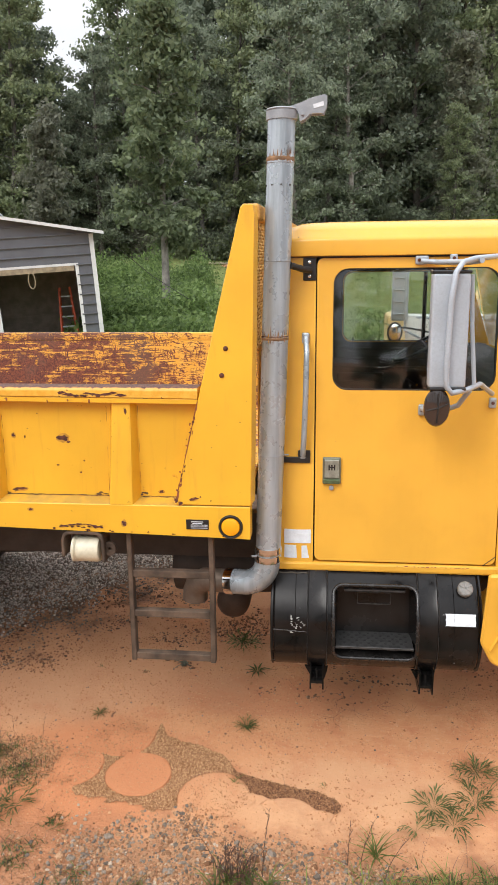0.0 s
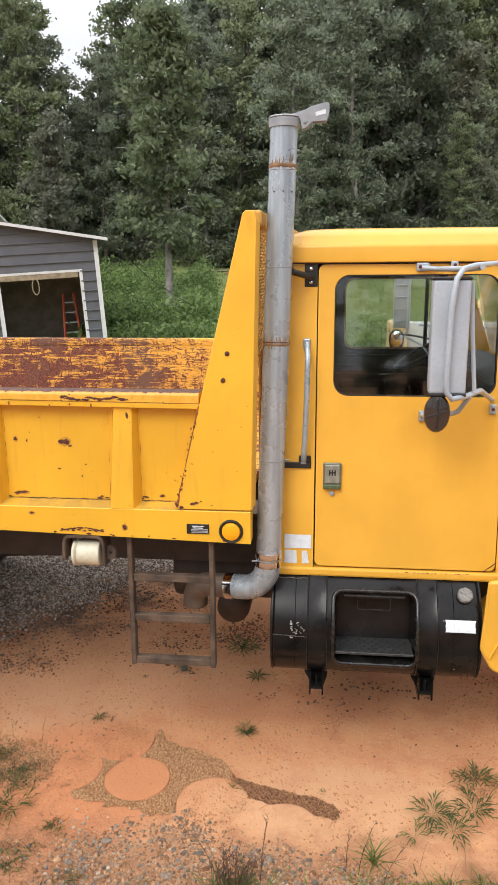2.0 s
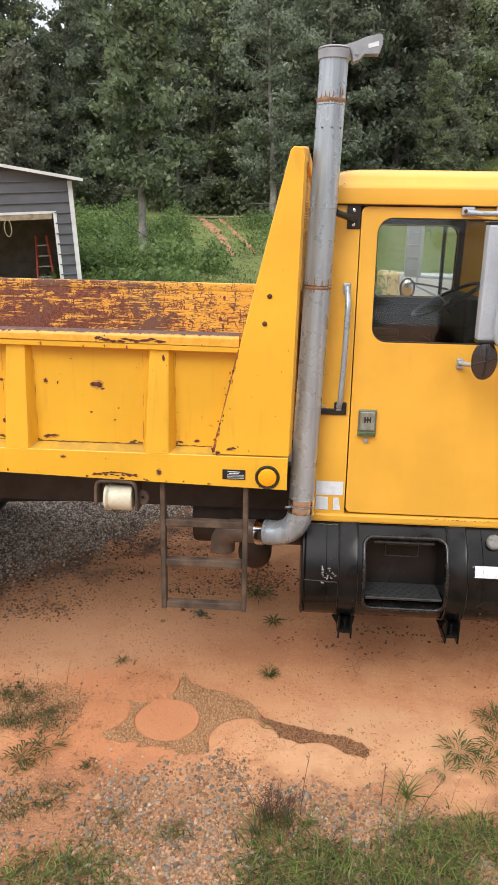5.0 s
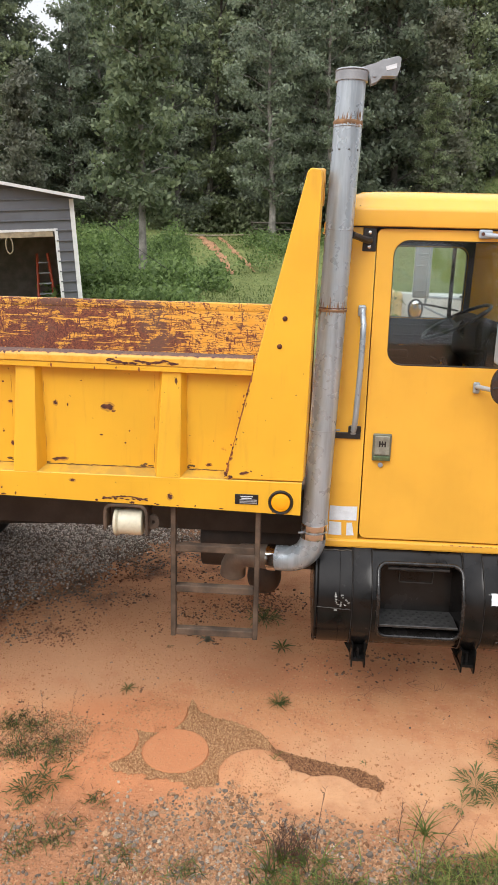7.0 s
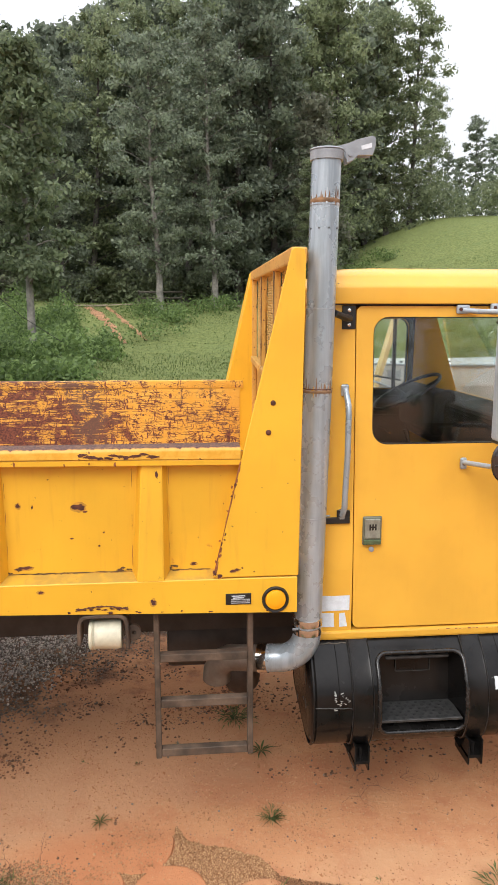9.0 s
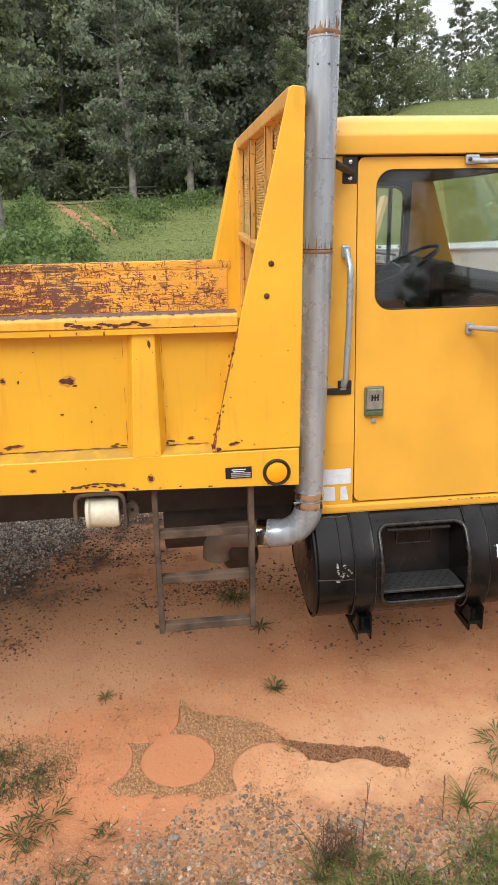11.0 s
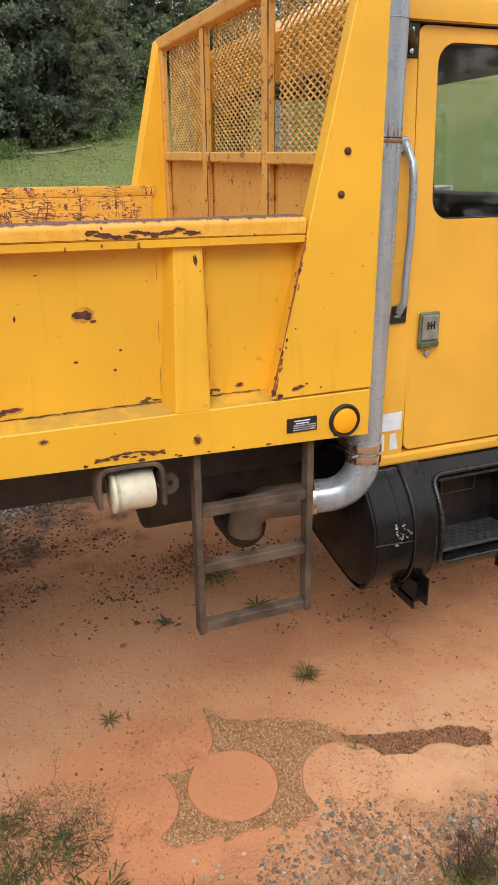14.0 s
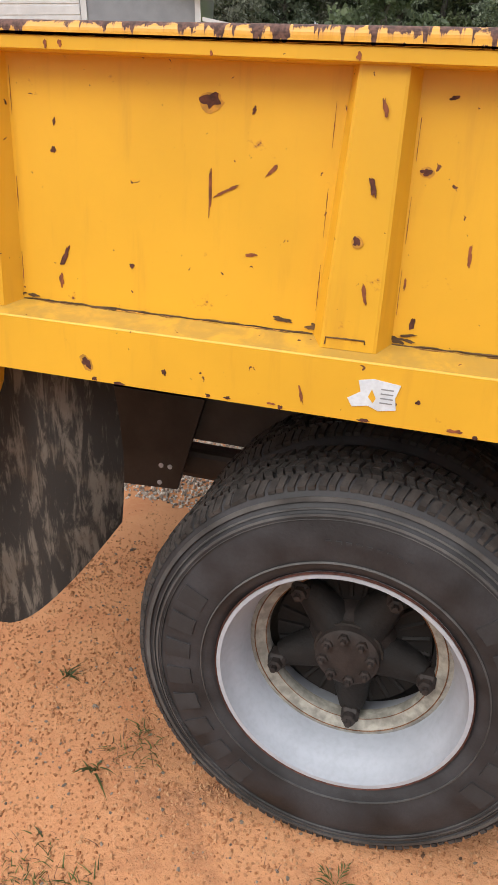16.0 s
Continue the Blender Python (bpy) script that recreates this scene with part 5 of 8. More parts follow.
part("arm_foot", box(bmesh.new(), 1.19, 1.225, cy(1.8) - 0.018, cy(1.8) - 0.002, 1.79, 1.84, 0.008, 2), alu, mir)
part("mirror_arm", tube(bmesh.new(), [(0.884, cy(1.78) - 0.02, 1.785), (0.93, 0.06, 1.80), (0.99, my + 0.06, 1.86), (1.03, my + 0.03, 1.93)], 0.011, 10), mirror_shell, mir, "", True)
bm = bmesh.new()
lathe(bm, [(0.001, -0.014), (0.030, -0.012), (0.052, -0.004), (0.056, 0.004), (0.054, 0.012), (0.001, 0.016)], (0, 0, 0), "Y", 28)
bmesh.ops.transform(bm, matrix=Matrix.Translation((0.893, my - 0.01, 1.862)) @ Matrix.Diagonal((0.98, 1, 1.45, 1)), verts=bm.verts[:])
part("convex_mirror", bm, glass_black, mir, "dark oval convex mirror", True)
part("mirror_rib", tube(bmesh.new(), [(0.893, my - 0.022, 1.80), (0.897, my - 0.026, 1.862), (0.893, my - 0.022, 1.92)], 0.004, 8), black_plastic, mir)
part("mirror_rib", tube(bmesh.new(), [(0.848, my - 0.02, 1.85), (0.895, my - 0.026, 1.862), (0.938, my - 0.02, 1.88)], 0.0035, 8), black_plastic, mir)
# far side mirror, seen through both windows: grey panel, its reflected siding built as ribs, over a round mirror
fy = 2.78
fm = ptr("side_mirror", box(bmesh.new(), 0.952, 1.078, fy, fy + 0.04, 2.035, 2.50, 0.008, 2), plain("grey_reflection_panel", (0.36, 0.40, 0.44), 0.4, 0.1, 0.08, 8, 90, 0.02), label="grey side mirror, reflected siding built on as ribs, on a tube arm")
for k in range(5):
    part("reflection_rib", box(bmesh.new(), 0.962, 1.050, fy - 0.006, fy, 2.085 + 0.094 * k, 2.094 + 0.094 * k, 0.002), mirror_shell, fm)
part("panel_edge", box(bmesh.new(), 1.052, 1.080, fy - 0.008, fy + 0.03, 2.03, 2.50, 0.004), mirror_shell, fm)
bm = lathe(bmesh.new(), [(0.001, -0.030), (0.036, -0.022), (0.050, -0.004), (0.044, 0.018), (0.001, 0.03)], (0, 0, 0), "Y", 24)
bmesh.ops.transform(bm, matrix=Matrix.Translation((0.980, fy - 0.02, 1.945)) @ Matrix.Diagonal((1, 1, 1.4, 1)), verts=bm.verts[:])
part("convex_mirror", bm, chrome, fm, "bright convex mirror", True)
ring = [(0.980 + 0.055 * math.cos(k * 0.2618), fy - 0.02, 1.945 + 0.077 * math.sin(k * 0.2618)) for k in range(25)]
part("mirror_ring", tube(bmesh.new(), ring, 0.007, 6, False), black_plastic, fm, "black rim of the round mirror", True)
part("mirror_tube", tube(bmesh.new(), [(1.20, YC - cy(2.4) + 0.01, 2.44), (1.07, fy, 2.47), (1.06, fy + 0.02, 1.96), (1.20, YC - cy(1.8) + 0.01, 1.90)], 0.010, 8), mirror_shell, fm, "", True)
part("mirror_arm", tube(bmesh.new(), [(0.99, fy - 0.03, 1.99), (1.10, fy - 0.15, 1.985), (1.20, YC - cy(1.9) + 0.01, 1.98)], 0.008, 8), black_plastic, fm)

# cab interior
for k, y0 in enumerate((0.36, 1.42)):
    seat = ptr("seat_cushion", box(bmesh.new(), 0.36, 0.86, y0, y0 + (0.85 if k == 0 else 0.56), 1.32, 1.50, 0.05, 3), vinyl, cab, "worn dark vinyl seat")
    ptr("seat_back", box(bmesh.new(), 0.27, 0.42, y0, y0 + (0.85 if k == 0 else 0.56), 1.46, 1.94, 0.05, 3), vinyl, cab)
wheel_c, tilt = Vector((1.10, 1.80, 1.945)), radians(28)
ax = Vector((-math.sin(tilt), 0, math.cos(tilt)))
u = Vector((math.cos(tilt), 0, math.sin(tilt)))
ring = [wheel_c + 0.235 * (math.cos(2 * math.pi * k / 40) * u + math.sin(2 * math.pi * k / 40) * Vector((0, 1, 0))) for k in range(41)]
ptr("steering_wheel", tube(bmesh.new(), ring, 0.012, 10, False), black_plastic, cab, "thin black steering wheel", True)
for k in range(3):
    a = radians(90 + 120 * k)
    ptr("wheel_spoke", tube(bmesh.new(), [wheel_c - ax * 0.04, wheel_c + 0.23 * (math.cos(a) * u + math.sin(a) * Vector((0, 1, 0)))], 0.008, 8), black_plastic, cab)
ptr("steering_column", tube(bmesh.new(), [wheel_c - ax * 0.02, wheel_c - ax * 0.30 + u * 0.10], 0.04, 14), black_plastic, cab, "", True)
ptr("dash_cluster", box(bmesh.new(), 1.15, 1.30, 1.42, 2.14, 1.70, 1.98, 0.03, 2), vinyl, cab)
ptr("gear_lever", tube(bmesh.new(), [(1.05, 1.22, 1.05), (1.0, 1.22, 1.55), (0.92, 1.24, 1.78)], 0.012, 8), black_plastic, cab)
for y in (cy(2) + 0.03, YC - cy(2) - 0.03):
    ptr("window_divider", box(bmesh.new(), 1.122, 1.148, min(y, y + 0.012) - 0.006, y + 0.006, 1.92, 2.43), black_plastic, cab) if y > 1 else None
n = 6
bm = ring_plate(bmesh.new(), rounded(0.27, 1.42, 1.05, 2.46, 0.03, n), rounded(FAR_WIN[0] - 0.004, FAR_WIN[1] + 0.004, FAR_WIN[2] - 0.004, FAR_WIN[3] + 0.004, 0.07, n), lambda z: YC - cy(z) - 0.05, 0.008)
ptr("window_lining", bm, lining, cab, "dark brown lining round the far window")
fc = YC - cy(1.5) - 0.078
for z, d in ((1.872, 0.016), (1.80, 0.010), (1.735, 0.010)):
    ptr("card_ledge", box(bmesh.new(), 0.42, 1.24, fc - d, fc, z - 0.008, z + 0.008, 0.004), lining, cab)
ptr("armrest", box(bmesh.new(), 0.52, 0.86, fc - 0.06, fc, 1.64, 1.70, 0.02, 3), lining, cab, "brown padded armrest")
ptr("window_crank", tube(bmesh.new(), [(1.02, fc - 0.01, 1.66), (1.02, fc - 0.05, 1.66), (1.09, fc - 0.055, 1.62), (1.09, fc - 0.09, 1.62)], 0.008, 8), chrome, cab, "bright window crank")
ptr("door_pull", tube(bmesh.new(), [(0.80, fc - 0.005, 1.73), (0.82, fc - 0.03, 1.735), (0.93, fc - 0.03, 1.745), (0.95, fc - 0.005, 1.745)], 0.009, 8), chrome, cab, "bright inner door pull")
ptr("lock_button", tube(bmesh.new(), [(0.63, fc - 0.005, 1.90), (0.63, fc - 0.005, 1.955)], 0.006, 8), black_plastic, cab)
ptr("seat_headrest", box(bmesh.new(), 0.30, 0.46, 1.50, 1.86, 1.92, 2.13, 0.05, 3), vinyl, cab)
ptr("headliner", box(bmesh.new(), 0.27, 1.42, 0.34, YC - 0.34, 2.455, 2.485), vinyl, cab)

# fuel tank details: straps, feet, step pocket, filler cap, sticker
for x in (0.362, 0.893):
    prof = [(0.2955, x), (0.298, x + 0.004), (0.296, x + 0.012), (0.296, x + 0.080), (0.298, x + 0.088), (0.2955, x + 0.092)]
    part("tank_strap", tank_form(lathe(bmesh.new(), [(0.286, x), *prof, (0.286, x + 0.092)], (0, *TC), "X", 56, True)), tank_paint, tank, "black strap round the tank", True)
    xc = x + 0.046
    bm = bmesh.new()
    prism(bm, [(xc - 0.062, 0.47), (xc + 0.055, 0.47), (xc + 0.05, 0.44), (xc + 0.036, 0.395), (xc - 0.02, 0.395)], 0.16, 0.172)
    box(bm, xc - 0.035, xc - 0.027, 0.06, 0.22, 0.40, 0.52)
    box(bm, xc + 0.027, xc + 0.035, 0.06, 0.22, 0.40, 0.52)
    box(bm, xc - 0.035, xc + 0.035, 0.06, 0.20, 0.432, 0.446)
    part("strap_foot", bm, tank_paint, tank, "black folded steel foot")
    part("strap_bolt", tube(bmesh.new(), [(xc, 0.095, 0.415), (xc, 0.095, 0.49)], 0.009, 8), tank_paint, tank)
    part("chassis_hanger", box(bmesh.new(), xc - 0.04, xc + 0.04, 0.50, 0.62, 0.42, 1.02, 0.01), black_steel, tank)
scuff_tan = plain("dusty_brown_weld", (0.11, 0.095, 0.075), 0.8, 0, 0.5, 40, 120, 0.3)
worn_glint_black = plain("worn_glint_black_steel", (0.055, 0.054, 0.053), 0.42, 0.3, 0.5, 30, 90, 0.2)
# lighter beads put in for the highlights along the strap edges
for x in (0.360, 0.456, 0.891, 0.987):
    part("strap_highlight", tank_form(lathe(bmesh.new(), [(0.2955, x - 0.002), (0.2985, x), (0.2955, x + 0.002)], (0, *TC), "X", 64, True)), worn_glint_black, tank, "", True)
# step: rim round the pocket, and a punched tread in it
rim_black = plain("glossy_worn_black_rim", (0.018, 0.017, 0.0165), 0.22, 0.0, 0.5, 30, 90, 0.1)


def tank_pt(x, a, r):
    r *= tank_full(a)
    return (x, TC[0] - r * math.cos(radians(a)), TC[1] + r * math.sin(radians(a)))


loop = []
for cx, ca, start in ((PX0 + 0.045, PA0 + 9, 180), (PX1 - 0.045, PA0 + 9, 270), (PX1 - 0.045, PA1 - 9, 0), (PX0 + 0.045, PA1 - 9, 90)):
    arc = [(cx + 0.048 * math.cos(radians(start + 15 * k)), ca + 9.6 * math.sin(radians(start + 15 * k))) for k in range(7)]
    # the sheet that rounds off the opening's corner
    bm = bmesh.new()
    far_x, far_a = (PX0 - 0.003 if cx < 0.7 else PX1 + 0.003), (PA0 - 0.6 if ca < 0 else PA1 + 0.6)
    tip = bm.verts.new(tank_pt(far_x, far_a, 0.289))
    vs = [bm.verts.new(tank_pt(x, a, 0.289)) for x, a in arc]
    for p, q in zip(vs, vs[1:]):
        bm.faces.new((tip, p, q))
    part("step_corner", bm, tank_paint, tank)
    if loop:
        x0, a0 = loop[-1]
        loop += [(x0 + (arc[0][0] - x0) * k / 8, a0 + (arc[0][1] - a0) * k / 8) for k in range(1, 8)]
    loop += arc
x0, a0 = loop[-1]
loop += [(x0 + (loop[0][0] - x0) * k / 8, a0 + (loop[0][1] - a0) * k / 8) for k in range(1, 9)]
loop = [tank_pt(x, a, 0.2905) for x, a in loop]
part("step_rim", tube(bmesh.new(), loop, 0.010, 10, False), rim_black, tank, "black rim round the step pocket", True)
zs = TC[1] + 0.288 * tank_full(PA0) * math.sin(radians(PA0)) + 0.054
yf = TC[0] - 0.288 * tank_full(PA0) * math.cos(radians(PA0)) - 0.006
part("step_tread", box(bmesh.new(), PX0 + 0.012, PX1 - 0.012, yf, 0.258, zs, zs + 0.006), worn_glint_black, tank, "punched steel step tread")
part("tread_lip", box(bmesh.new(), PX0 + 0.010, PX1 - 0.010, yf - 0.004, yf, zs - 0.006, zs + 0.007, 0.002), worn_glint_black, tank)
ring_me = None
for i in range(9):
    for j in range(6):
        x, yy = PX0 + 0.036 + 0.040 * i + (0.018 if j % 2 else 0), yf + 0.016 + 0.026 * j
        if x < PX1 - 0.03:
            if ring_me is None:
                ob = part("tread_hole", lathe(bmesh.new(), [(0.0082, -0.002), (0.0082, 0.0010), (0.0004, 0.0010), (0.0004, -0.002)], (0, 0, 0), "Z", 12, True), black_plastic, tank)
                ring_me = ob.data
            else:
                ob = new("tread_hole", ring_me)
                ob.parent = tank
            ob.location = (x, yy, zs + 0.006)
part("step_badge", ring_plate(bmesh.new(), rounded(0.605, 0.775, 0.775, 0.842, 0.006, 2), rounded(0.610, 0.770, 0.780, 0.837, 0.004, 2), lambda z: 0.2505, 0.003), worn_glint_black, tank)
for x in (0.30, 1.06):
    part("weld_line", tank_form(lathe(bmesh.new(), [(0.2875, x - 0.002), (0.290, x), (0.2875, x + 0.002)], (0, *TC), "X", 48, True)), tank_paint, tank)
# grey bar over the step, with its highlight put into the colour
part("step_highlight", tube(bmesh.new(), [(PX0 + 0.05, 0.190, TC[1] + 0.168), (PX1 - 0.05, 0.190, TC[1] + 0.168)], 0.010, 8), worn_glint_black, tank, "worn bar over the step, lightened for its highlight", True)
for x in (0.186, 1.186):
    part("end_bead", tank_form(lathe(bmesh.new(), [(0.285, x - 0.008), (0.2935, x - 0.004), (0.2935, x + 0.004), (0.285, x + 0.008)], (0, *TC), "X", 56, True)), tank_paint, tank, "", True)
a = radians(60)
cx, cyy, cz = 1.115, TC[0] - 0.29 * math.sin(radians(47)), TC[1] + 0.29 * math.cos(radians(47))
bm = lathe(bmesh.new(), [(0.030, -0.01), (0.036, 0.0), (0.037, 0.022), (0.031, 0.028), (0.018, 0.030), (0.001, 0.030)], (0, 0, 0), "Z", 24)
for k in range(3):
    box(bm, -0.004, 0.004, -0.034, 0.034, 0.026, 0.033)
    bmesh.ops.rotate(bm, verts=bm.verts[:], matrix=Matrix.Rotation(radians(60), 3, "Z"))
bmesh.ops.transform(bm, matrix=Matrix.Translation((cx, cyy, cz)) @ Matrix.Rotation(radians(47), 4, "X"), verts=bm.verts[:])
part("filler_cap", bm, plain("dull_cap_plastic", (0.24, 0.235, 0.22), 0.6, 0.1, 0.3, 30, 90, 0.2), tank, "grey ribbed filler cap")


def on_tank(name, x0, x1, a0, a1, mat, seed, lift=0.001):
    """A patch lying on the tank's round; angles in degrees above level, on the near side."""
    rng = random.Random(seed)
    bm = bmesh.new()
    rows = []
    for k in range(9):
        j = [rng.uniform(-0.003, 0.003) for _ in range(2)]
        rows.append([bm.verts.new(tank_pt(x + d, a0 + (a1 - a0) * k / 8, 0.288 + lift)) for x, d in ((x0, j[0]), (x1, j[1]))])
    for p, q in zip(rows, rows[1:]):
        bm.faces.new((p[0], p[1], q[1], q[0]))
    return part(name, bm, mat, tank)


part("weld_line", tube(bmesh.new(), [tank_pt(0.192 + 0.168 * k / 8, 0.5 - 1.5 * k / 8 + 0.4 * math.sin(3.0 * k), 0.2895) for k in range(9)], 0.0022, 6), worn_glint_black, tank, "rough seam across the tank")
part("weld_line", tube(bmesh.new(), [tank_pt(0.192 + 0.165 * k / 8, 56 + 0.6 * math.sin(2.0 * k), 0.2895) for k in range(9)], 0.0030, 6), scuff_tan, tank, "dusty seam along the tank's shoulder")
on_tank("white_label", 1.020, 1.160, 9.5, 20.5, paper, 1)
rng = random.Random(12)
scuff = plain("pale_scuff", (0.30, 0.30, 0.29), 0.7, 0, 0.5, 40, 120, 0.2)
for k in range(26):
    x, a = rng.uniform(0.275, 0.345), rng.gauss(7, 4.5)
    on_tank("paint_scuff", x, x + rng.uniform(0.003, 0.012), a, a + rng.uniform(0.5, 1.8), scuff, k)
for k in range(9):
    x, a = rng.uniform(0.2, 1.17), rng.uniform(-45, 55)
    if not 0.36 < x < 0.99:
        on_tank("paint_scuff", x, x + rng.uniform(0.004, 0.02), a, a + rng.uniform(0.3, 1.2), scuff, 90 + k)

# black under-cab panel above the tank, muffler, front wing
ptr("under_cab_panel", box(bmesh.new(), 0.24, 1.4, 0.40, 0.46, 0.80, 0.965), black_steel)
bm = lathe(bmesh.new(), [(0.16, -0.48), (0.185, -0.475), (0.19, -0.45), (0.19, 1.1), (0.16, 1.12)], (0, 1.06, 0.66), "X", 32)
ptr("muffler", bm, black_steel, label="sooty black muffler drum", smooth=True)
bm = lathe(bmesh.new(), [(0.02, 0.655), (0.07, 0.665), (0.094, 0.69), (0.098, 0.72), (0.098, 0.86), (0.09, 0.862)], (-0.085, 0, 0.55), "Y", 28)
ptr("air_tank", bm, plain("sooty_brown_tank", (0.05, 0.036, 0.028), 0.6, 0.1, 0.5, 9, 60, 0.2), label="sooty brown air tank", smooth=True)
bm = bmesh.new()
secs = []
for k in range(11):
    a = radians(-8 + 100 * k / 10)
    a += radians(14) * (1 - k / 10)
    secs.append((2.35 - 1.14 * math.cos(a) * (1.0 - 0.12 * k / 10), 0.62 + 0.62 * math.sin(a)))
rows = [[bm.verts.new((x, y, z - dz)) for y, dz in ((0.10, 0.05), (0.03, 0.015), (0.06, 0.0), (0.42, -0.02))] for x, z in secs]
for p, q in zip(rows, rows[1:]):
    for k in range(3):
        bm.faces.new((p[k], p[k + 1], q[k + 1], q[k]))
bm.normal_update()
bmesh.ops.solidify(bm, geom=bm.faces[:], thickness=0.006)
ptr("front_wing", bm, cab_paint, label="yellow front wing", smooth=True)
bm = prism(bmesh.new(), [(1.195, 1.045), (1.45, 1.06), (1.45, 0.56), (1.30, 0.565), (1.23, 0.60), (1.175, 0.70)], 0.02, 0.05, bevel=0.01)
ptr("wing_skirt", bm, cab_paint, label="yellow wing skirt")

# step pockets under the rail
# pocket backs: grime, with the recess's shadow also mixed into the colour
pocket_grime_shade = plain("grimy_shaded_olive_steel", (0.27, 0.165, 0.045), 0.8, 0, 0.6, 7, 50, 0.3)


def pocket(x0):
    pts = [(x0, 1.232), (x0 + 0.012, 1.150), (x0 + 0.25, 0.957), (x0 + 0.335, 0.957), (x0 + 0.412, 1.150), (x0 + 0.427, 1.232)]
    root = ptr("rail_pocket", prism(bmesh.new(), pts, 0.205, 0.213), pocket_grime_shade, label="folded yellow steel pocket under the rail")
    for (xa, za), (xb, zb) in zip(pts, pts[1:]):
        bm = bmesh.new()
        n = Vector((zb - za, 0, -(xb - xa))).normalized() * 0.006
        q = [Vector((xa, 0.015, za)), Vector((xb, 0.015, zb)), Vector((xb, 0.205, zb)), Vector((xa, 0.205, za))]
        a = [bm.verts.new(v) for v in q]
        b = [bm.verts.new(v + n) for v in q]
        bm.faces.new(a)
        bm.faces.new(b[::-1])
        for i in range(4):
            bm.faces.new((a[i], a[(i + 1) % 4], b[(i + 1) % 4], b[i]))
        part("pocket_flange", bm, bed_paint, root)
        # front return lip
        if zb < 1.2 and za < 1.2:
            c = Vector(((x0 + 0.213), 0, 1.12))
            bm = bmesh.new()
            v0, v1 = Vector((xa, 0.013, za)), Vector((xb, 0.013, zb))
            w0, w1 = v0 + (c - v0).normalized() * 0.03, v1 + (c - v1).normalized() * 0.03
            w0.y = w1.y = 0.019
            f = bm.faces.new([bm.verts.new(v) for v in (v0, v1, w1, w0)])
            bm.normal_update()
            bmesh.ops.solidify(bm, geom=[f], thickness=0.004)
            part("pocket_lip", bm, bed_paint, root)
    return root


pocket(-2.250)
pocket(-3.93)
# mud flap and hangers behind the rear wheel
bm = bmesh.new()
rows = []
for k in range(11):
    f = k / 10
    z0, z1 = 1.20, 0.335 + 0.42 * f ** 1.4 + 0.05 * (1 - f) ** 6
    col = []
    for j in range(9):
        g = j / 8
        z = z0 + (z1 - z0) * g
        col.append(bm.verts.new((-3.575 + 0.315 * f + 0.02 * math.sin(3 * g) - 0.05 * g * (1 - f), 0.10 + 0.10 * f + 0.035 * math.sin(5.5 * f + 1.0) + 0.04 * g, z)))
    rows.append(col)
for p, q in zip(rows, rows[1:]):
    for j in range(8):
        bm.faces.new((p[j], q[j], q[j + 1], p[j + 1]))
bm.normal_update()
bmesh.ops.solidify(bm, geom=bm.faces[:], thickness=0.012)
ptr("mud_flap", bm, flap_rubber, label="scuffed black rubber mud flap", smooth=True)
bm = prism(bmesh.new(), [(-3.52, 1.0), (-3.15, 1.0), (-3.17, 0.93), (-3.235, 0.685), (-3.43, 0.672), (-3.50, 0.80)], 0.60, 0.612)
hang = ptr("spring_hanger", bm, black_steel, label="dark steel hanger plate with holes")
# white discs on the plate stand in for the light through its holes
for x, z in ((-3.26, 0.76), (-3.29, 0.76), (-3.295, 0.70)):
    part("hole", lathe(bmesh.new(), [(0.008, -0.002), (0.008, 0.002)], (x, 0.599, z), "Y", 10), paper, hang)
ptr("spring_pack", box(bmesh.new(), -3.3, -1.9, 0.66, 0.75, 0.70, 0.80, 0.02, 2), black_steel)
ptr("rear_axle", tube(bmesh.new(), [(-2.60, 0.2, 0.53), (-2.60, YF - 0.2, 0.53)], 0.09, 20), black_steel)
ptr("drive_shaft", tube(bmesh.new(), [(-2.5, 1.26, 0.60), (1.0, 1.26, 0.78)], 0.05, 14), black_steel)
for x in (-3.9, -3.0, -1.9, -1.0, -0.1):
    ptr("bed_crossmember", box(bmesh.new(), x - 0.04, x + 0.04, 0.11, YF - 0.11, 1.23, 1.33), black_steel, bed)
for k in range(9):
    ptr("chassis_bolt", lathe(bmesh.new(), [(0.012, 0.0), (0.012, -0.012), (0.004, -0.014)], (-0.62 + 0.09 * k + 0.02 * (k % 2), 0.62, 1.06 - 0.03 * (k % 2)), "Y", 8), black_steel)

# rear wheel details
drum_iron = plain("dark_drum_iron", (0.012, 0.010, 0.009), 0.8, 0.1, 0.5, 25, 90, 0.3)


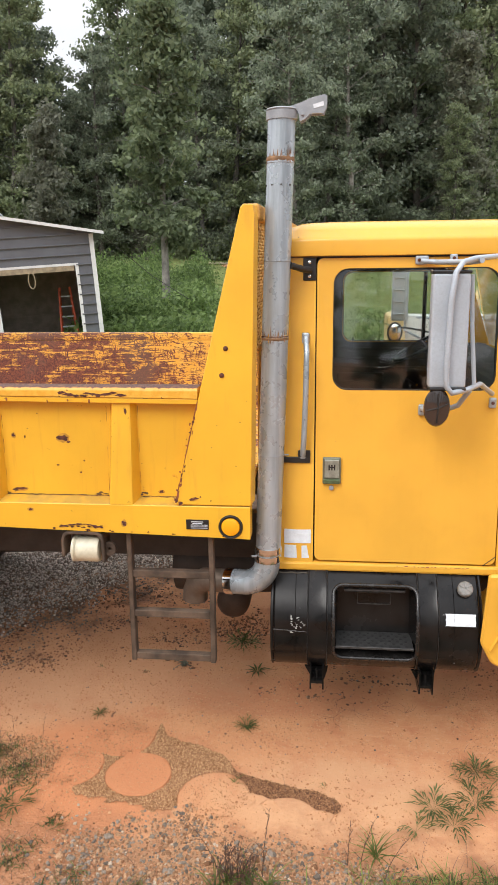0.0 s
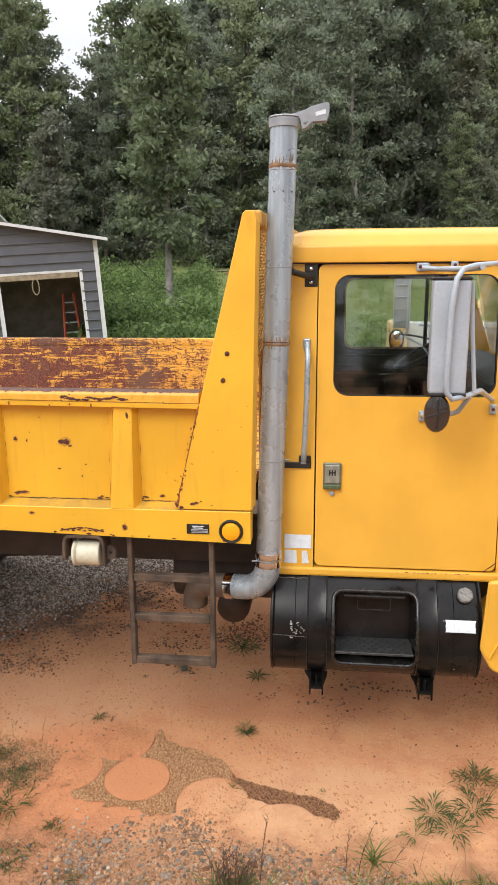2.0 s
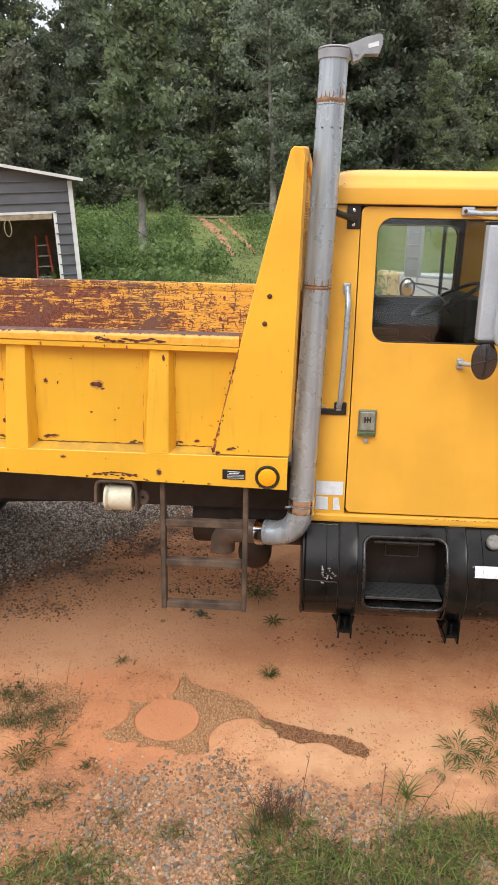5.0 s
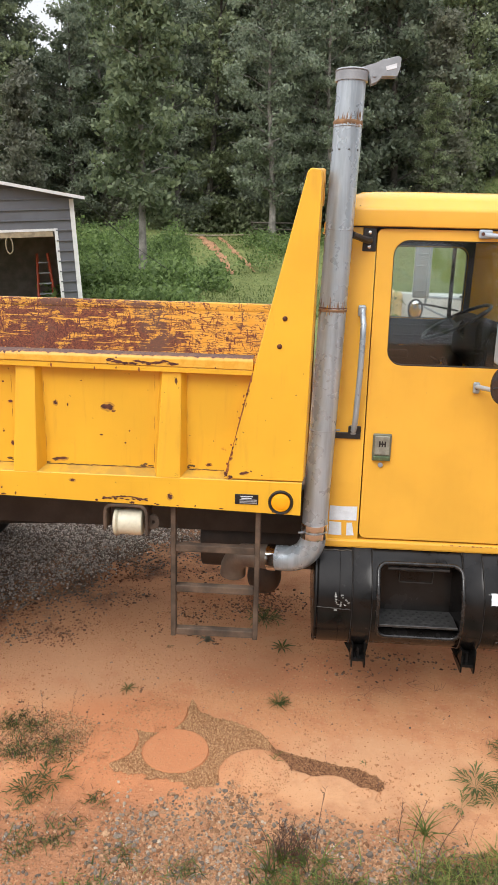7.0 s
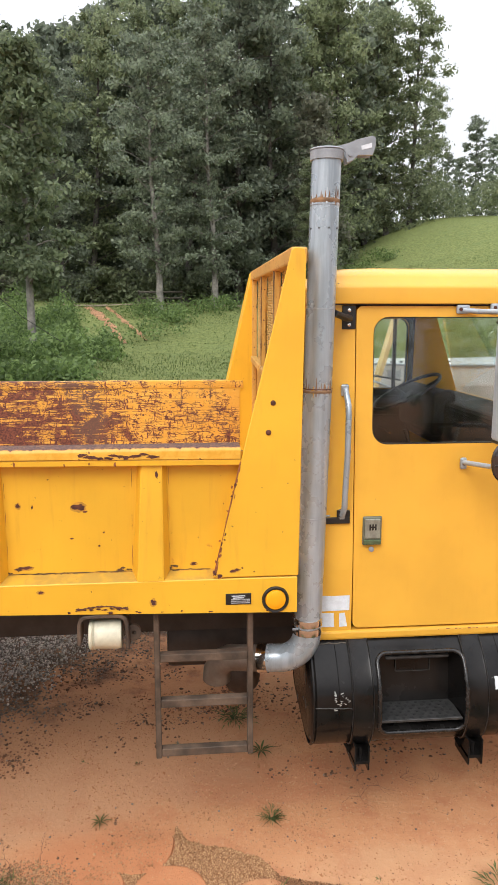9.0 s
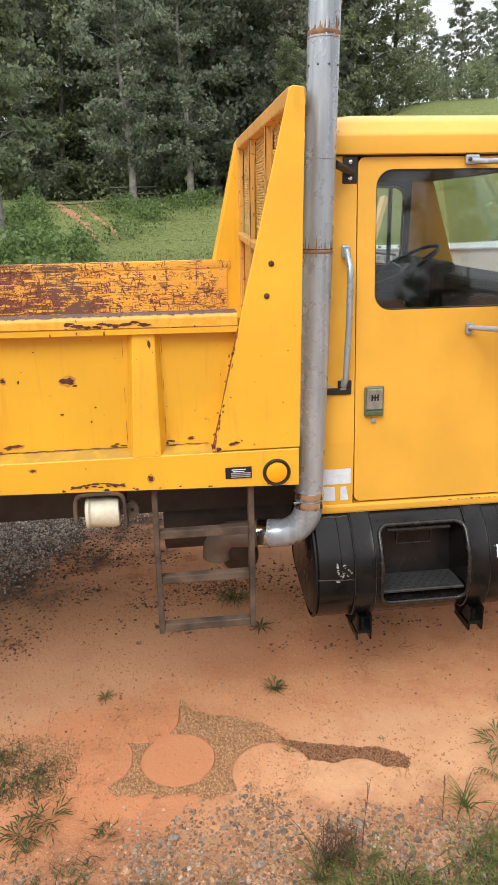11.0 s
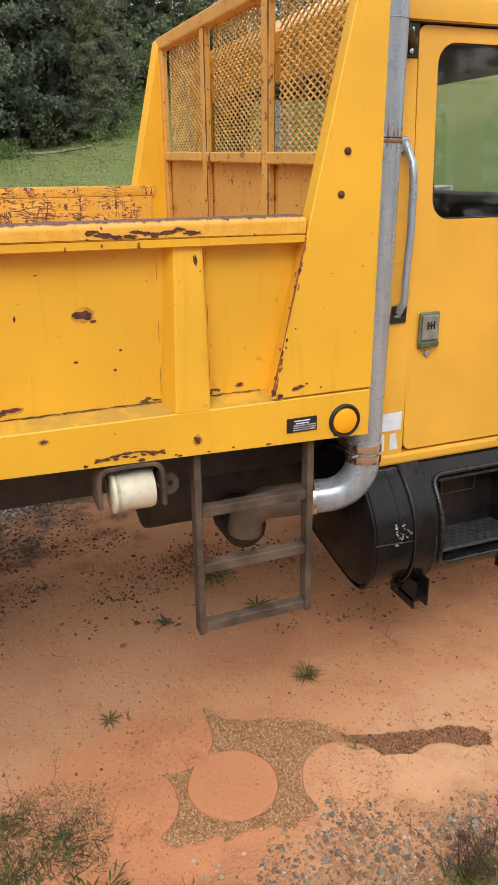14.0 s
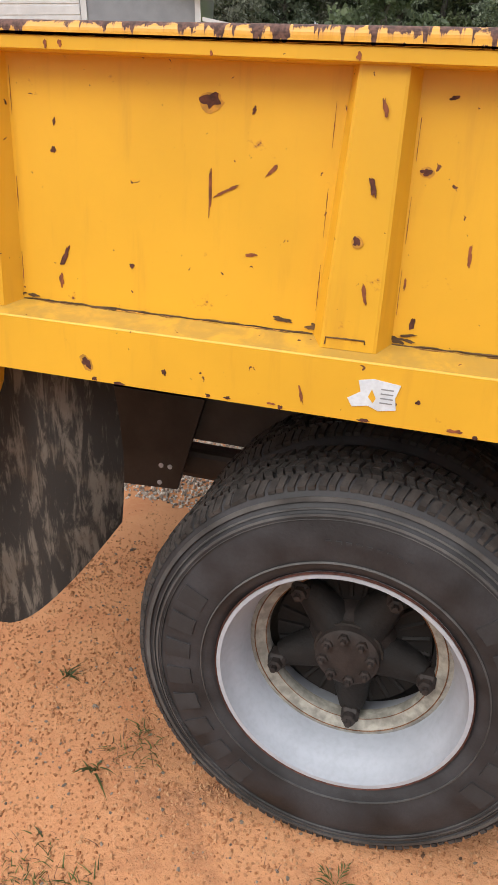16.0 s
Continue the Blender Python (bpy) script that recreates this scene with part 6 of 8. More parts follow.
def wheel_details(root, x, z, y, s):
    drum = lathe(bmesh.new(), [(0.02, 0.32), (0.205, 0.32), (0.21, 0.24), (0.205, 0.215), (0.12, 0.215), (0.02, 0.215)], (x, y, z), "Y", 40) if s > 0 else lathe(bmesh.new(), [(0.02, -0.30), (0.21, -0.25), (0.02, -0.19)], (x, y, z), "Y", 24)
    part("brake_drum", drum, drum_iron, root, "greasy dark brake drum", True)
    if s < 0:
        return
    part("rim_edge", lathe(bmesh.new(), [(0.3110, 0.013), (0.3130, 0.0095), (0.315, 0.014), (0.313, 0.022)], (x, y, z), "Y", 72, True), rust_mat, root, "rusty rim edge", True)
    part("rim_base", lathe(bmesh.new(), [(0.263, 0.150), (0.252, 0.146), (0.246, 0.152), (0.232, 0.158), (0.222, 0.162), (0.218, 0.175), (0.222, 0.20), (0.263, 0.20)], (x, y, z), "Y", 64, True), plain("dirty_cream_rim", (0.33, 0.315, 0.27), 0.5, 0, 0.4, 40, 90, 0.1), root, "dirty cream clamping ring", True)
    # hub with its studs
    # spokes and fins darkened: the shadow within the rim is in their colour
    spoke_iron = plain("shade_dark_spoke_iron", (0.013, 0.011, 0.010), 0.75, 0.1, 0.5, 25, 90, 0.4)
    hub = part("hub", lathe(bmesh.new(), [(0.02, 0.118), (0.070, 0.118), (0.082, 0.126), (0.084, 0.150), (0.10, 0.17), (0.115, 0.20), (0.12, 0.26)], (x, y, z), "Y", 36), hub_iron, root, "brown iron hub flange", True)
    for k in range(8):
        a = 2 * math.pi * k / 8 + 0.2
        c = (x + 0.062 * math.cos(a), y + 0.118, z + 0.062 * math.sin(a))
        bm = lathe(bmesh.new(), [(0.015, 0.004), (0.0145, -0.008), (0.008, -0.010), (0.007, -0.022), (0.002, -0.023)], c, "Y", 6)
        part("hub_stud", bm, hub_iron, hub)
    for k in range(5):
        a = 2 * math.pi * k / 5 - math.pi / 2 + 0.12
        ca, sa = math.cos(a), math.sin(a)
        pts = [(x + r * ca, y + d, z + r * sa) for r, d in ((0.07, 0.195), (0.13, 0.20), (0.17, 0.195), (0.20, 0.183))]
        part("spoke", tube(bmesh.new(), pts, [0.058, 0.050, 0.042, 0.032], 12), spoke_iron, root, "cast iron wheel spoke", True)
        c = (x + 0.205 * ca, y + 0.165, z + 0.205 * sa)
        part("clamp_lug", box(bmesh.new(), c[0] - 0.024, c[0] + 0.024, c[1] - 0.02, c[1] + 0.03, c[2] - 0.022, c[2] + 0.022, 0.008), hub_iron, root)
        part("lug_nut", lathe(bmesh.new(), [(0.019, 0.0), (0.019, -0.018), (0.010, -0.021), (0.009, -0.034), (0.002, -0.035)], (c[0], c[1] - 0.018, c[2]), "Y", 6), hub_iron, root)
    for k in range(26):
        a = 2 * math.pi * k / 26
        pts = [(x + r * math.cos(a), y + 0.213, z + r * math.sin(a)) for r in (0.13, 0.20)]
        part("drum_fin", tube(bmesh.new(), pts, 0.007, 5), spoke_iron, root)


def tread(root, x, z, y, w, s, lugs=138):
    """Two shoulder rows and two inner rows of lugs round the tyre."""
    vs, fs = [], []
    rng = random.Random(4)
    for k in range(lugs):
        for row, (h0, h1, r0, r1) in enumerate(((0.024, 0.060, 0.514, 0.542), (0.066, 0.100, 0.528, 0.545), (0.106, 0.135, 0.530, 0.546), (0.141, 0.172, 0.530, 0.546), (w - 0.085, w - 0.050, 0.530, 0.545), (w - 0.045, w - 0.024, 0.520, 0.542))):
            a0 = 2 * math.pi * (k + 0.25 * row + rng.uniform(-0.10, 0.10)) / lugs
            da = 2 * math.pi / lugs * rng.uniform(0.6, 0.86)
            b = len(vs)
            sk = 0.55 * da if row % 2 else -0.55 * da
            r1 -= rng.uniform(0.0, 0.006)
            for h, dd in ((h0, 0.0), (h1, sk)):
                rr = r1 - (0.016 if h == 0.024 or h == w - 0.024 else 0)
                for a in (a0 + dd, a0 + da + dd):
                    for r in (r0, rr):
                        vs.append((x + r * math.cos(a), y + s * h, z + r * math.sin(a)))
            for f in ((0, 1, 3, 2), (4, 6, 7, 5), (1, 5, 7, 3), (0, 2, 6, 4), (0, 4, 5, 1), (2, 3, 7, 6)):
                fs.append(tuple(b + i for i in f))
    me = bpy.data.meshes.new("tread")
    me.from_pydata(vs, [], fs)
    me.materials.append(tread_rubber)
    ob = new("tread", me)
    ob.parent = root
    return tagged(ob, "worn tread lugs", kind="stuff")


wheel_details(rear_wheel, *WC, 0.055, 1)
tread(rear_wheel, *WC, 0.055, 0.27, 1)
tread(rear_wheel, *WC, 0.385, 0.27, 1)
# raised sidewall marks: plain hollow blocks of the lettering's size, and dusty ribs round the shoulder
def wheel_pt(r, a, h):
    return (WC[0] + r * math.cos(a), 0.055 + h, WC[1] + r * math.sin(a))


def arc_block(r0, r1, a0, a1, proud=0.0052):
    """A raised block between two radii and two angles, standing off the sidewall."""
    bm = bmesh.new()
    front = [[bm.verts.new(wheel_pt(r, a0 + (a1 - a0) * k / 4, -proud)) for k in range(5)] for r in (r0, r1)]
    back = [[bm.verts.new(wheel_pt(r, a0 + (a1 - a0) * k / 4, 0.004)) for k in range(5)] for r in (r0 - 0.001, r1 + 0.001)]
    for k in range(4):
        bm.faces.new((front[0][k], front[0][k + 1], front[1][k + 1], front[1][k]))
        for i in (0, 1):
            bm.faces.new((front[i][k], front[i][k + 1], back[i][k + 1], back[i][k]))
    for k in (0, 4):
        bm.faces.new((front[0][k], front[1][k], back[1][k], back[0][k]))
    return bm


for base, count in ((152, 8), (-33, 7)):
    for k in range(count):
        a = radians(base + 11.5 * k)
        w = radians(7.6)
        part("sidewall_mark", arc_block(0.376, 0.440, a, a + w * 0.9), letter_rubber, rear_wheel)
for k in range(9):
    part("sidewall_mark", arc_block(0.400, 0.407, radians(72 + 3.2 * k), radians(73.8 + 3.2 * k), 0.0058), letter_rubber, rear_wheel)
for r0, r1, h in ((0.455, 0.4575, 0.0), (0.463, 0.468, -0.001), (0.476, 0.479, 0.007), (0.492, 0.502, 0.013), (0.346, 0.349, -0.001)):
    part("sidewall_rib", lathe(bmesh.new(), [(r0, h + 0.006), (r0, h), (r1, h + 0.002), (r1, h + 0.008)], (WC[0], 0.055, WC[1]), "Y", 96, True), dusty_rubber, rear_wheel, "", True)
part("clamp_edge", lathe(bmesh.new(), [(0.2475, 0.1468), (0.249, 0.1445), (0.2505, 0.1468)], (WC[0], 0.055, WC[1]), "Y", 72, True), rust_brown, rear_wheel, "rust line round the clamping ring", True)
part("clamp_edge", lathe(bmesh.new(), [(0.2205, 0.1605), (0.222, 0.1598), (0.2235, 0.1610)], (WC[0], 0.055, WC[1]), "Y", 72, True), rust_brown, rear_wheel, "", True)

# grime packed in the corners of the ledge, at the posts' feet, and scuffs on the lip
rng = random.Random(31)
for x in edges[1:]:
    for dx in (0.045, -0.15):
        for _ in range(3):
            rust_spot(x + dx + rng.uniform(-0.03, 0.03) * (1 if dx > 0 else -1.5), 1.383 + rng.uniform(0, 0.016), rng.uniform(0.015, 0.05), rng.uniform(0.004, 0.014), rng.uniform(-12, 12), 0.0764, bed, dark_grime)
for k in range(9):
    x = -0.50 - 0.035 * k
    rust_spot(x, 1.881 + rng.uniform(-0.008, 0.010), rng.uniform(0.03, 0.07), rng.uniform(0.008, 0.022), rng.uniform(-8, 8), 0.0146, bed, rust_mat)
for k in range(15):
    x = rng.uniform(-3.4, -0.2)
    rust_spot(x, lip_lines(x)[1] + rng.uniform(0.006, 0.014), rng.uniform(0.004, 0.012), rng.uniform(0.012, 0.022), rng.uniform(-6, 6), 0.0186, bed, scar_mat)
for k in range(26):
    x = rng.uniform(-3.4, 0.05)
    rust_spot(x, 1.238 + 0.006 * rng.random() - (0.030 * (x + 1.3) / 1.39 if x > -1.3 else 0), rng.uniform(0.008, 0.03), rng.uniform(0.004, 0.012), 0, -0.0013, bed, rust_mat)
# slanting seam at the door's foot, scratches along the sill
ptr("door_seam", prism(bmesh.new(), [(1.205, 1.014), (1.210, 1.014), (1.266, 1.060), (1.261, 1.060)], CY - 0.0015, CY + 0.001), black_plastic, cab)
for k in range(16):
    x = 0.80 + 0.022 * k + rng.uniform(-0.01, 0.01)
    ptr("sill_scratch", box(bmesh.new(), x, x + rng.uniform(0.004, 0.018), CY - 0.0092, CY - 0.0075, 0.996 + rng.uniform(0, 0.004), 0.9985 + rng.uniform(0, 0.004)), scar_mat, cab)


# ---- loose stones, grit and plants on the ground ----
def raw(name, vs, fs, mat, label, category, kind="stuff", smooth=False):
    me = bpy.data.meshes.new(name)
    me.from_pydata([tuple(v) for v in vs], [], fs)
    for m in mat if isinstance(mat, (list, tuple)) else [mat]:
        me.materials.append(m)
    if smooth:
        me.polygons.foreach_set("use_smooth", [True] * len(me.polygons))
    return tagged(new(name, me), label, category, kind=kind)


def island_stone(name, dark, light, rough=0.85):
    m, t, b = nodes_of(name)
    g = t.nodes.new("ShaderNodeNewGeometry")
    n = tex(t, "ShaderNodeTexNoise", 90, 4)
    col = mix(t, g.outputs["Random Per Island"], dark, light)
    col = mix(t, ramp(t, n.outputs["Fac"], 0.4, 0.7, 0, 0.5), col, tuple(c * 0.6 for c in dark))
    t.links.new(col, b.inputs["Base Color"])
    b.inputs["Roughness"].default_value = rough
    b.inputs["Specular IOR Level"].default_value = 0.15
    bump(t, b, n.outputs["Fac"], 0.3, 0.003)
    return m


grey_stone = island_stone("grey_crushed_stone", (0.17, 0.145, 0.122), (0.82, 0.725, 0.62))
blue_stone = island_stone("blue_grey_stone", (0.120, 0.096, 0.076), (0.31, 0.255, 0.202))
clod_mat = island_stone("brown_soil_clods", (0.15, 0.075, 0.045), (0.36, 0.185, 0.10))
brown_grit = island_stone("brown_grit", (0.22, 0.11, 0.055), (0.56, 0.33, 0.175))
clay_crumb = island_stone("clay_crumbs", (0.37, 0.165, 0.076), (0.57, 0.325, 0.172))
tan_stone = island_stone("tan_and_grey_stone", (0.20, 0.10, 0.052), (0.49, 0.305, 0.178))
pale_stone = island_stone("pale_quartz_stone", (0.36, 0.28, 0.20), (0.56, 0.46, 0.35))
dark_bits = island_stone("dark_bark_bits", (0.085, 0.047, 0.030), (0.27, 0.15, 0.088))


def stones(spots, rng, lo, hi, flat=0.6, out=0.25, tiny=False):
    """Angular stones bedded in the ground, with no face underneath; tiny ones are four-sided."""
    vs, fs = [], []
    for x, y in spots:
        s = rng.uniform(lo, hi) * (1.6 if rng.random() < 0.06 else 1)
        z = land(x, y) + s * flat * out
        rot = Matrix.Rotation(rng.uniform(0, 6.28), 3, "Z") @ Matrix.Rotation(rng.uniform(-0.5, 0.5), 3, "X")
        b = len(vs)
        if tiny:
            for k in range(4):
                a, r = 1.57 * k + rng.uniform(-0.4, 0.4), s * rng.uniform(0.4, 0.65)
                v = rot @ Vector((r * math.cos(a), r * math.sin(a), -0.3 * s * flat))
                vs.append((x + v.x, y + v.y, z + v.z))
            v = rot @ Vector((rng.uniform(-0.2, 0.2) * s, rng.uniform(-0.2, 0.2) * s, 0.5 * s * flat))
            vs.append((x + v.x, y + v.y, z + v.z))
            fs.extend([(b, b + 1, b + 4), (b + 1, b + 2, b + 4), (b + 2, b + 3, b + 4), (b + 3, b, b + 4)])
            continue
        sx, sy_, sz = s * rng.uniform(0.7, 1.25), s * rng.uniform(0.6, 1.0), s * flat * rng.uniform(0.7, 1.2)
        n = 6
        off = rng.uniform(0, 6.28)
        for level, k in ((-0.45, 0.5), (0.12, 0.52), (0.48, 0.27)):
            for q in range(n):
                a = off + 2 * math.pi * q / n + rng.uniform(-0.3, 0.3)
                r = k * rng.uniform(0.75, 1.15)
                v = rot @ Vector((sx * r * math.cos(a), sy_ * r * math.sin(a), sz * (level + rng.uniform(-0.12, 0.12))))
                vs.append((x + v.x, y + v.y, z + v.z))
        for q in range(n):
            for m in (0, n):
                fs.append((b + m + q, b + m + (q + 1) % n, b + m + n + (q + 1) % n, b + m + n + q))
        fs.append(tuple(b + 2 * n + q for q in range(n)))
    return vs, fs


rng = random.Random(77)


def field(n, fx, fy, keep):
    out = []
    while len(out) < n:
        x, y = rng.uniform(*fx), rng.uniform(*fy)
        if rng.random() < keep(x, y):
            out.append((x, y))
    return out


def patchy(x, y, s=1.6, o=0.0):
    return 0.5 + 0.9 * noise.noise((x * s, y * s, 7.7 + o))


def gravel_edge(x, y):
    """Metres from the slanting edge of the gravel under the truck, counted into it."""
    d = (y - 3.467 - 1.227 * max(x, -2.3)) / 1.58 + 0.16 * noise.noise((x * 1.7, y * 1.7, 2.2)) + 0.08 * noise.noise((x * 6, y * 6, 2.2))
    return d - 1.3 * smooth01(-x, 2.7, 3.3) * smooth01(-y, -2.2, -1.2)


def back_gravel(x, y):
    return smooth01(gravel_edge(x, y), -0.16, 0.22) ** 1.4 if y > 0.5 else 0.0


def front_gravel(x, y):
    """The strip of gravel between the clay pads and the grass: thick in its middle, thinning to both ends."""
    top = np.interp(x, (-3.6, -1.2, -0.75, -0.45, -0.15, 0.25, 0.6, 1.2, 1.7), (-0.5, -0.55, -0.52, -0.40, -0.31, -0.48, -0.56, -0.62, -0.62))
    f = smooth01(top + 0.09 * noise.noise((x * 7, y * 7, 5.0)) - y, -0.03, 0.16)
    f *= 0.22 + 0.78 * smooth01(x, -0.85, -0.40) * (1 - smooth01(x, 0.75, 1.05))
    return f * max(0.12, min(1, patchy(x, y, 3.4) + 0.1))


vs, fs = stones(field(42000, (-4.3, 0.5), (0.7, 3.9), back_gravel), rng, 0.008, 0.020, 0.7, 0.32)
raw("gravel", vs, fs, grey_stone, "grey crushed gravel under and behind the truck", "gravel")
vs, fs = stones(field(1700, (-3.2, 0.6), (0.6, 2.6), lambda x, y: smooth01(gravel_edge(x, y), -0.62, 0.0) ** 2 * max(0, patchy(x, y, 3.0, 2.0) - 0.1) * (1 - back_gravel(x, y))), rng, 0.006, 0.020, 0.55)
raw("gravel", vs, fs, blue_stone, "small stones strewn out from the gravel over the clay", "gravel")
# the front strip: fine chips, then stones of all sizes up to three centimetres
vs, fs = stones(field(14000, (-3.4, 1.6), (-1.25, -0.22), front_gravel), rng, 0.004, 0.011, 0.7, 0.1)
raw("gravel", vs, fs, tan_stone, "tan chips and clay lumps in the gravel", "gravel")
for lo, hi, n, mat, what in ((0.008, 0.017, 3600, blue_stone, "grey gravel pressed into red clay"), (0.015, 0.026, 850, blue_stone, "larger flat grey stones in the gravel"), (0.006, 0.015, 10000, tan_stone, "tan pebbles in the gravel"),
                             (0.012, 0.025, 2600, tan_stone, "larger tan stones in the gravel"), (0.009, 0.019, 380, pale_stone, "pale quartz stones in the gravel")):
    vs, fs = stones(field(n, (-3.6, 1.7), (-1.3, -0.25), front_gravel), rng, lo, hi, 0.62, 0.12)
    raw("gravel", vs, fs, mat, what, "gravel")
vs, fs = stones([(-0.67 + rng.gauss(0, 0.045), -0.453 + rng.gauss(0, 0.03)) for _ in range(11)], rng, 0.010, 0.022, 0.7, 0.3)
raw("gravel", vs, fs, pale_stone, "small heap of pale stones by the gravel", "gravel")
vs, fs = stones(field(120, (-4.2, 1.8), (-0.5, 1.2), lambda x, y: max(0.05, patchy(x, y, 1.1, 3.0))), rng, 0.005, 0.014)
raw("gravel", vs, fs, blue_stone, "scattered small grey stones on the clay", "gravel")
vs, fs = stones(field(38000, (-4.2, 1.8), (-1.2, 1.6), lambda x, y: max(0.12, patchy(x, y, 2.3, 9.0))), rng, 0.0025, 0.011, 0.95, 0.25, True)
raw("clay_crumbs", vs, fs, clay_crumb, "crumbs of dry red clay", "soil")
vs, fs = stones(field(1500, (-3.4, 1.5), (0.75, 2.0), lambda x, y: max(0.0, patchy(x, y, 2.6, 15.0) - 0.6) * 2.6), rng, 0.005, 0.019, 0.6)
raw("soil_clods", vs, fs, clod_mat, "damp brown soil clods under the truck", "soil")
vs, fs = stones(field(2600, (-3.8, 1.7), (-0.5, 1.8), lambda x, y: max(0.05, patchy(x, y, 2.7, 31.0) - 0.3)), rng, 0.0025, 0.008, 0.7, 0.2, True)
raw("soil_clods", vs, fs, clod_mat, "small dark specks of soil strewn over the clay", "soil")
vs, fs = stones(field(2200, (-3.8, 1.7), (-0.6, 1.6), lambda x, y: max(0.05, patchy(x, y, 3.3, 41.0) - 0.3)), rng, 0.004, 0.012, 0.5, 0.05)
raw("clay_crumbs", vs, fs, clay_crumb, "lumps of red clay pressed into the ground", "soil")
vs, fs = stones(field(420, (-2.6, 1.5), (0.1, 1.8), lambda x, y: max(0.015, patchy(x, y, 3.2, 5.0) - 0.5) * (0.25 + smooth01(y, 0.7, 1.1)) * 1.4), rng, 0.006, 0.021, 0.3)
raw("bark_bits", vs, fs, dark_bits, "dark scattered bark and leaf bits", "debris")
litter = []
for cx, cy_, rx, ry, n in ((-0.69, 1.27, 0.06, 0.05, 26), (-0.50, 1.22, 0.10, 0.04, 46), (-0.22, 1.36, 0.12, 0.07, 80), (0.0, 1.42, 0.12, 0.10, 70), (-1.05, 1.38, 0.07, 0.05, 40), (-0.97, 1.47, 0.06, 0.04, 26), (-1.60, 0.88, 0.07, 0.04, 40), (-1.32, 0.91, 0.04, 0.03, 26), (-0.60, 1.87, 0.16, 0.05, 80), (-0.93, 1.97, 0.12, 0.05, 60), (-1.70, 1.22, 0.12, 0.08, 70), (-1.26, 1.17, 0.10, 0.06, 36), (0.78, 0.82, 0.16, 0.05, 50), (0.42, 0.65, 0.10, 0.04, 26), (0.10, 0.67, 0.05, 0.03, 12), (0.15, 1.5, 0.15, 0.10, 60), (-0.40, 0.88, 0.07, 0.03, 16)):
    litter += [(rng.gauss(cx, rx), rng.gauss(cy_, ry)) for _ in range(n)]
vs, fs = stones(litter, rng, 0.006, 0.022, 0.35)
raw("leaf_litter", vs, fs, dark_bits, "dark leaf litter and soil crumbs gathered under the truck", "debris")
vs, fs = stones([(x + rng.gauss(0, 0.03), y + rng.gauss(0, 0.03)) for x, y in litter if rng.random() < 0.5], rng, 0.005, 0.014, 0.6)
raw("gravel", vs, fs, blue_stone, "grey chips among the leaf litter", "gravel")

vs, fs = stones(field(4200, (-1.6, -0.9), (-0.4, 0.16), lambda x, y: max(0, 1.2 - ((x + 1.10) / 0.24) ** 2 - ((y + 0.08) / 0.2) ** 2)), rng, 0.003, 0.010, 0.7)
raw("clay_crumbs", vs, fs, brown_grit, "brown gritty soil under the crabgrass", "soil")
rear = lambda x, y: max(0.12, patchy(x, y, 3.1, 21.0))
vs, fs = stones(field(12000, (-3.9, -1.6), (-0.7, 1.3), rear), rng, 0.003, 0.014, 0.95, 0.25, True)
raw("clay_crumbs", vs, fs, clay_crumb, "crumbly red clay by the rear wheel", "soil")
vs, fs = stones(field(1100, (-3.9, -1.7), (-0.8, 1.3), lambda x, y: max(0.1, patchy(x, y, 2.0, 27.0))), rng, 0.004, 0.014, 0.6, 0.1)
raw("gravel", vs, fs, blue_stone, "small grey stones in the clay by the wheel", "gravel")
# round clay pads and the brown grit washed between them
PADS = [(-0.465, -0.128, 0.163), (-0.825, -0.090, 0.168), (-0.612, 0.165, 0.166), (-0.070, -0.255, 0.172), (0.290, -0.372, 0.142), (0.135, -0.300, 0.075), (0.462, -0.395, 0.082)]


def in_grit(x, y):
    """Whether the brown grit lies at x, y: a basin between the pads that runs out in a tail."""
    if any((x - px) ** 2 + (y - py) ** 2 < (pr + 0.003) ** 2 for px, py, pr in PADS):
        return False
    w = 0.016 * noise.noise((x * 16, y * 16, 1.0)) + 0.010 * noise.noise((x * 45, y * 45, 1.0))
    top = np.interp(x, (-0.77, -0.73, -0.60, -0.455, -0.44, -0.386, -0.30, -0.213, -0.055, 0.018, 0.10, 0.24, 0.40, 0.50, 0.525), (-0.20, 0.062, 0.05, 0.10, 0.285, 0.180, 0.150, 0.135, 0.045, -0.072, -0.105, -0.140, -0.172, -0.215, -0.262))
    low = np.interp(x, (-0.77, -0.74, -0.53, -0.29, -0.20, 0.05, 0.19, 0.30, 0.50, 0.525), (-0.24, -0.29, -0.335, -0.36, -0.30, -0.20, -0.24, -0.25, -0.318, -0.30))
    soft = 1.0 if x < -0.2 else 0.4
    return -0.775 < x < 0.522 + w and low + w * soft * 2.0 < y < top + w * 0.6


vs, fs = [], []
step = 0.008
for i in range(int(1.36 / step)):
    for j in range(int(0.72 / step)):
        x, y = -0.80 + i * step, -0.41 + j * step
        if in_grit(x + step / 2, y + step / 2):
            b = len(vs)
            vs.extend([(x + a, y + c, land(x, y) + 0.004) for a, c in ((0, 0), (step, 0), (step, step), (0, step))])
            fs.append((b, b + 1, b + 2, b + 3))
raw("grit_bed", vs, fs, plain("damp_brown_grit", (0.33, 0.165, 0.080), 0.95, 0, 0.4, 60, 220, 0.7), "damp brown grit washed between the clay pads", "soil")
pts = []
while len(pts) < 12500:
    x, y = rng.uniform(-0.80, 0.56), rng.uniform(-0.42, 0.3)
    if in_grit(x, y):
        pts.append((x, y))
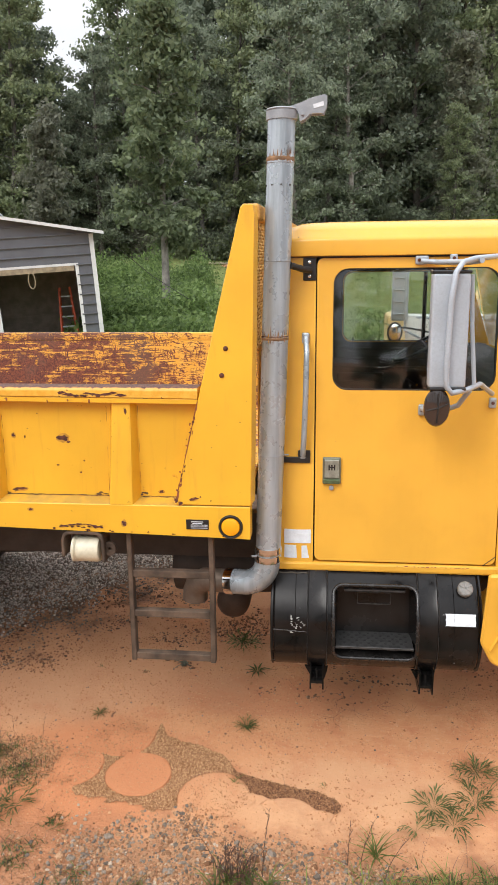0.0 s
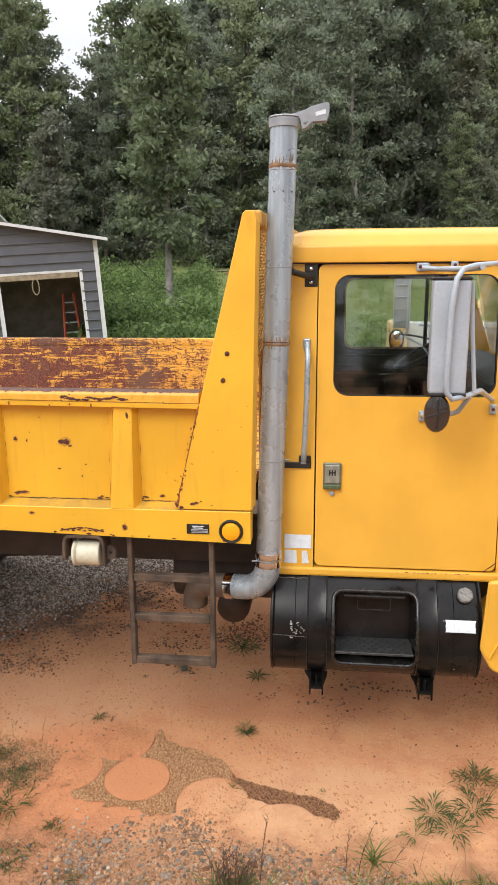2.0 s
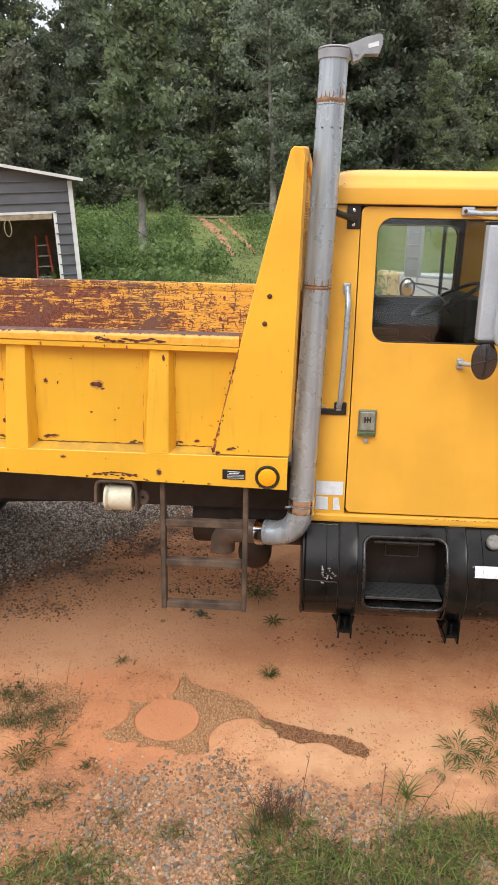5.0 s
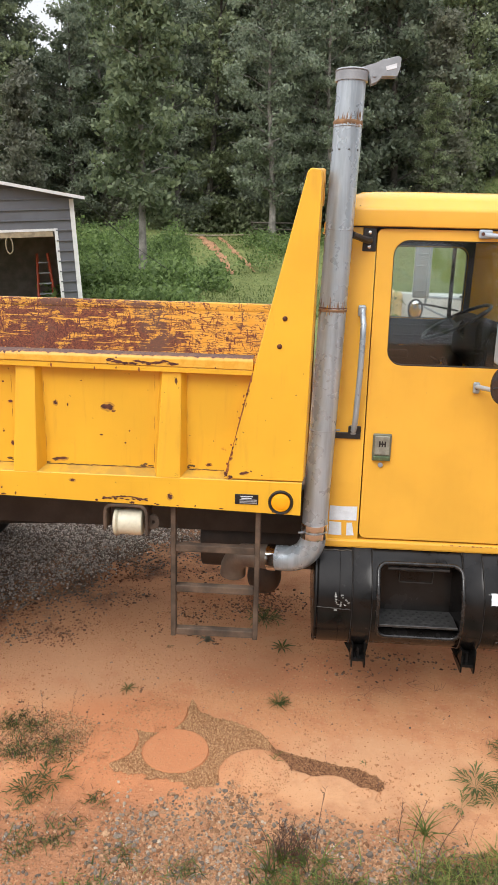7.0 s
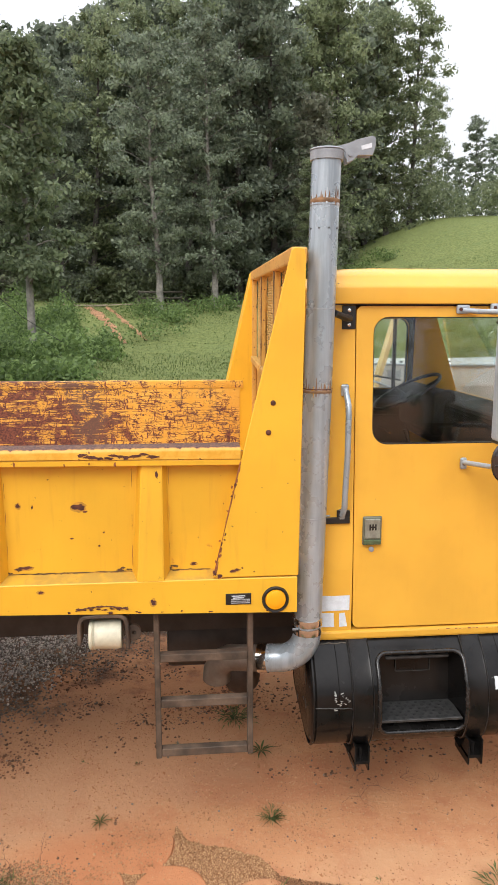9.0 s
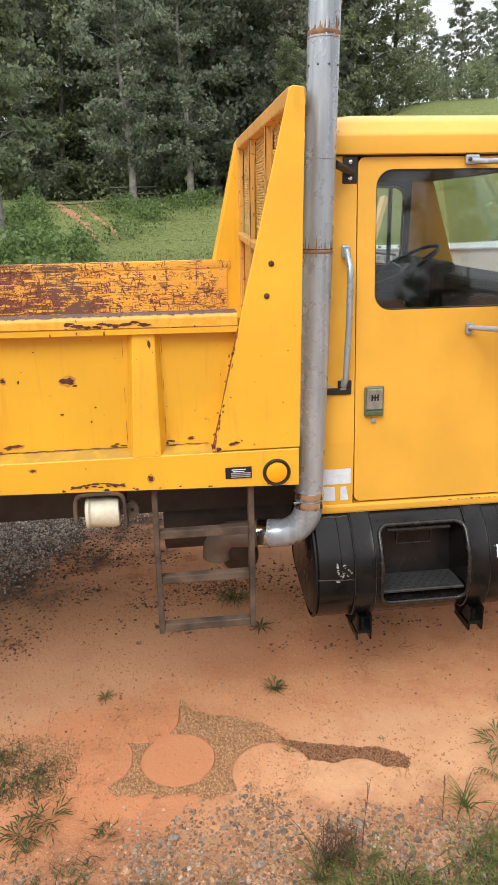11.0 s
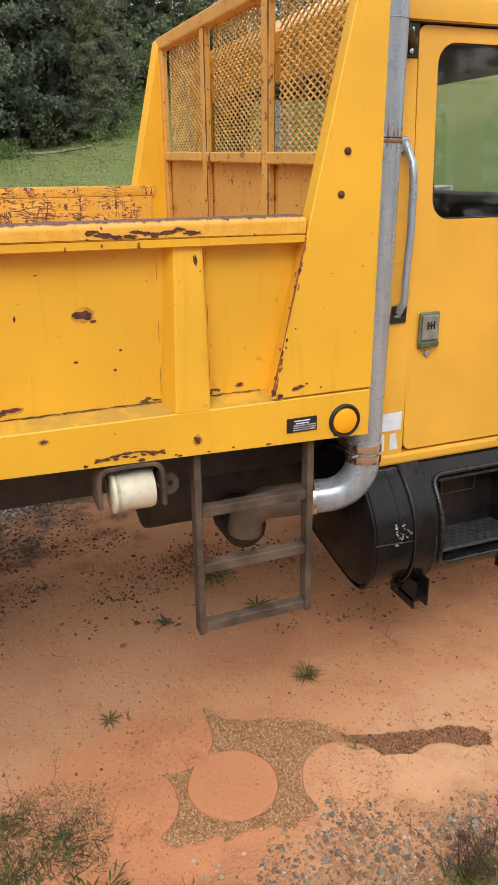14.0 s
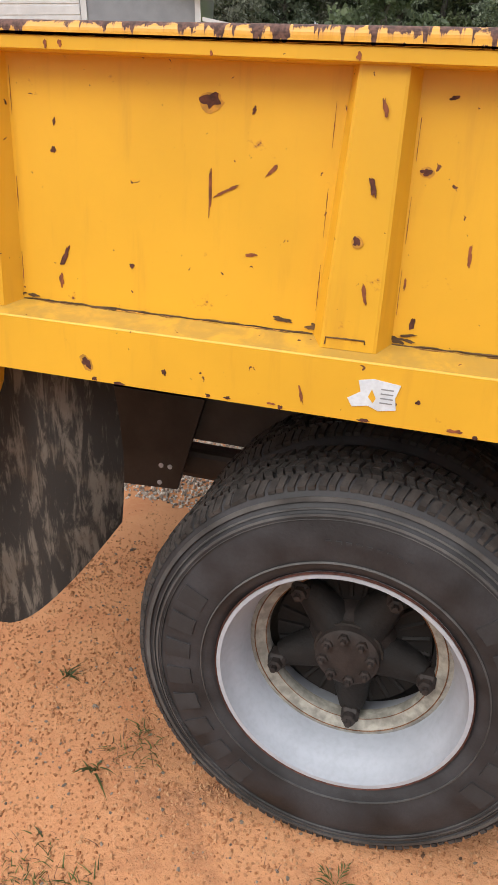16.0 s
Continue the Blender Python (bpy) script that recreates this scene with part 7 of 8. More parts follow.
for part_, (dark, light) in enumerate((((0.25, 0.115, 0.052), (0.60, 0.37, 0.195)), ((0.12, 0.055, 0.03), (0.40, 0.21, 0.105)))):
    mine = [p for p in pts if (p[0] > 0.0) == bool(part_)]
    vs, fs = stones(mine, rng, 0.0035, 0.010, 0.9, 0.25, True)
    raw("grit", [(x, y, z + 0.004) for x, y, z in vs], fs, island_stone("coarse_brown_grit", dark, light), ("coarse brown grit grains between round clay pads", "darker grit in the runoff tail")[part_], "soil")
# each pad stands a few millimetres over the grit, and runs out level into the clay on its other side
for k, (px, py, pr) in enumerate(PADS):
    bm = bmesh.new()
    rows = []
    for r in (0.02, 0.35, 0.7, 0.9, 0.97, 1.0, 1.004):
        row = []
        for q in range(56):
            a = 2 * math.pi * q / 56
            wob = 1 + 0.035 * noise.noise((2 * math.cos(a) + px * 5, 2 * math.sin(a) + py * 5, 1.0))
            x, y = px + pr * r * wob * math.cos(a), py + pr * r * wob * math.sin(a)
            ex, ey = px + (pr + 0.012) * math.cos(a), py + (pr + 0.012) * math.sin(a)
            by_grit = 1.0 if k == 0 or in_grit(ex, ey) else 0.0
            lift = (0.0085 if k == 0 else 0.006) if r < 1 else 0.0
            if not by_grit:
                lift = 0.006 * (1 - smooth01(r, 0.3, 0.85)) - 0.012 * smooth01(r, 0.3, 0.95)
            row.append(bm.verts.new((x, y, land(x, y) + (lift if r < 1.003 else -0.01))))
        rows.append(row)
    for p, q in zip(rows, rows[1:]):
        for i in range(56):
            bm.faces.new((p[i], p[(i + 1) % 56], q[(i + 1) % 56], q[i]))
    bm.faces.new(rows[0])
    tagged(part("clay_pad", bm, ground_mat, None, smooth=True), "round flat pad of red clay in the yard", "clay pad", "round clay pads")
vs, fs = [], []
for px, py, pr in PADS[:4]:
    inside = [(px + pr * 0.93 * math.sqrt(u) * math.cos(6.283 * v), py + pr * 0.93 * math.sqrt(u) * math.sin(6.283 * v)) for u, v in ((rng.random(), rng.random()) for _ in range(480))]
    a, b = stones(inside, rng, 0.002, 0.009, 0.8, 0.2, True)
    n0 = len(vs)
    vs.extend([(x, y, z + 0.007) for x, y, z in a])
    fs.extend([tuple(i + n0 for i in f) for f in b])
raw("clay_crumbs", vs, fs, clay_crumb, "small clay crumbs on the round pads", "soil")


def blades(spots, rng, h, w, bend=0.6, per=9, spread=0.05):
    """Tufts of curved grass blades."""
    vs, fs = [], []
    for x, y, k in spots:
        z = land(x, y)
        for _ in range(int(per * rng.uniform(0.6, 1.4))):
            a = rng.uniform(0, 6.28)
            d = Vector((math.cos(a), math.sin(a), 0))
            s = d.cross(Vector((0, 0, 1)))
            p = Vector((x + rng.gauss(0, spread), y + rng.gauss(0, spread), z - 0.004))
            hh, ww, bb = h * k * rng.uniform(0.5, 1.25), w * rng.uniform(0.6, 1.3), bend * rng.uniform(0.4, 1.4)
            b = len(vs)
            for f, wf in ((0, 1.0), (0.4, 0.9), (0.75, 0.6)):
                c = p + d * (bb * hh * f * f) + Vector((0, 0, hh * f * (1 - 0.35 * bb * f)))
                vs.extend([c - s * ww * wf / 2, c + s * ww * wf / 2])
            vs.append(p + d * (bb * hh) + Vector((0, 0, hh * (1 - 0.35 * bb) * (0.95 if bb < 0.9 else 0.8))))
            fs.extend([(b, b + 1, b + 3, b + 2), (b + 2, b + 3, b + 5, b + 4), (b + 4, b + 5, b + 6)])
    return vs, fs


def tuft_spots(cx, cy_, rx, ry, n, k=1.0):
    return [(cx + rng.gauss(0, rx), cy_ + rng.gauss(0, ry), k * rng.uniform(0.6, 1.2)) for _ in range(n)]


# grass verge by the camera, patches in the yard
def verge_edge(x):
    return np.interp(x, (-1.7, -1.2, -0.9, -0.6, -0.32, -0.16, -0.03, 0.27, 0.44, 0.56, 1.0, 1.6, 2.2), (-1.05, -1.0, -0.95, -0.86, -1.02, -1.0, -0.77, -0.71, -0.80, -0.66, -0.58, -0.52, -0.5))


verge, low_verge = [], []
for _ in range(9000):
    x, y = rng.uniform(-1.7, 2.2), rng.uniform(-1.7, -0.45)
    d = verge_edge(x) + 0.07 * noise.noise((x * 6.0, y * 6.0, 4.0)) - y
    bare_ = 0.10 + 0.90 * smooth01(noise.noise((x * 2.6, y * 2.6, 9.0)) + 0.5 * smooth01(x, -0.1, 0.6), -0.30, 0.10)
    ends = (1 - smooth01(x + 0.5 * noise.noise((x * 2, y * 2, 1.0)), 1.5, 2.2)) * (1 - smooth01(0.5 * noise.noise((x * 2, y * 2, 6.0)) - y, 1.25, 1.7))
    if rng.random() < 0.9 * smooth01(d, 0.0, 0.16) * bare_ * ends:
        (verge if rng.random() < 0.55 else low_verge).append((x, y, rng.uniform(0.45, 1.15)))
verge = [(x, y, k * (0.55 + 0.45 * smooth01(x, -0.15, 0.5))) for x, y, k in verge]
vs, fs = blades(verge, rng, 0.088, 0.0048, 1.2, 7, 0.035)
raw("grass_verge", vs, fs, grass_mat, "ragged green grass verge on the clay", "grass")
vs, fs = blades(low_verge, rng, 0.040, 0.0065, 1.3, 9, 0.04)
raw("grass_verge", vs, fs, crab_mat, "low broad-bladed grass in the verge", "grass")
vs, fs = blades([q for q in verge if rng.random() < 0.35], rng, 0.12, 0.0022, 0.9, 5, 0.04)
raw("dry_grass", vs, fs, dry_mat, "dry stems in the grass verge", "grass")
patches = []
for cx, cy_, rx, ry, n, k in ((-1.30, 0.0, 0.10, 0.05, 34, 0.75), (-1.07, -0.20, 0.085, 0.045, 40, 0.75), (-1.20, -0.08, 0.12, 0.07, 26, 0.55), (-1.28, -0.20, 0.09, 0.05, 20, 0.6), (-1.06, -0.49, 0.05, 0.04, 7, 0.9), (-0.98, -0.79, 0.07, 0.04, 16, 0.8),
                             (-0.84, -0.67, 0.045, 0.03, 9, 0.8), (-0.93, -0.72, 0.05, 0.03, 10, 0.7), (-0.76, -0.50, 0.025, 0.02, 7, 0.8), (-0.32, -0.835, 0.03, 0.025, 9, 1.1), (-0.60, -0.80, 0.05, 0.03, 8, 0.9), (-1.58, -0.035, 0.075, 0.03, 20, 1.35), (-1.92, 0.02, 0.07, 0.05, 26, 0.75), (-1.93, 0.10, 0.04, 0.03, 10, 0.6),
                             (-1.70, -0.17, 0.05, 0.03, 13, 0.8), (-1.90, -0.12, 0.07, 0.04, 12, 0.6), (-2.63, -0.16, 0.05, 0.03, 9, 0.6), (-3.2, -0.25, 0.12, 0.05, 12, 0.7), (-3.2, 0.25, 0.05, 0.05, 8, 0.7), (1.19, -0.02, 0.06, 0.10, 14, 1.0), (-1.26, -0.25, 0.06, 0.03, 10, 0.7)):
    patches += tuft_spots(cx, cy_, rx, ry, n, k)
vs, fs = blades(patches, rng, 0.050, 0.0036, 1.45, 8, 0.020)
raw("grass_patch", vs, fs, crab_mat, "thin crabgrass patches in the clay yard", "grass")
vs, fs = blades([(x, y, k * 1.1) for x, y, k in patches], rng, 0.060, 0.0020, 1.3, 5, 0.05)
raw("dry_grass", vs, fs, dry_mat, "dry brown grass stems among the crabgrass", "grass")


def weed(x, y, h, w, per, bend, seed, mat, label, name="weed"):
    r = random.Random(seed)
    vs, fs = blades([(x, y, 1.0)], r, h, w, bend, per, 0.008)
    root = len(vs)
    fs += [(b, b + 1, root) for b in range(0, root, 7)]
    vs.append((x, y, land(x, y) - 0.006))
    return raw(name, vs, fs, mat, label, "weed", "thing")


for k, (x, y, h, w, per) in enumerate(((0.030, 0.30, 0.06, 0.006, 16), (-0.095, 1.22, 0.12, 0.005, 22), (-2.088, 0.35, 0.06, 0.006, 14), (-1.851, 0.305, 0.07, 0.008, 9),
                                       (-1.557, 0.194, 0.07, 0.007, 8), (-3.27, 0.084, 0.08, 0.007, 8), (-3.55, 0.415, 0.06, 0.006, 8), (-0.95, 0.86, 0.03, 0.004, 8), (-0.65, 0.80, 0.03, 0.004, 8), (0.45, -0.12, 0.03, 0.005, 7))):
    weed(x, y, h * 0.66, w * 1.15, per + 3, 1.7, 40 + k, crab_mat, "small green weed spread flat on the clay")
weed(-0.425, 0.90, 0.055, 0.012, 26, 1.3, 71, leaf_pine, "dark low weed on the clay under the ladder")


def star_weed(x, y, reach, arms, seed):
    """A flat weed with pointed leaves that spread evenly from one root."""
    r = random.Random(seed)
    root = Vector((x, y, land(x, y)))
    vs, fs = [root], []
    for k in range(arms):
        a = 2 * math.pi * (k + r.uniform(-0.2, 0.2)) / arms
        d, ln = Vector((math.cos(a), math.sin(a), 0)), reach * r.uniform(0.75, 1.1)
        t, up = Vector((-d.y, d.x, 0)) * reach * 0.075, Vector((0, 0, 1))
        b = len(vs)
        for f, h in ((0.35, 0.20), (0.7, 0.24)):
            c = root + d * ln * f + up * ln * h
            vs.extend([c - t * (1.2 - f), c + t * (1.2 - f)])
        vs.append(root + d * ln + up * ln * r.uniform(0.05, 0.25))
        fs.extend([(0, b, b + 1), (b, b + 2, b + 3, b + 1), (b + 2, b + 4, b + 3)])
    return raw("weed", vs, fs, crab_mat, "star-shaped green weed on the clay", "weed", "thing")


star_weed(-0.807, 0.345, 0.062, 9, 5)
star_weed(0.036, 0.865, 0.10, 10, 6)


def crab_clump(x, y, reach, stems, seed):
    """Crabgrass: low stems that spread from one root, with leaves to both sides."""
    r = random.Random(seed)
    root, vs, fs = Vector((x, y, land(x, y))), [], []
    vs.append(root)
    for k in range(stems):
        a = 2 * math.pi * (k + r.uniform(-0.3, 0.3)) / stems
        ln = reach * r.uniform(0.6, 1.15)
        d, up = Vector((math.cos(a), math.sin(a), 0)), Vector((0, 0, 1))
        n = 4
        last = 0
        for j in range(1, n + 1):
            f = j / n
            p = root + d * ln * f + up * (0.35 * ln * math.sin(2.4 * f) + 0.004)
            b = len(vs)
            sd = d.cross(up) * 0.0015
            vs.extend([p - sd, p + sd])
            fs.append((last, b, b + 1))
            last = b
            for side in ((-1, 1) if j < n else (0,)):
                q = (d + d.cross(up) * side * r.uniform(0.2, 0.75) + up * r.uniform(0.1, 0.5)).normalized()
                ll, w = reach * r.uniform(0.42, 0.85), reach * 0.040
                t = q.cross(up).normalized() * w
                m, e = p + q * ll * 0.5 + up * ll * 0.10, p + q * ll - up * ll * r.uniform(0.0, 0.3)
                c = len(vs)
                vs.extend([m - t, m + t, e])
                fs.extend([(b, c, c + 1), (c, c + 2, c + 1)])
    return raw("crabgrass", vs, fs, crab_mat, "coarse green crabgrass clump on the clay", "weed", "thing")


for k, (x, y, reach, n) in enumerate(((0.955, -0.23, 0.10, 8), (1.03, -0.33, 0.09, 7), (0.86, -0.375, 0.075, 4), (1.15, -0.18, 0.10, 7), (1.20, 0.03, 0.10, 7), (-1.58, -0.035, 0.115, 7), (-1.07, -0.48, 0.09, 7), (-0.98, -0.41, 0.09, 6), (0.03, 0.305, 0.055, 8), (-0.085, 1.18, 0.11, 9), (-2.534, -0.046, 0.05, 5), (-1.70, -0.17, 0.08, 6))):
    crab_clump(x, y, reach, n, 172 + k)
weed(0.67, -0.54, 0.10, 0.006, 22, 1.3, 74, grass_mat, "thin green grass clump by the gravel")
weed(0.02, -0.15, 0.035, 0.005, 12, 1.6, 78, grass_mat, "tiny grass tuft on a clay pad")
for k, (x, y) in enumerate(((0.06, -0.74), (0.15, -0.76), (0.22, -0.74), (0.02, -0.80))):
    weed(x, y, 0.11, 0.0055, 26, 1.2, 77 + 10 * k, grass_mat, "green grass base of the dry clump")


def seed_stem(x, y, h, dx, dy, seed, thick=0.85):
    """A dry purple stem that bows outwards, with sheaths along it and a spiky seed head."""
    r = random.Random(seed)
    z = land(x, y)
    bm = bmesh.new()

    def at(f):
        return Vector((x + dx * f ** 1.5, y + dy * f ** 1.5, z + h * f * (1 - 0.12 * f)))

    tube(bm, [at(f) for f in (0, 0.25, 0.5, 0.75, 1.0)], [thick * q for q in (0.0021, 0.0019, 0.0016, 0.0012, 0.0006)], 5)
    for f in (0.2, 0.38, 0.55, 0.7, 0.8, 0.86, 0.91, 0.96, 1.0):
        p = at(min(1.0, f))
        ln = h * (0.16 if f < 0.75 else 0.09) * r.uniform(0.6, 1.3)
        a = r.uniform(0, 6.28)
        up = r.uniform(0.5, 1.0) if f < 0.75 else r.uniform(0.5, 1.6)
        d = Vector((math.cos(a) + dx, math.sin(a) + dy, up)).normalized()
        tube(bm, [p, p + d * ln * 0.5, p + d * ln + Vector((0, 0, -0.1 * ln))], [thick * q for q in (0.0012, 0.0019 if f < 0.75 else 0.0013, 0.0004)], 4)
    return tagged(part("grass_stem", bm, dry_mat), "dry purple seeding grass stem", "grass stem", "seeding grass stems")


r7 = random.Random(7)
for k in range(30):
    a, l = r7.uniform(0, 6.28), r7.uniform(0.03, 0.13)
    seed_stem(0.09 + r7.gauss(0, 0.045), -0.73 + r7.gauss(0, 0.025), r7.uniform(0.12, 0.25), l * math.cos(a), 0.5 * l * math.sin(a), k)
seed_stem(0.20, -0.70, 0.36, 0.03, 0.02, 101)
seed_stem(0.02, -0.70, 0.30, -0.16, 0.03, 102)
seed_stem(0.60, -0.62, 0.27, 0.06, 0.02, 103)
seed_stem(0.70, -0.66, 0.24, 0.09, 0.0, 104)
seed_stem(0.55, -0.60, 0.20, 0.01, 0.03, 105)
for k, (x, y, h) in enumerate(((-0.95, 0.0, 0.13), (-1.12, -0.1, 0.15), (-1.4, 0.02, 0.15), (-1.05, 0.12, 0.16), (-1.2, 0.10, 0.12), (-1.5, 0.02, 0.12), (-0.90, -0.14, 0.10), (0.27, -0.20, 0.09), (0.50, -0.30, 0.10), (0.86, -0.55, 0.16), (1.05, -0.55, 0.18))):
    seed_stem(x, y, h, 0.03 * math.cos(k * 2.1), 0.03 * math.sin(k * 2.1), 120 + k, 0.42)
# dry twigs
for k in range(5):
    r = random.Random(k)
    x, y = (0.62, 0.50, 0.75, 0.56, 0.9)[k], (0.5, 0.42, 0.56, 0.62, 0.5)[k]
    bm = bmesh.new()
    for _ in range(5):
        a = r.uniform(0, 6.28)
        tube(bm, [(x, y, 0.006), (x + 0.05 * math.cos(a), y + 0.05 * math.sin(a), 0.012), (x + 0.11 * math.cos(a + 0.4), y + 0.11 * math.sin(a + 0.4), 0.008)], [0.0011, 0.0009, 0.0005], 4)
    tagged(part("twig", bm, clod_mat), "dry forked twig on the clay", "twig", "dry twigs")

# ---- far shed and the building that it leans on ----
shed = thing("metal_shed", "grey metal lean-to shed with white trim and open doorway", "shed", at=(-6.50, 19.38, 0.38))
shed.rotation_euler = (0, radians(-3.6), radians(20))
part("front_wall", box(bmesh.new(), -0.58, 0, 0, 0.10, -0.5, 2.42), siding_grey, shed)
part("front_wall", box(bmesh.new(), -3.27, -3.02, 0, 0.10, -0.5, 2.42), siding_grey, shed)
part("gable_wall", prism(bmesh.new(), [(-3.27, 2.42), (0, 2.42), (0, 3.34), (-3.27, 3.99)], 0.0, 0.10), siding_grey, shed)
for k in range(15):
    z = -0.3 + 0.30 * k
    for a, b in (((-0.58, -0.11), (-3.27, -3.10)) if z < 2.42 else ((-3.27, -0.11 if z < 3.3 else -(z - 3.34) * 5.0 - 0.12),)):
        if b > a:
            part("siding_rib", box(bmesh.new(), a, b, -0.05, 0.0, z, z + 0.035, 0.004), siding_grey, shed)
part("roof", prism(bmesh.new(), [(-3.25, 4.00), (0.32, 3.29), (0.32, 3.335), (-3.25, 4.045)], -0.30, 7.5), siding_grey, shed)
part("roof_trim", prism(bmesh.new(), [(-3.25, 3.97), (0.33, 3.255), (0.33, 3.345), (-3.25, 4.06)], -0.33, -0.30), trim_white, shed)
part("corner_trim", box(bmesh.new(), -0.11, 0.02, -0.03, 0.02, -0.5, 3.32), trim_white, shed)
part("door_trim", box(bmesh.new(), -0.62, -0.52, -0.03, 0.02, -0.5, 2.40), trim_white, shed)
part("door_trim", box(bmesh.new(), -3.10, -2.98, -0.03, 0.02, -0.5, 2.40), trim_white, shed)
part("door_trim", box(bmesh.new(), -3.10, -0.52, -0.03, 0.02, 2.40, 2.47), trim_white, shed)
part("door_header", box(bmesh.new(), -2.98, -0.66, -0.02, 0.06, 2.24, 2.40), wood_pale, shed, "pale weathered header board")
part("rope_loop", tube(bmesh.new(), [(-1.95 + 0.10 * math.cos(k * 0.52 + 1.57), 0.0, 2.03 + 0.24 * math.sin(k * 0.52 + 1.57)) for k in range(13)], 0.018, 6), wood_pale, shed)
dark_in = plain("dim_shed_lining", (0.26, 0.225, 0.20), 0.8, 0, 0.3, 3, 30, 0.1)
part("back_wall", box(bmesh.new(), -3.27, 0, 3.2, 3.3, -0.5, 3.3), dark_in, shed)
part("side_wall", box(bmesh.new(), -0.08, 0.0, 0.10, 5.5, -0.5, 3.28), dark_in, shed)
part("side_wall", box(bmesh.new(), -3.30, -3.275, 0.13, 5.5, -0.5, 3.9), dark_in, shed)
part("inner_ceiling", box(bmesh.new(), -3.27, -0.08, 0.1, 5.5, 3.2, 3.26), dark_in, shed)
for k in range(16):
    part("lining_rib", box(bmesh.new(), -3.25, -0.1, 3.17, 3.2, -0.3 + 0.22 * k, -0.26 + 0.22 * k), dark_in, shed)
stepladder = thing("stepladder", "red stepladder standing inside the shed", "ladder", at=(0, 0, 0))
stepladder.matrix_basis = pose(-6.50, 19.38, 0.38, 0, -3.6, 20) @ Matrix.Translation((-1.02, 0.9, 0))
for x0, x1, y in ((-0.30, -0.17, 0.0), (0.30, 0.17, 0.0), (-0.26, -0.15, 0.7), (0.26, 0.15, 0.7)):
    part("ladder_leg", tube(bmesh.new(), [(x0, y, -0.4), (x1, 0.3, 1.75)], 0.035, 6), red_wood, stepladder)
for k in range(6):
    f = k / 6
    w = 0.29 - 0.12 * f
    part("ladder_step", box(bmesh.new(), -w, w, 0.05 + 0.04 * k, 0.13 + 0.04 * k, -0.15 + 0.32 * k, -0.11 + 0.32 * k), grey_cast, stepladder)
siding_pale = plain("light_grey_metal_siding", (0.25, 0.265, 0.29), 0.45, 0.1, 0.12, 3, 60, 0.05)
barn = thing("metal_building", "tall light grey metal building with a white roll-up door", "building", at=(-6.50, 19.38, 0.38))
barn.rotation_euler = (0, radians(-3.6), radians(20))
part("front_wall", prism(bmesh.new(), [(-12.0, -0.5), (-3.30, -0.5), (-3.30, 4.50), (-7.6, 5.95), (-12.0, 4.50)], 0.0, 0.12), siding_pale, barn)
for k in range(20):
    z = -0.3 + 0.29 * k
    part("siding_rib", box(bmesh.new(), max(-6.06, -3.43 - max(0.0, z - 4.46) * 2.95), -3.43 - max(0.0, z - 4.46) * 2.95, -0.05, 0.0, z, z + 0.035, 0.004), siding_pale, barn) if z < 5.2 else None
part("corner_trim", box(bmesh.new(), -3.43, -3.29, -0.05, 0.02, -0.5, 4.50), trim_white, barn)
part("corner_trim", box(bmesh.new(), -6.22, -6.08, -0.05, 0.02, -0.5, 5.3), trim_white, barn)
part("roll_door", box(bmesh.new(), -8.95, -6.24, -0.03, -0.004, -0.5, 4.9), trim_white, barn, "pale roll-up door")
for k in range(22):
    part("door_slat", box(bmesh.new(), -8.93, -6.25, -0.042, -0.03, -0.4 + 0.24 * k, -0.21 + 0.24 * k, 0.004), trim_white, barn)
part("roof", prism(bmesh.new(), [(-12.3, 4.45), (-7.6, 6.02), (-2.95, 4.45), (-2.95, 4.53), (-7.6, 6.10), (-12.3, 4.53)], -0.3, 9.0), trim_white, barn)
cable = bmesh.new()
tube(cable, [(-6.35, 19.4, 3.6), (-5.4, 21.5, 2.4), (-4.2, 24.5, 1.2), (-3.4, 26, 0.75)], 0.012, 5)
tagged(part("guy_wire", cable, black_steel), "thin guy wire from the shed eave to the meadow", "wire")


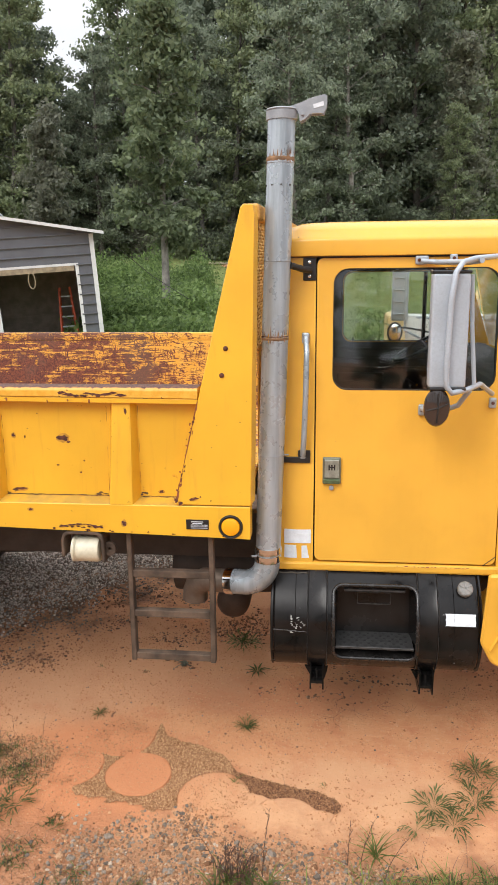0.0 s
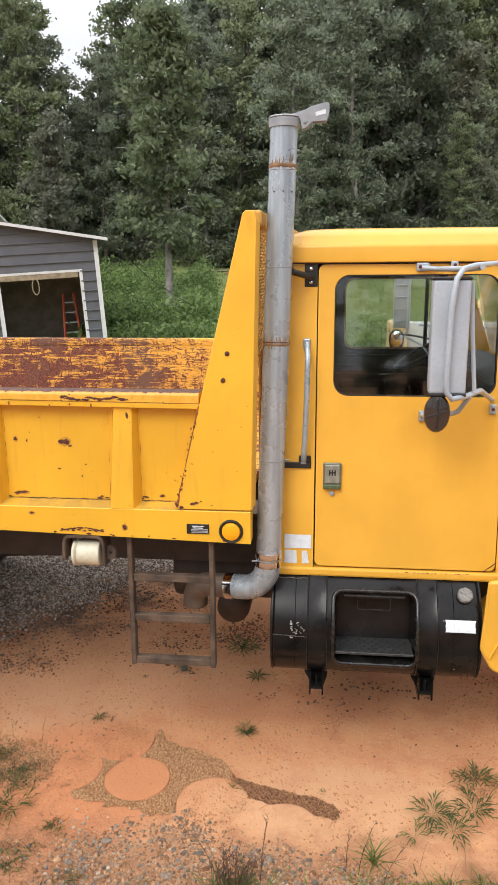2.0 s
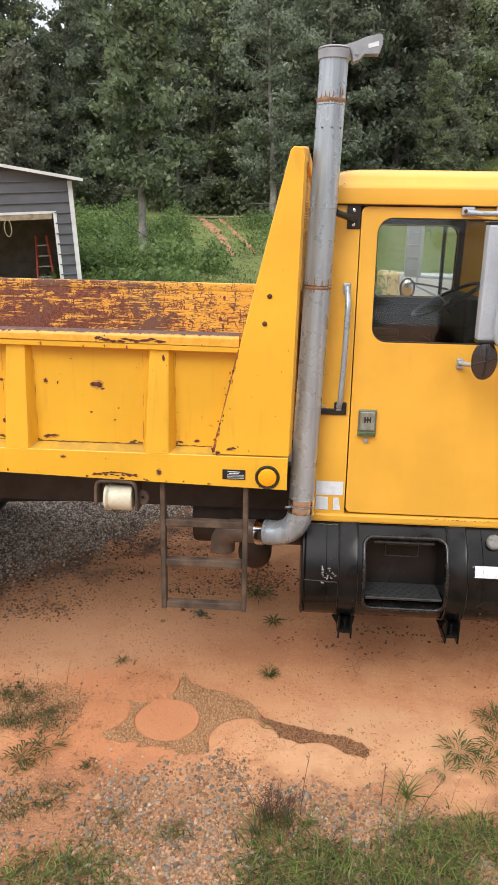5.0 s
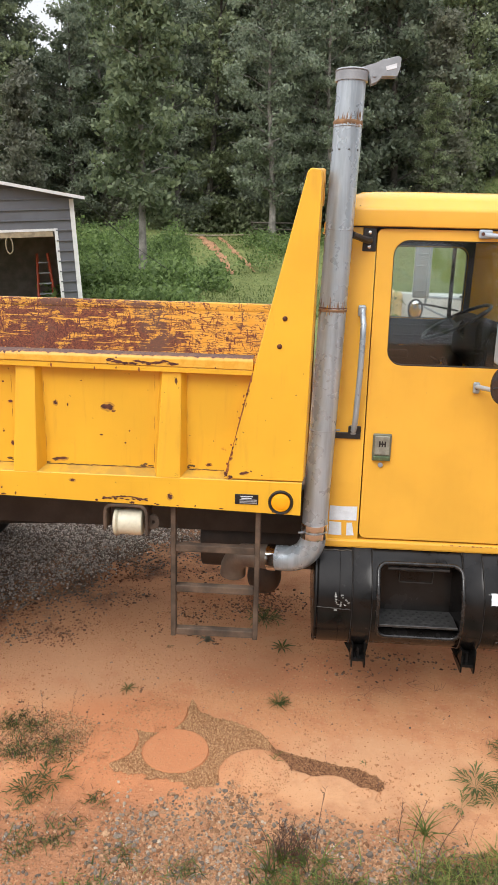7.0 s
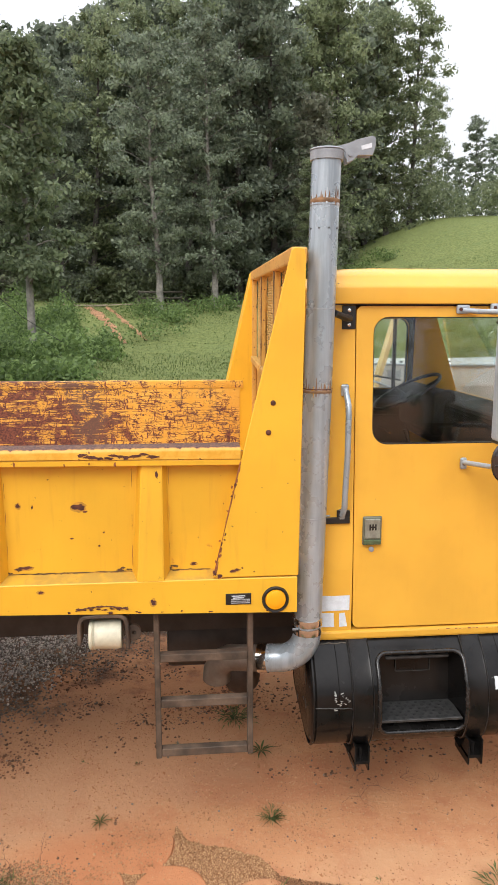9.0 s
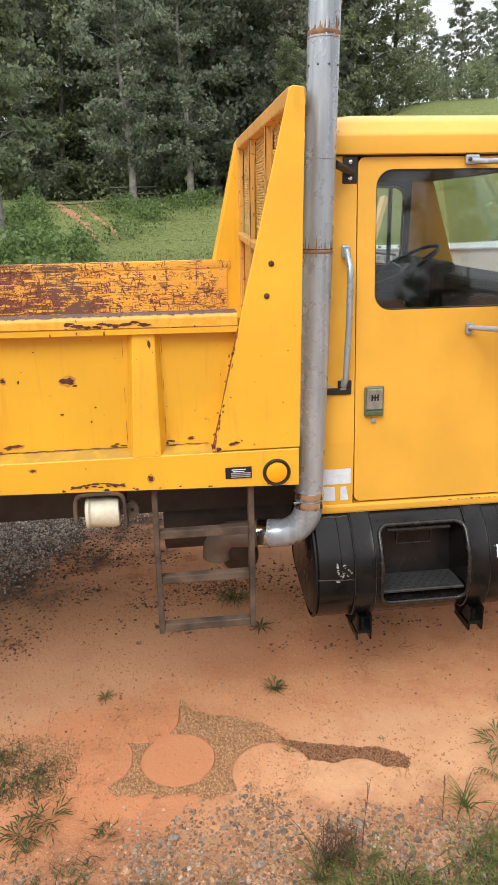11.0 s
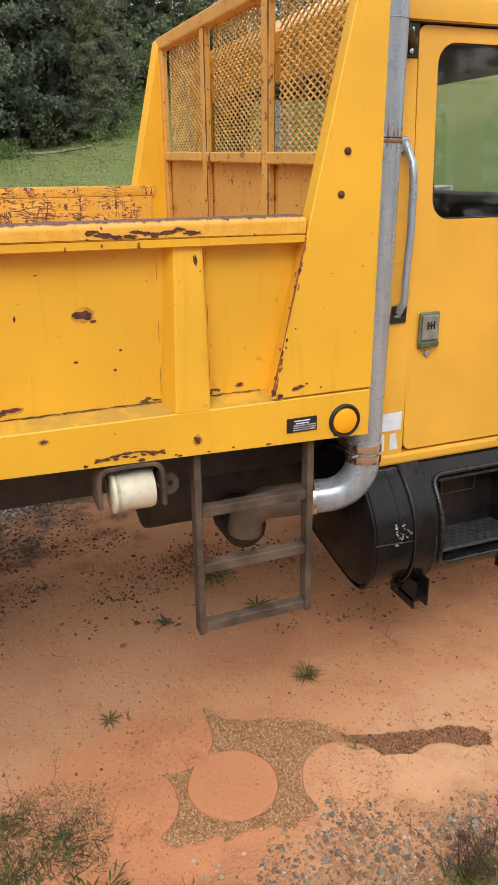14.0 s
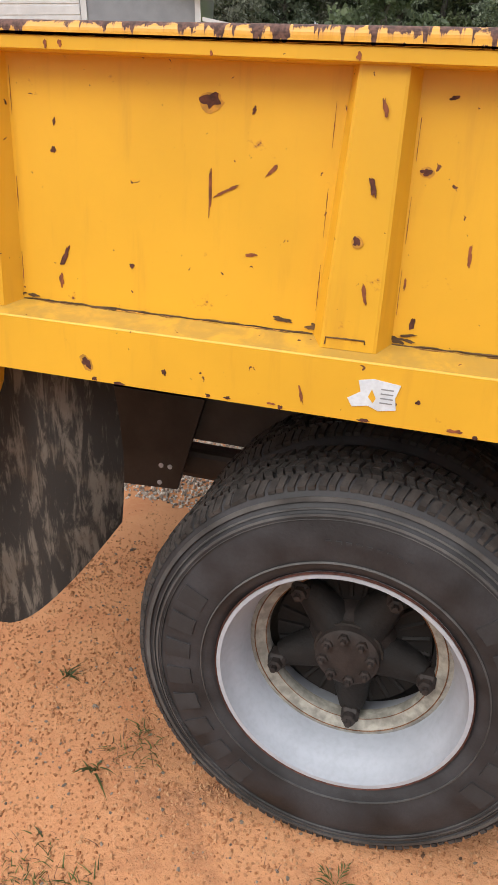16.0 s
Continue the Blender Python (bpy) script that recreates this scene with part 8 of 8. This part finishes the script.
# ---- beyond the truck: a tall weed, a boat on the grass and a leaning beam ----
def lance_weed(name, x, y, h, stems, seed):
    """A tall weed with narrow drooping leaves up its stems."""
    r = random.Random(seed)
    root = thing(name, "tall green weed with narrow drooping leaves", "weed")
    vs, fs = [], []
    bm = bmesh.new()
    for _ in range(stems):
        bx, by = x + r.gauss(0, 0.05), y + r.gauss(0, 0.05)
        tx, ty, th = bx + r.gauss(0, 0.07), by + r.gauss(0, 0.07), h * r.uniform(0.78, 1.0)
        z0 = land(bx, by)
        tube(bm, [(bx, by, z0), ((bx + tx) / 2, (by + ty) / 2, z0 + th * 0.5), (tx, ty, z0 + th)], [0.009, 0.007, 0.002], 6)
        for k in range(58):
            f = 0.45 + 0.55 * k / 57
            p = Vector((bx + (tx - bx) * f, by + (ty - by) * f, z0 + th * f))
            a = k * 2.4 + r.uniform(-0.3, 0.3)
            d, up = Vector((math.cos(a), math.sin(a), 0)), Vector((0, 0, 1))
            ln, w = r.uniform(0.13, 0.22) * (1.2 - 0.5 * f), 0.015
            sd = d.cross(up) * w
            b = len(vs)
            m, e = p + d * ln * 0.5 + up * ln * 0.22, p + d * ln + up * ln * r.uniform(-0.25, 0.1)
            vs.extend([p, m - sd, m + sd, e])
            fs.extend([(b, b + 1, b + 2), (b + 1, b + 3, b + 2)])
    part("stem", bm, weed_mat, root)
    me = bpy.data.meshes.new("foliage")
    me.from_pydata([tuple(v) for v in vs], [], fs)
    me.materials.append(weed_mat)
    c = new("foliage", me)
    c.parent = root
    tagged(c, kind="stuff")


lance_weed("tall_weed", 0.89, 3.6, 2.26, 8, 3)
lance_weed("tall_weed", 0.62, 4.3, 2.0, 5, 8)
hull_white = plain("weathered_white_gelcoat", (0.66, 0.66, 0.64), 0.35, 0, 0.12, 3, 60, 0.05)
cream = plain("faded_cream_paint", (0.62, 0.45, 0.20), 0.5, 0, 0.15, 4, 60, 0.05)
boat = thing("boat", "white boat with a cream bow standing on blocks in the grass", "boat")
bm = bmesh.new()
rows = []
for k in range(11):
    f = k / 10
    x = 1.55 + 4.2 * f
    half = 0.85 * (0.25 + 0.75 * smooth01(f, 0.0, 0.35))
    top = 1.80 - 0.05 * math.sin(math.pi * f)
    rows.append([bm.verts.new((x, 8.15 + sy_ * half * w, z)) for sy_, w, z in ((-1, 1.0, top), (-1, 0.97, top - 0.30), (-1, 0.75, top - 0.75), (1, 0.0, top - 1.05), (1, 0.75, top - 0.75), (1, 0.97, top - 0.30), (1, 1.0, top))])
for p, q in zip(rows, rows[1:]):
    for i in range(7):
        bm.faces.new((p[i], p[(i + 1) % 7], q[(i + 1) % 7], q[i]))
bm.faces.new(rows[0])
bm.faces.new(rows[-1][::-1])
part("hull", bm, hull_white, boat)
part("rub_rail", tube(bmesh.new(), [(1.75, 7.72, 1.775), (2.4, 7.36, 1.765), (3.3, 7.28, 1.745), (4.6, 7.28, 1.745), (5.7, 7.28, 1.78)], 0.018, 6), grey_cast, boat)
part("bow_cap", box(bmesh.new(), 1.34, 1.60, 7.78, 8.5, 1.30, 1.82, 0.05, 3), cream, boat, "cream bow cap")
for k in range(9):
    part("snap", box(bmesh.new(), 2.30 + 0.14 * k, 2.335 + 0.14 * k, 7.255, 7.30, 1.79, 1.815, 0.004), black_plastic, boat)
for k in range(5):
    part("mark_bar", box(bmesh.new(), 2.55 + 0.12 * k, 2.62 + 0.12 * k, 7.288, 7.30, 1.57, 1.68), grey_cast, boat, "grey bar of a worn marking")
for x in (2.2, 4.6):
    part("block", box(bmesh.new(), x - 0.25, x + 0.25, 7.75, 8.55, land(x, 8.1) - 0.1, 0.86, 0.02), wood_pale, boat, "stacked timber block")
bm = tube(bmesh.new(), [(1.62, 6.15, land(1.62, 6.15) - 0.02), (2.62, 7.20, 2.45)], 0.055, 4)
tagged(part("timber_beam", bm, cream), "cream timber beam leaning against the boat", "beam")


# ---- trees ----
def leaf_cards(rng, blobs, count, leaf, vs, fs, spread=0.62, flat=0.6):
    for k in range(count):
        c, r = blobs[k % len(blobs)]
        p = c + Vector((rng.gauss(0, 1), rng.gauss(0, 1), rng.gauss(0, flat))) * r * spread
        s = leaf * rng.uniform(0.55, 1.3)
        nrm = Vector((rng.gauss(0, 1), rng.gauss(0, 1), rng.gauss(0.6, 0.8))).normalized()
        u = nrm.orthogonal().normalized()
        u.rotate(Matrix.Rotation(rng.uniform(0, 6.28), 3, nrm))
        v = nrm.cross(u)
        b = len(vs)
        vs.extend([p - u * s, p + v * s * 0.55 + u * s * 0.1, p + u * s, p - v * s * 0.55 + u * s * 0.1])
        fs.append((b, b + 1, b + 2, b + 3))


def tree_mesh(rng, height, crown_r, crown_base, leaves, leaf, trunk_r, droop=0.0, shape="round", limbs=0):
    """Trunk with limbs, and a crown of small leaf clumps on its twigs."""
    bm = bmesh.new()
    lean = (rng.uniform(-0.02, 0.02), rng.uniform(-0.02, 0.02))

    def axis(z):
        return Vector((lean[0] * z + 0.15 * math.sin(z * 0.4 + lean[0] * 90), lean[1] * z, z))

    pts = [axis(height * k / 8) for k in range(9)]
    tube(bm, pts, [trunk_r * (1.25 if k == 0 else 1) * (1 - k / 8.5) + 0.02 for k in range(9)], 8)
    blobs = []
    n = limbs or int(20 + height)
    for k in range(n):
        f = (k + rng.random()) / n
        z = crown_base + (height - crown_base) * f * 0.98
        a = k * 2.4 + rng.uniform(-0.5, 0.5)
        if shape == "cone":
            reach = crown_r * (1.02 - f) * rng.uniform(0.7, 1.1) + 0.25
        elif shape == "tall":
            reach = crown_r * (math.sin(math.pi * min(1, 0.2 + 0.8 * f)) ** 0.6) * rng.uniform(0.6, 1.1) + 0.15
        else:
            reach = crown_r * math.sqrt(max(0.05, 1 - (2 * f - 0.8) ** 2 / 1.6)) * rng.uniform(0.6, 1.15)
        p0 = axis(z)
        rise = rng.uniform(0.1, 0.5) - droop
        p2 = p0 + Vector((math.cos(a) * reach, math.sin(a) * reach, reach * rise))
        p1 = p0.lerp(p2, 0.5) + Vector((0, 0, reach * 0.08))
        tube(bm, [p0, p1, p2], [trunk_r * 0.3 * (1 - f) + 0.03, 0.03, 0.012], 5, False)
        for q in range(4):
            blobs.append((p0.lerp(p2, rng.uniform(0.08, 1.05)) + Vector((rng.gauss(0, 0.35), rng.gauss(0, 0.35), rng.gauss(0, 0.3))), 0.36 + 0.34 * rng.random() * crown_r / 2.5))
    vs, fs = [], []
    leaf_cards(rng, blobs, leaves, leaf, vs, fs)
    me = bpy.data.meshes.new("crown")
    me.from_pydata([tuple(v) for v in vs], [], fs)
    return bm, me


def tree_kind(seed, label, leafmat, pale=False, **kw):
    r = random.Random(seed)
    bm, me = tree_mesh(r, **kw)
    root = thing("tree", label, "tree", "trees of the wood")
    part("trunk", bm, bark if pale else shade_bark, root, smooth=True)
    me.materials.append(leafmat)
    c = new("crown", me)
    c.parent = root
    return root


OAK, POP, CED = "tall leafy dark green tree at the wood's edge", "slender tree with light green leaves", "dark grey-green cedar at the wood's edge"
kinds = []
for s in range(4):
    kinds.append(tree_kind(10 + s, OAK, (leaf_dark, leaf_dark, leaf_mid, leaf_dark)[s], s % 2 == 1, height=22 + 1.8 * s, crown_r=4.3, crown_base=(0.9, 3.4, 0.7, 2.8)[s], leaves=15600, leaf=0.19, trunk_r=0.30))
for s in range(2):
    kinds.append(tree_kind(20 + s, POP, leaf_light, True, height=(16, 24)[s], crown_r=(2.5, 3.0)[s], crown_base=(3.9, 6.0)[s], leaves=13000, leaf=0.17, trunk_r=0.22, shape="tall"))
for s in range(2):
    kinds.append(tree_kind(30 + s, CED, leaf_pine, height=12 + 3 * s, crown_r=2.8, crown_base=0.5, leaves=9000, leaf=0.17, trunk_r=0.2, shape="cone", droop=0.25))
for s in range(3):
    kinds.append(tree_kind(50 + s, "tree deep in the wood, dark green", leaf_dark, height=26 + 1.5 * s, crown_r=4.6, crown_base=1.5, leaves=5500, leaf=0.38, trunk_r=0.32))
rng = random.Random(5)
used = set()


def polar(az, d):
    return 0.2 + d * math.sin(radians(az)), -3.0 + d * math.cos(radians(az))


def plant(k, az, d, size=1.0, turn=None):
    x, y = polar(az, d)
    m = pose(x, y, land(x, y) - 0.15, rng.uniform(-1.5, 1.5), -2.5 + rng.uniform(-1.5, 1.5), rng.uniform(0, 360) if turn is None else turn) @ Matrix.Scale(size, 4)
    if k in used:
        copy_thing(kinds[k], m).matrix_basis = m
    else:
        used.add(k)
        kinds[k].matrix_basis = m


# the single tree in the meadow, the two at the path's head, then the rows of the wood
plant(4, -11.95, 36.8, 0.90)
plant(1, -2.1, 56.5, 0.80)
plant(3, 2.2, 58.5, 0.78)
plant(5, -14.3, 70, 1.05)
plant(6, -21.0, 50, 0.9)
plant(2, 9.5, 63, 0.42)
for row, (d0, stp) in enumerate(((67, 3.3), (73, 3.2), (80, 3.0), (89, 3.0))):
    az = -36.0 + row if row < 2 else -30.0 + row
    while az < 13.0 + row * 0.7:
        if row < 2:
            k = rng.choice((0, 2, 0, 2, 0, 2, 5, 7))
        else:
            k = rng.choice((8, 9, 10))
        size = rng.uniform(0.85, 1.12)
        if -21 < az < -13:
            size *= 0.80 if row < 2 else 0.66
        if az > 0:
            size *= 1.06
        plant(k, az + rng.uniform(-0.6, 0.6), d0 + rng.uniform(-2.5, 2.5), size)
        az += stp * rng.uniform(0.75, 1.2)
for az, d, size in ((13.6, 84, 0.9), (15.2, 86, 0.9), (16.9, 88, 0.9), (18.2, 98, 0.62)):
    plant(rng.choice((0, 2)), az, d, size)
for k in range(13):
    plant(rng.choice((8, 9, 10)), 19.4 + 1.1 * k, rng.uniform(104, 118), rng.uniform(0.26, 0.34) if k < 2 else rng.uniform(0.40, 0.54))
for k in range(len(kinds)):
    if k not in used:
        plant(k, -42 - 2 * k, 80)

# undergrowth at the wood's edge and the tall weeds of the meadow
vs, fs = [], []
blobs = []
for _ in range(800):
    az = rng.uniform(-36, 34)
    d = rng.uniform(64, 72) if az < 12 else rng.uniform(84, 106)
    if noise.noise((az * 0.35, d * 0.1, 6.0)) < -0.05:
        continue
    x, y = polar(az, d)
    for q in range(3):
        blobs.append((Vector((x + rng.gauss(0, 0.8), y + rng.gauss(0, 0.8), land(x, y) + rng.uniform(0.2, 2.2 if az < 12 else 4.0))), 0.8))
rng.shuffle(blobs)
leaf_cards(rng, blobs, 52000, 0.20, vs, fs)
raw("undergrowth", vs, fs, leaf_mid, "dense green undergrowth along the wood's edge", "undergrowth")
vs, fs = [], []
blobs = []
for _ in range(1900):
    az = rng.uniform(-19, -6.0)
    d = rng.uniform(24, 52)
    if az > -8.6 and (d < 34 or d > 40):
        continue
    x, y = polar(az, d)
    lump = smooth01(noise.noise((x * 0.35, y * 0.35, 8.0)), -0.2, 0.35)
    h = rng.uniform(0.25, 0.6) + lump * (0.95 if d > 38 else 0.5)
    if abs(az + 11.95) < 0.9 and 30 < d < 39:
        h = min(h, 0.35)
    for q in range(3 if lump > 0.5 else 2):
        blobs.append((Vector((x, y, land(x, y) + h * (0.3 + 0.5 * q))), 0.42))
for az0, d0, r0, n in ((-1.3, 50, 0.8, 22), (3.0, 56, 0.6, 14), (-3.4, 53, 0.8, 16), (-2.6, 44, 0.7, 8), (0.5, 54, 1.0, 14), (14.5, 70, 1.2, 20), (12.5, 66, 1.4, 24), (10.5, 62, 1.2, 16)):
    for _ in range(n):
        x, y = polar(az0, d0)
        x, y = x + rng.gauss(0, r0), y + rng.gauss(0, r0)
        for q in range(3):
            blobs.append((Vector((x, y, land(x, y) + rng.uniform(0.1, 0.9))), 0.4))
rng.shuffle(blobs)
leaf_cards(rng, blobs, 84000, 0.10, vs, fs, 0.7, 0.8)
raw("tall_weeds", vs, fs, weed_mat, "lush tall green weeds in the meadow", "weeds")
vs, fs = [], []
spots = []
for _ in range(6500):
    az, d = rng.uniform(-9, 26), rng.uniform(24, 66)
    x, y = polar(az, d)
    spots.append((x, y, rng.uniform(0.5, 1.2)))
vs, fs = blades(spots, rng, 0.18, 0.028, 1.1, 6, 0.25)
raw("meadow_grass", vs, fs, meadow_mat, "short mown meadow grass on the slope", "grass")

# the two ruts of the track, and the dirt road along the wood
dirt = plain("pale_red_track_dirt", (0.40, 0.21, 0.11), 0.95, 0, 0.3, 1.2, 12, 0.4)
road_dirt = plain("pale_tan_road_dirt", (0.25, 0.21, 0.14), 0.95, 0, 0.3, 1.2, 12, 0.4)
# unseen trees added behind the walk, to darken what the glass and paint reflect
for k in range(22):
    plant((0, 2, 8, 9, 10)[k % 5], 92 + 8.2 * k + rng.uniform(-2, 2), 34 + rng.uniform(-3, 8), rng.uniform(0.42, 0.6))


def strip(name, pts, width, mat, label):
    vs, fs = [], []
    r = random.Random(len(pts))
    full = []
    for (a0, d0), (a1, d1) in zip(pts, pts[1:]):
        for k in range(24):
            f = k / 24
            full.append((a0 + (a1 - a0) * f, d0 + (d1 - d0) * f))
    for i, (az, d) in enumerate(full):
        x, y = polar(az, d)
        x2, y2 = polar(*full[min(i + 1, len(full) - 1)]) if i < len(full) - 1 else (2 * x - px, 2 * y - py)
        px, py = x, y
        t = Vector((x2 - x, y2 - y, 0)).normalized()
        s = Vector((-t.y, t.x, 0))
        w = width * max(0.05, 0.7 + 0.9 * noise.noise((x * 0.9, y * 0.9, 3.0)) + r.uniform(-0.15, 0.15))
        for g in (-1, -0.33, 0.33, 1):
            q = Vector((x, y, 0)) + s * g * w / 2
            vs.append((q.x, q.y, land(q.x, q.y) + (0.05 if abs(g) < 0.5 else -0.03)))
        if i:
            b = len(vs) - 8
            for g in range(3):
                fs.append((b + g, b + g + 1, b + g + 5, b + g + 4))
    return raw(name, vs, fs, mat, label, "track", "structure", True)


strip("dirt_track", [(-5.05, 42.5), (-5.35, 44), (-6.28, 50.7), (-7.5, 59)], 0.95, dirt, "bare red rut of a track up the meadow")
strip("dirt_track", [(-3.4, 43.5), (-4.0, 46.5), (-4.8, 49.9), (-6.15, 59)], 0.5, dirt, "bare red rut of a track up the meadow")
strip("dirt_track", [(-9.2, 61), (-7.0, 60), (-2.0, 62), (2.0, 60), (6.0, 58.5), (9.0, 60)], 1.0, road_dirt, "pale dirt road along the wood")
grey_board = plain("grey_weathered_board", (0.13, 0.115, 0.095), 0.9, 0, 0.3, 3, 30, 0.3)
fence = thing("rail_fence", "weathered board fence at the wood's edge", "fence")
for az in (-3.6, -2.0, -0.4):
    x, y = polar(az, 63)
    part("fence_post", box(bmesh.new(), x - 0.08, x + 0.08, y - 0.08, y + 0.08, land(x, y) - 0.3, land(x, y) + 1.1), grey_board, fence)
for h in (0.45, 0.95):
    (xa, ya), (xb, yb) = polar(-3.7, 62.85), polar(-0.3, 62.85)
    part("fence_board", tube(bmesh.new(), [(xa, ya, land(xa, ya) + h), (xb, yb, land(xb, yb) + h)], 0.07, 4), grey_board, fence)
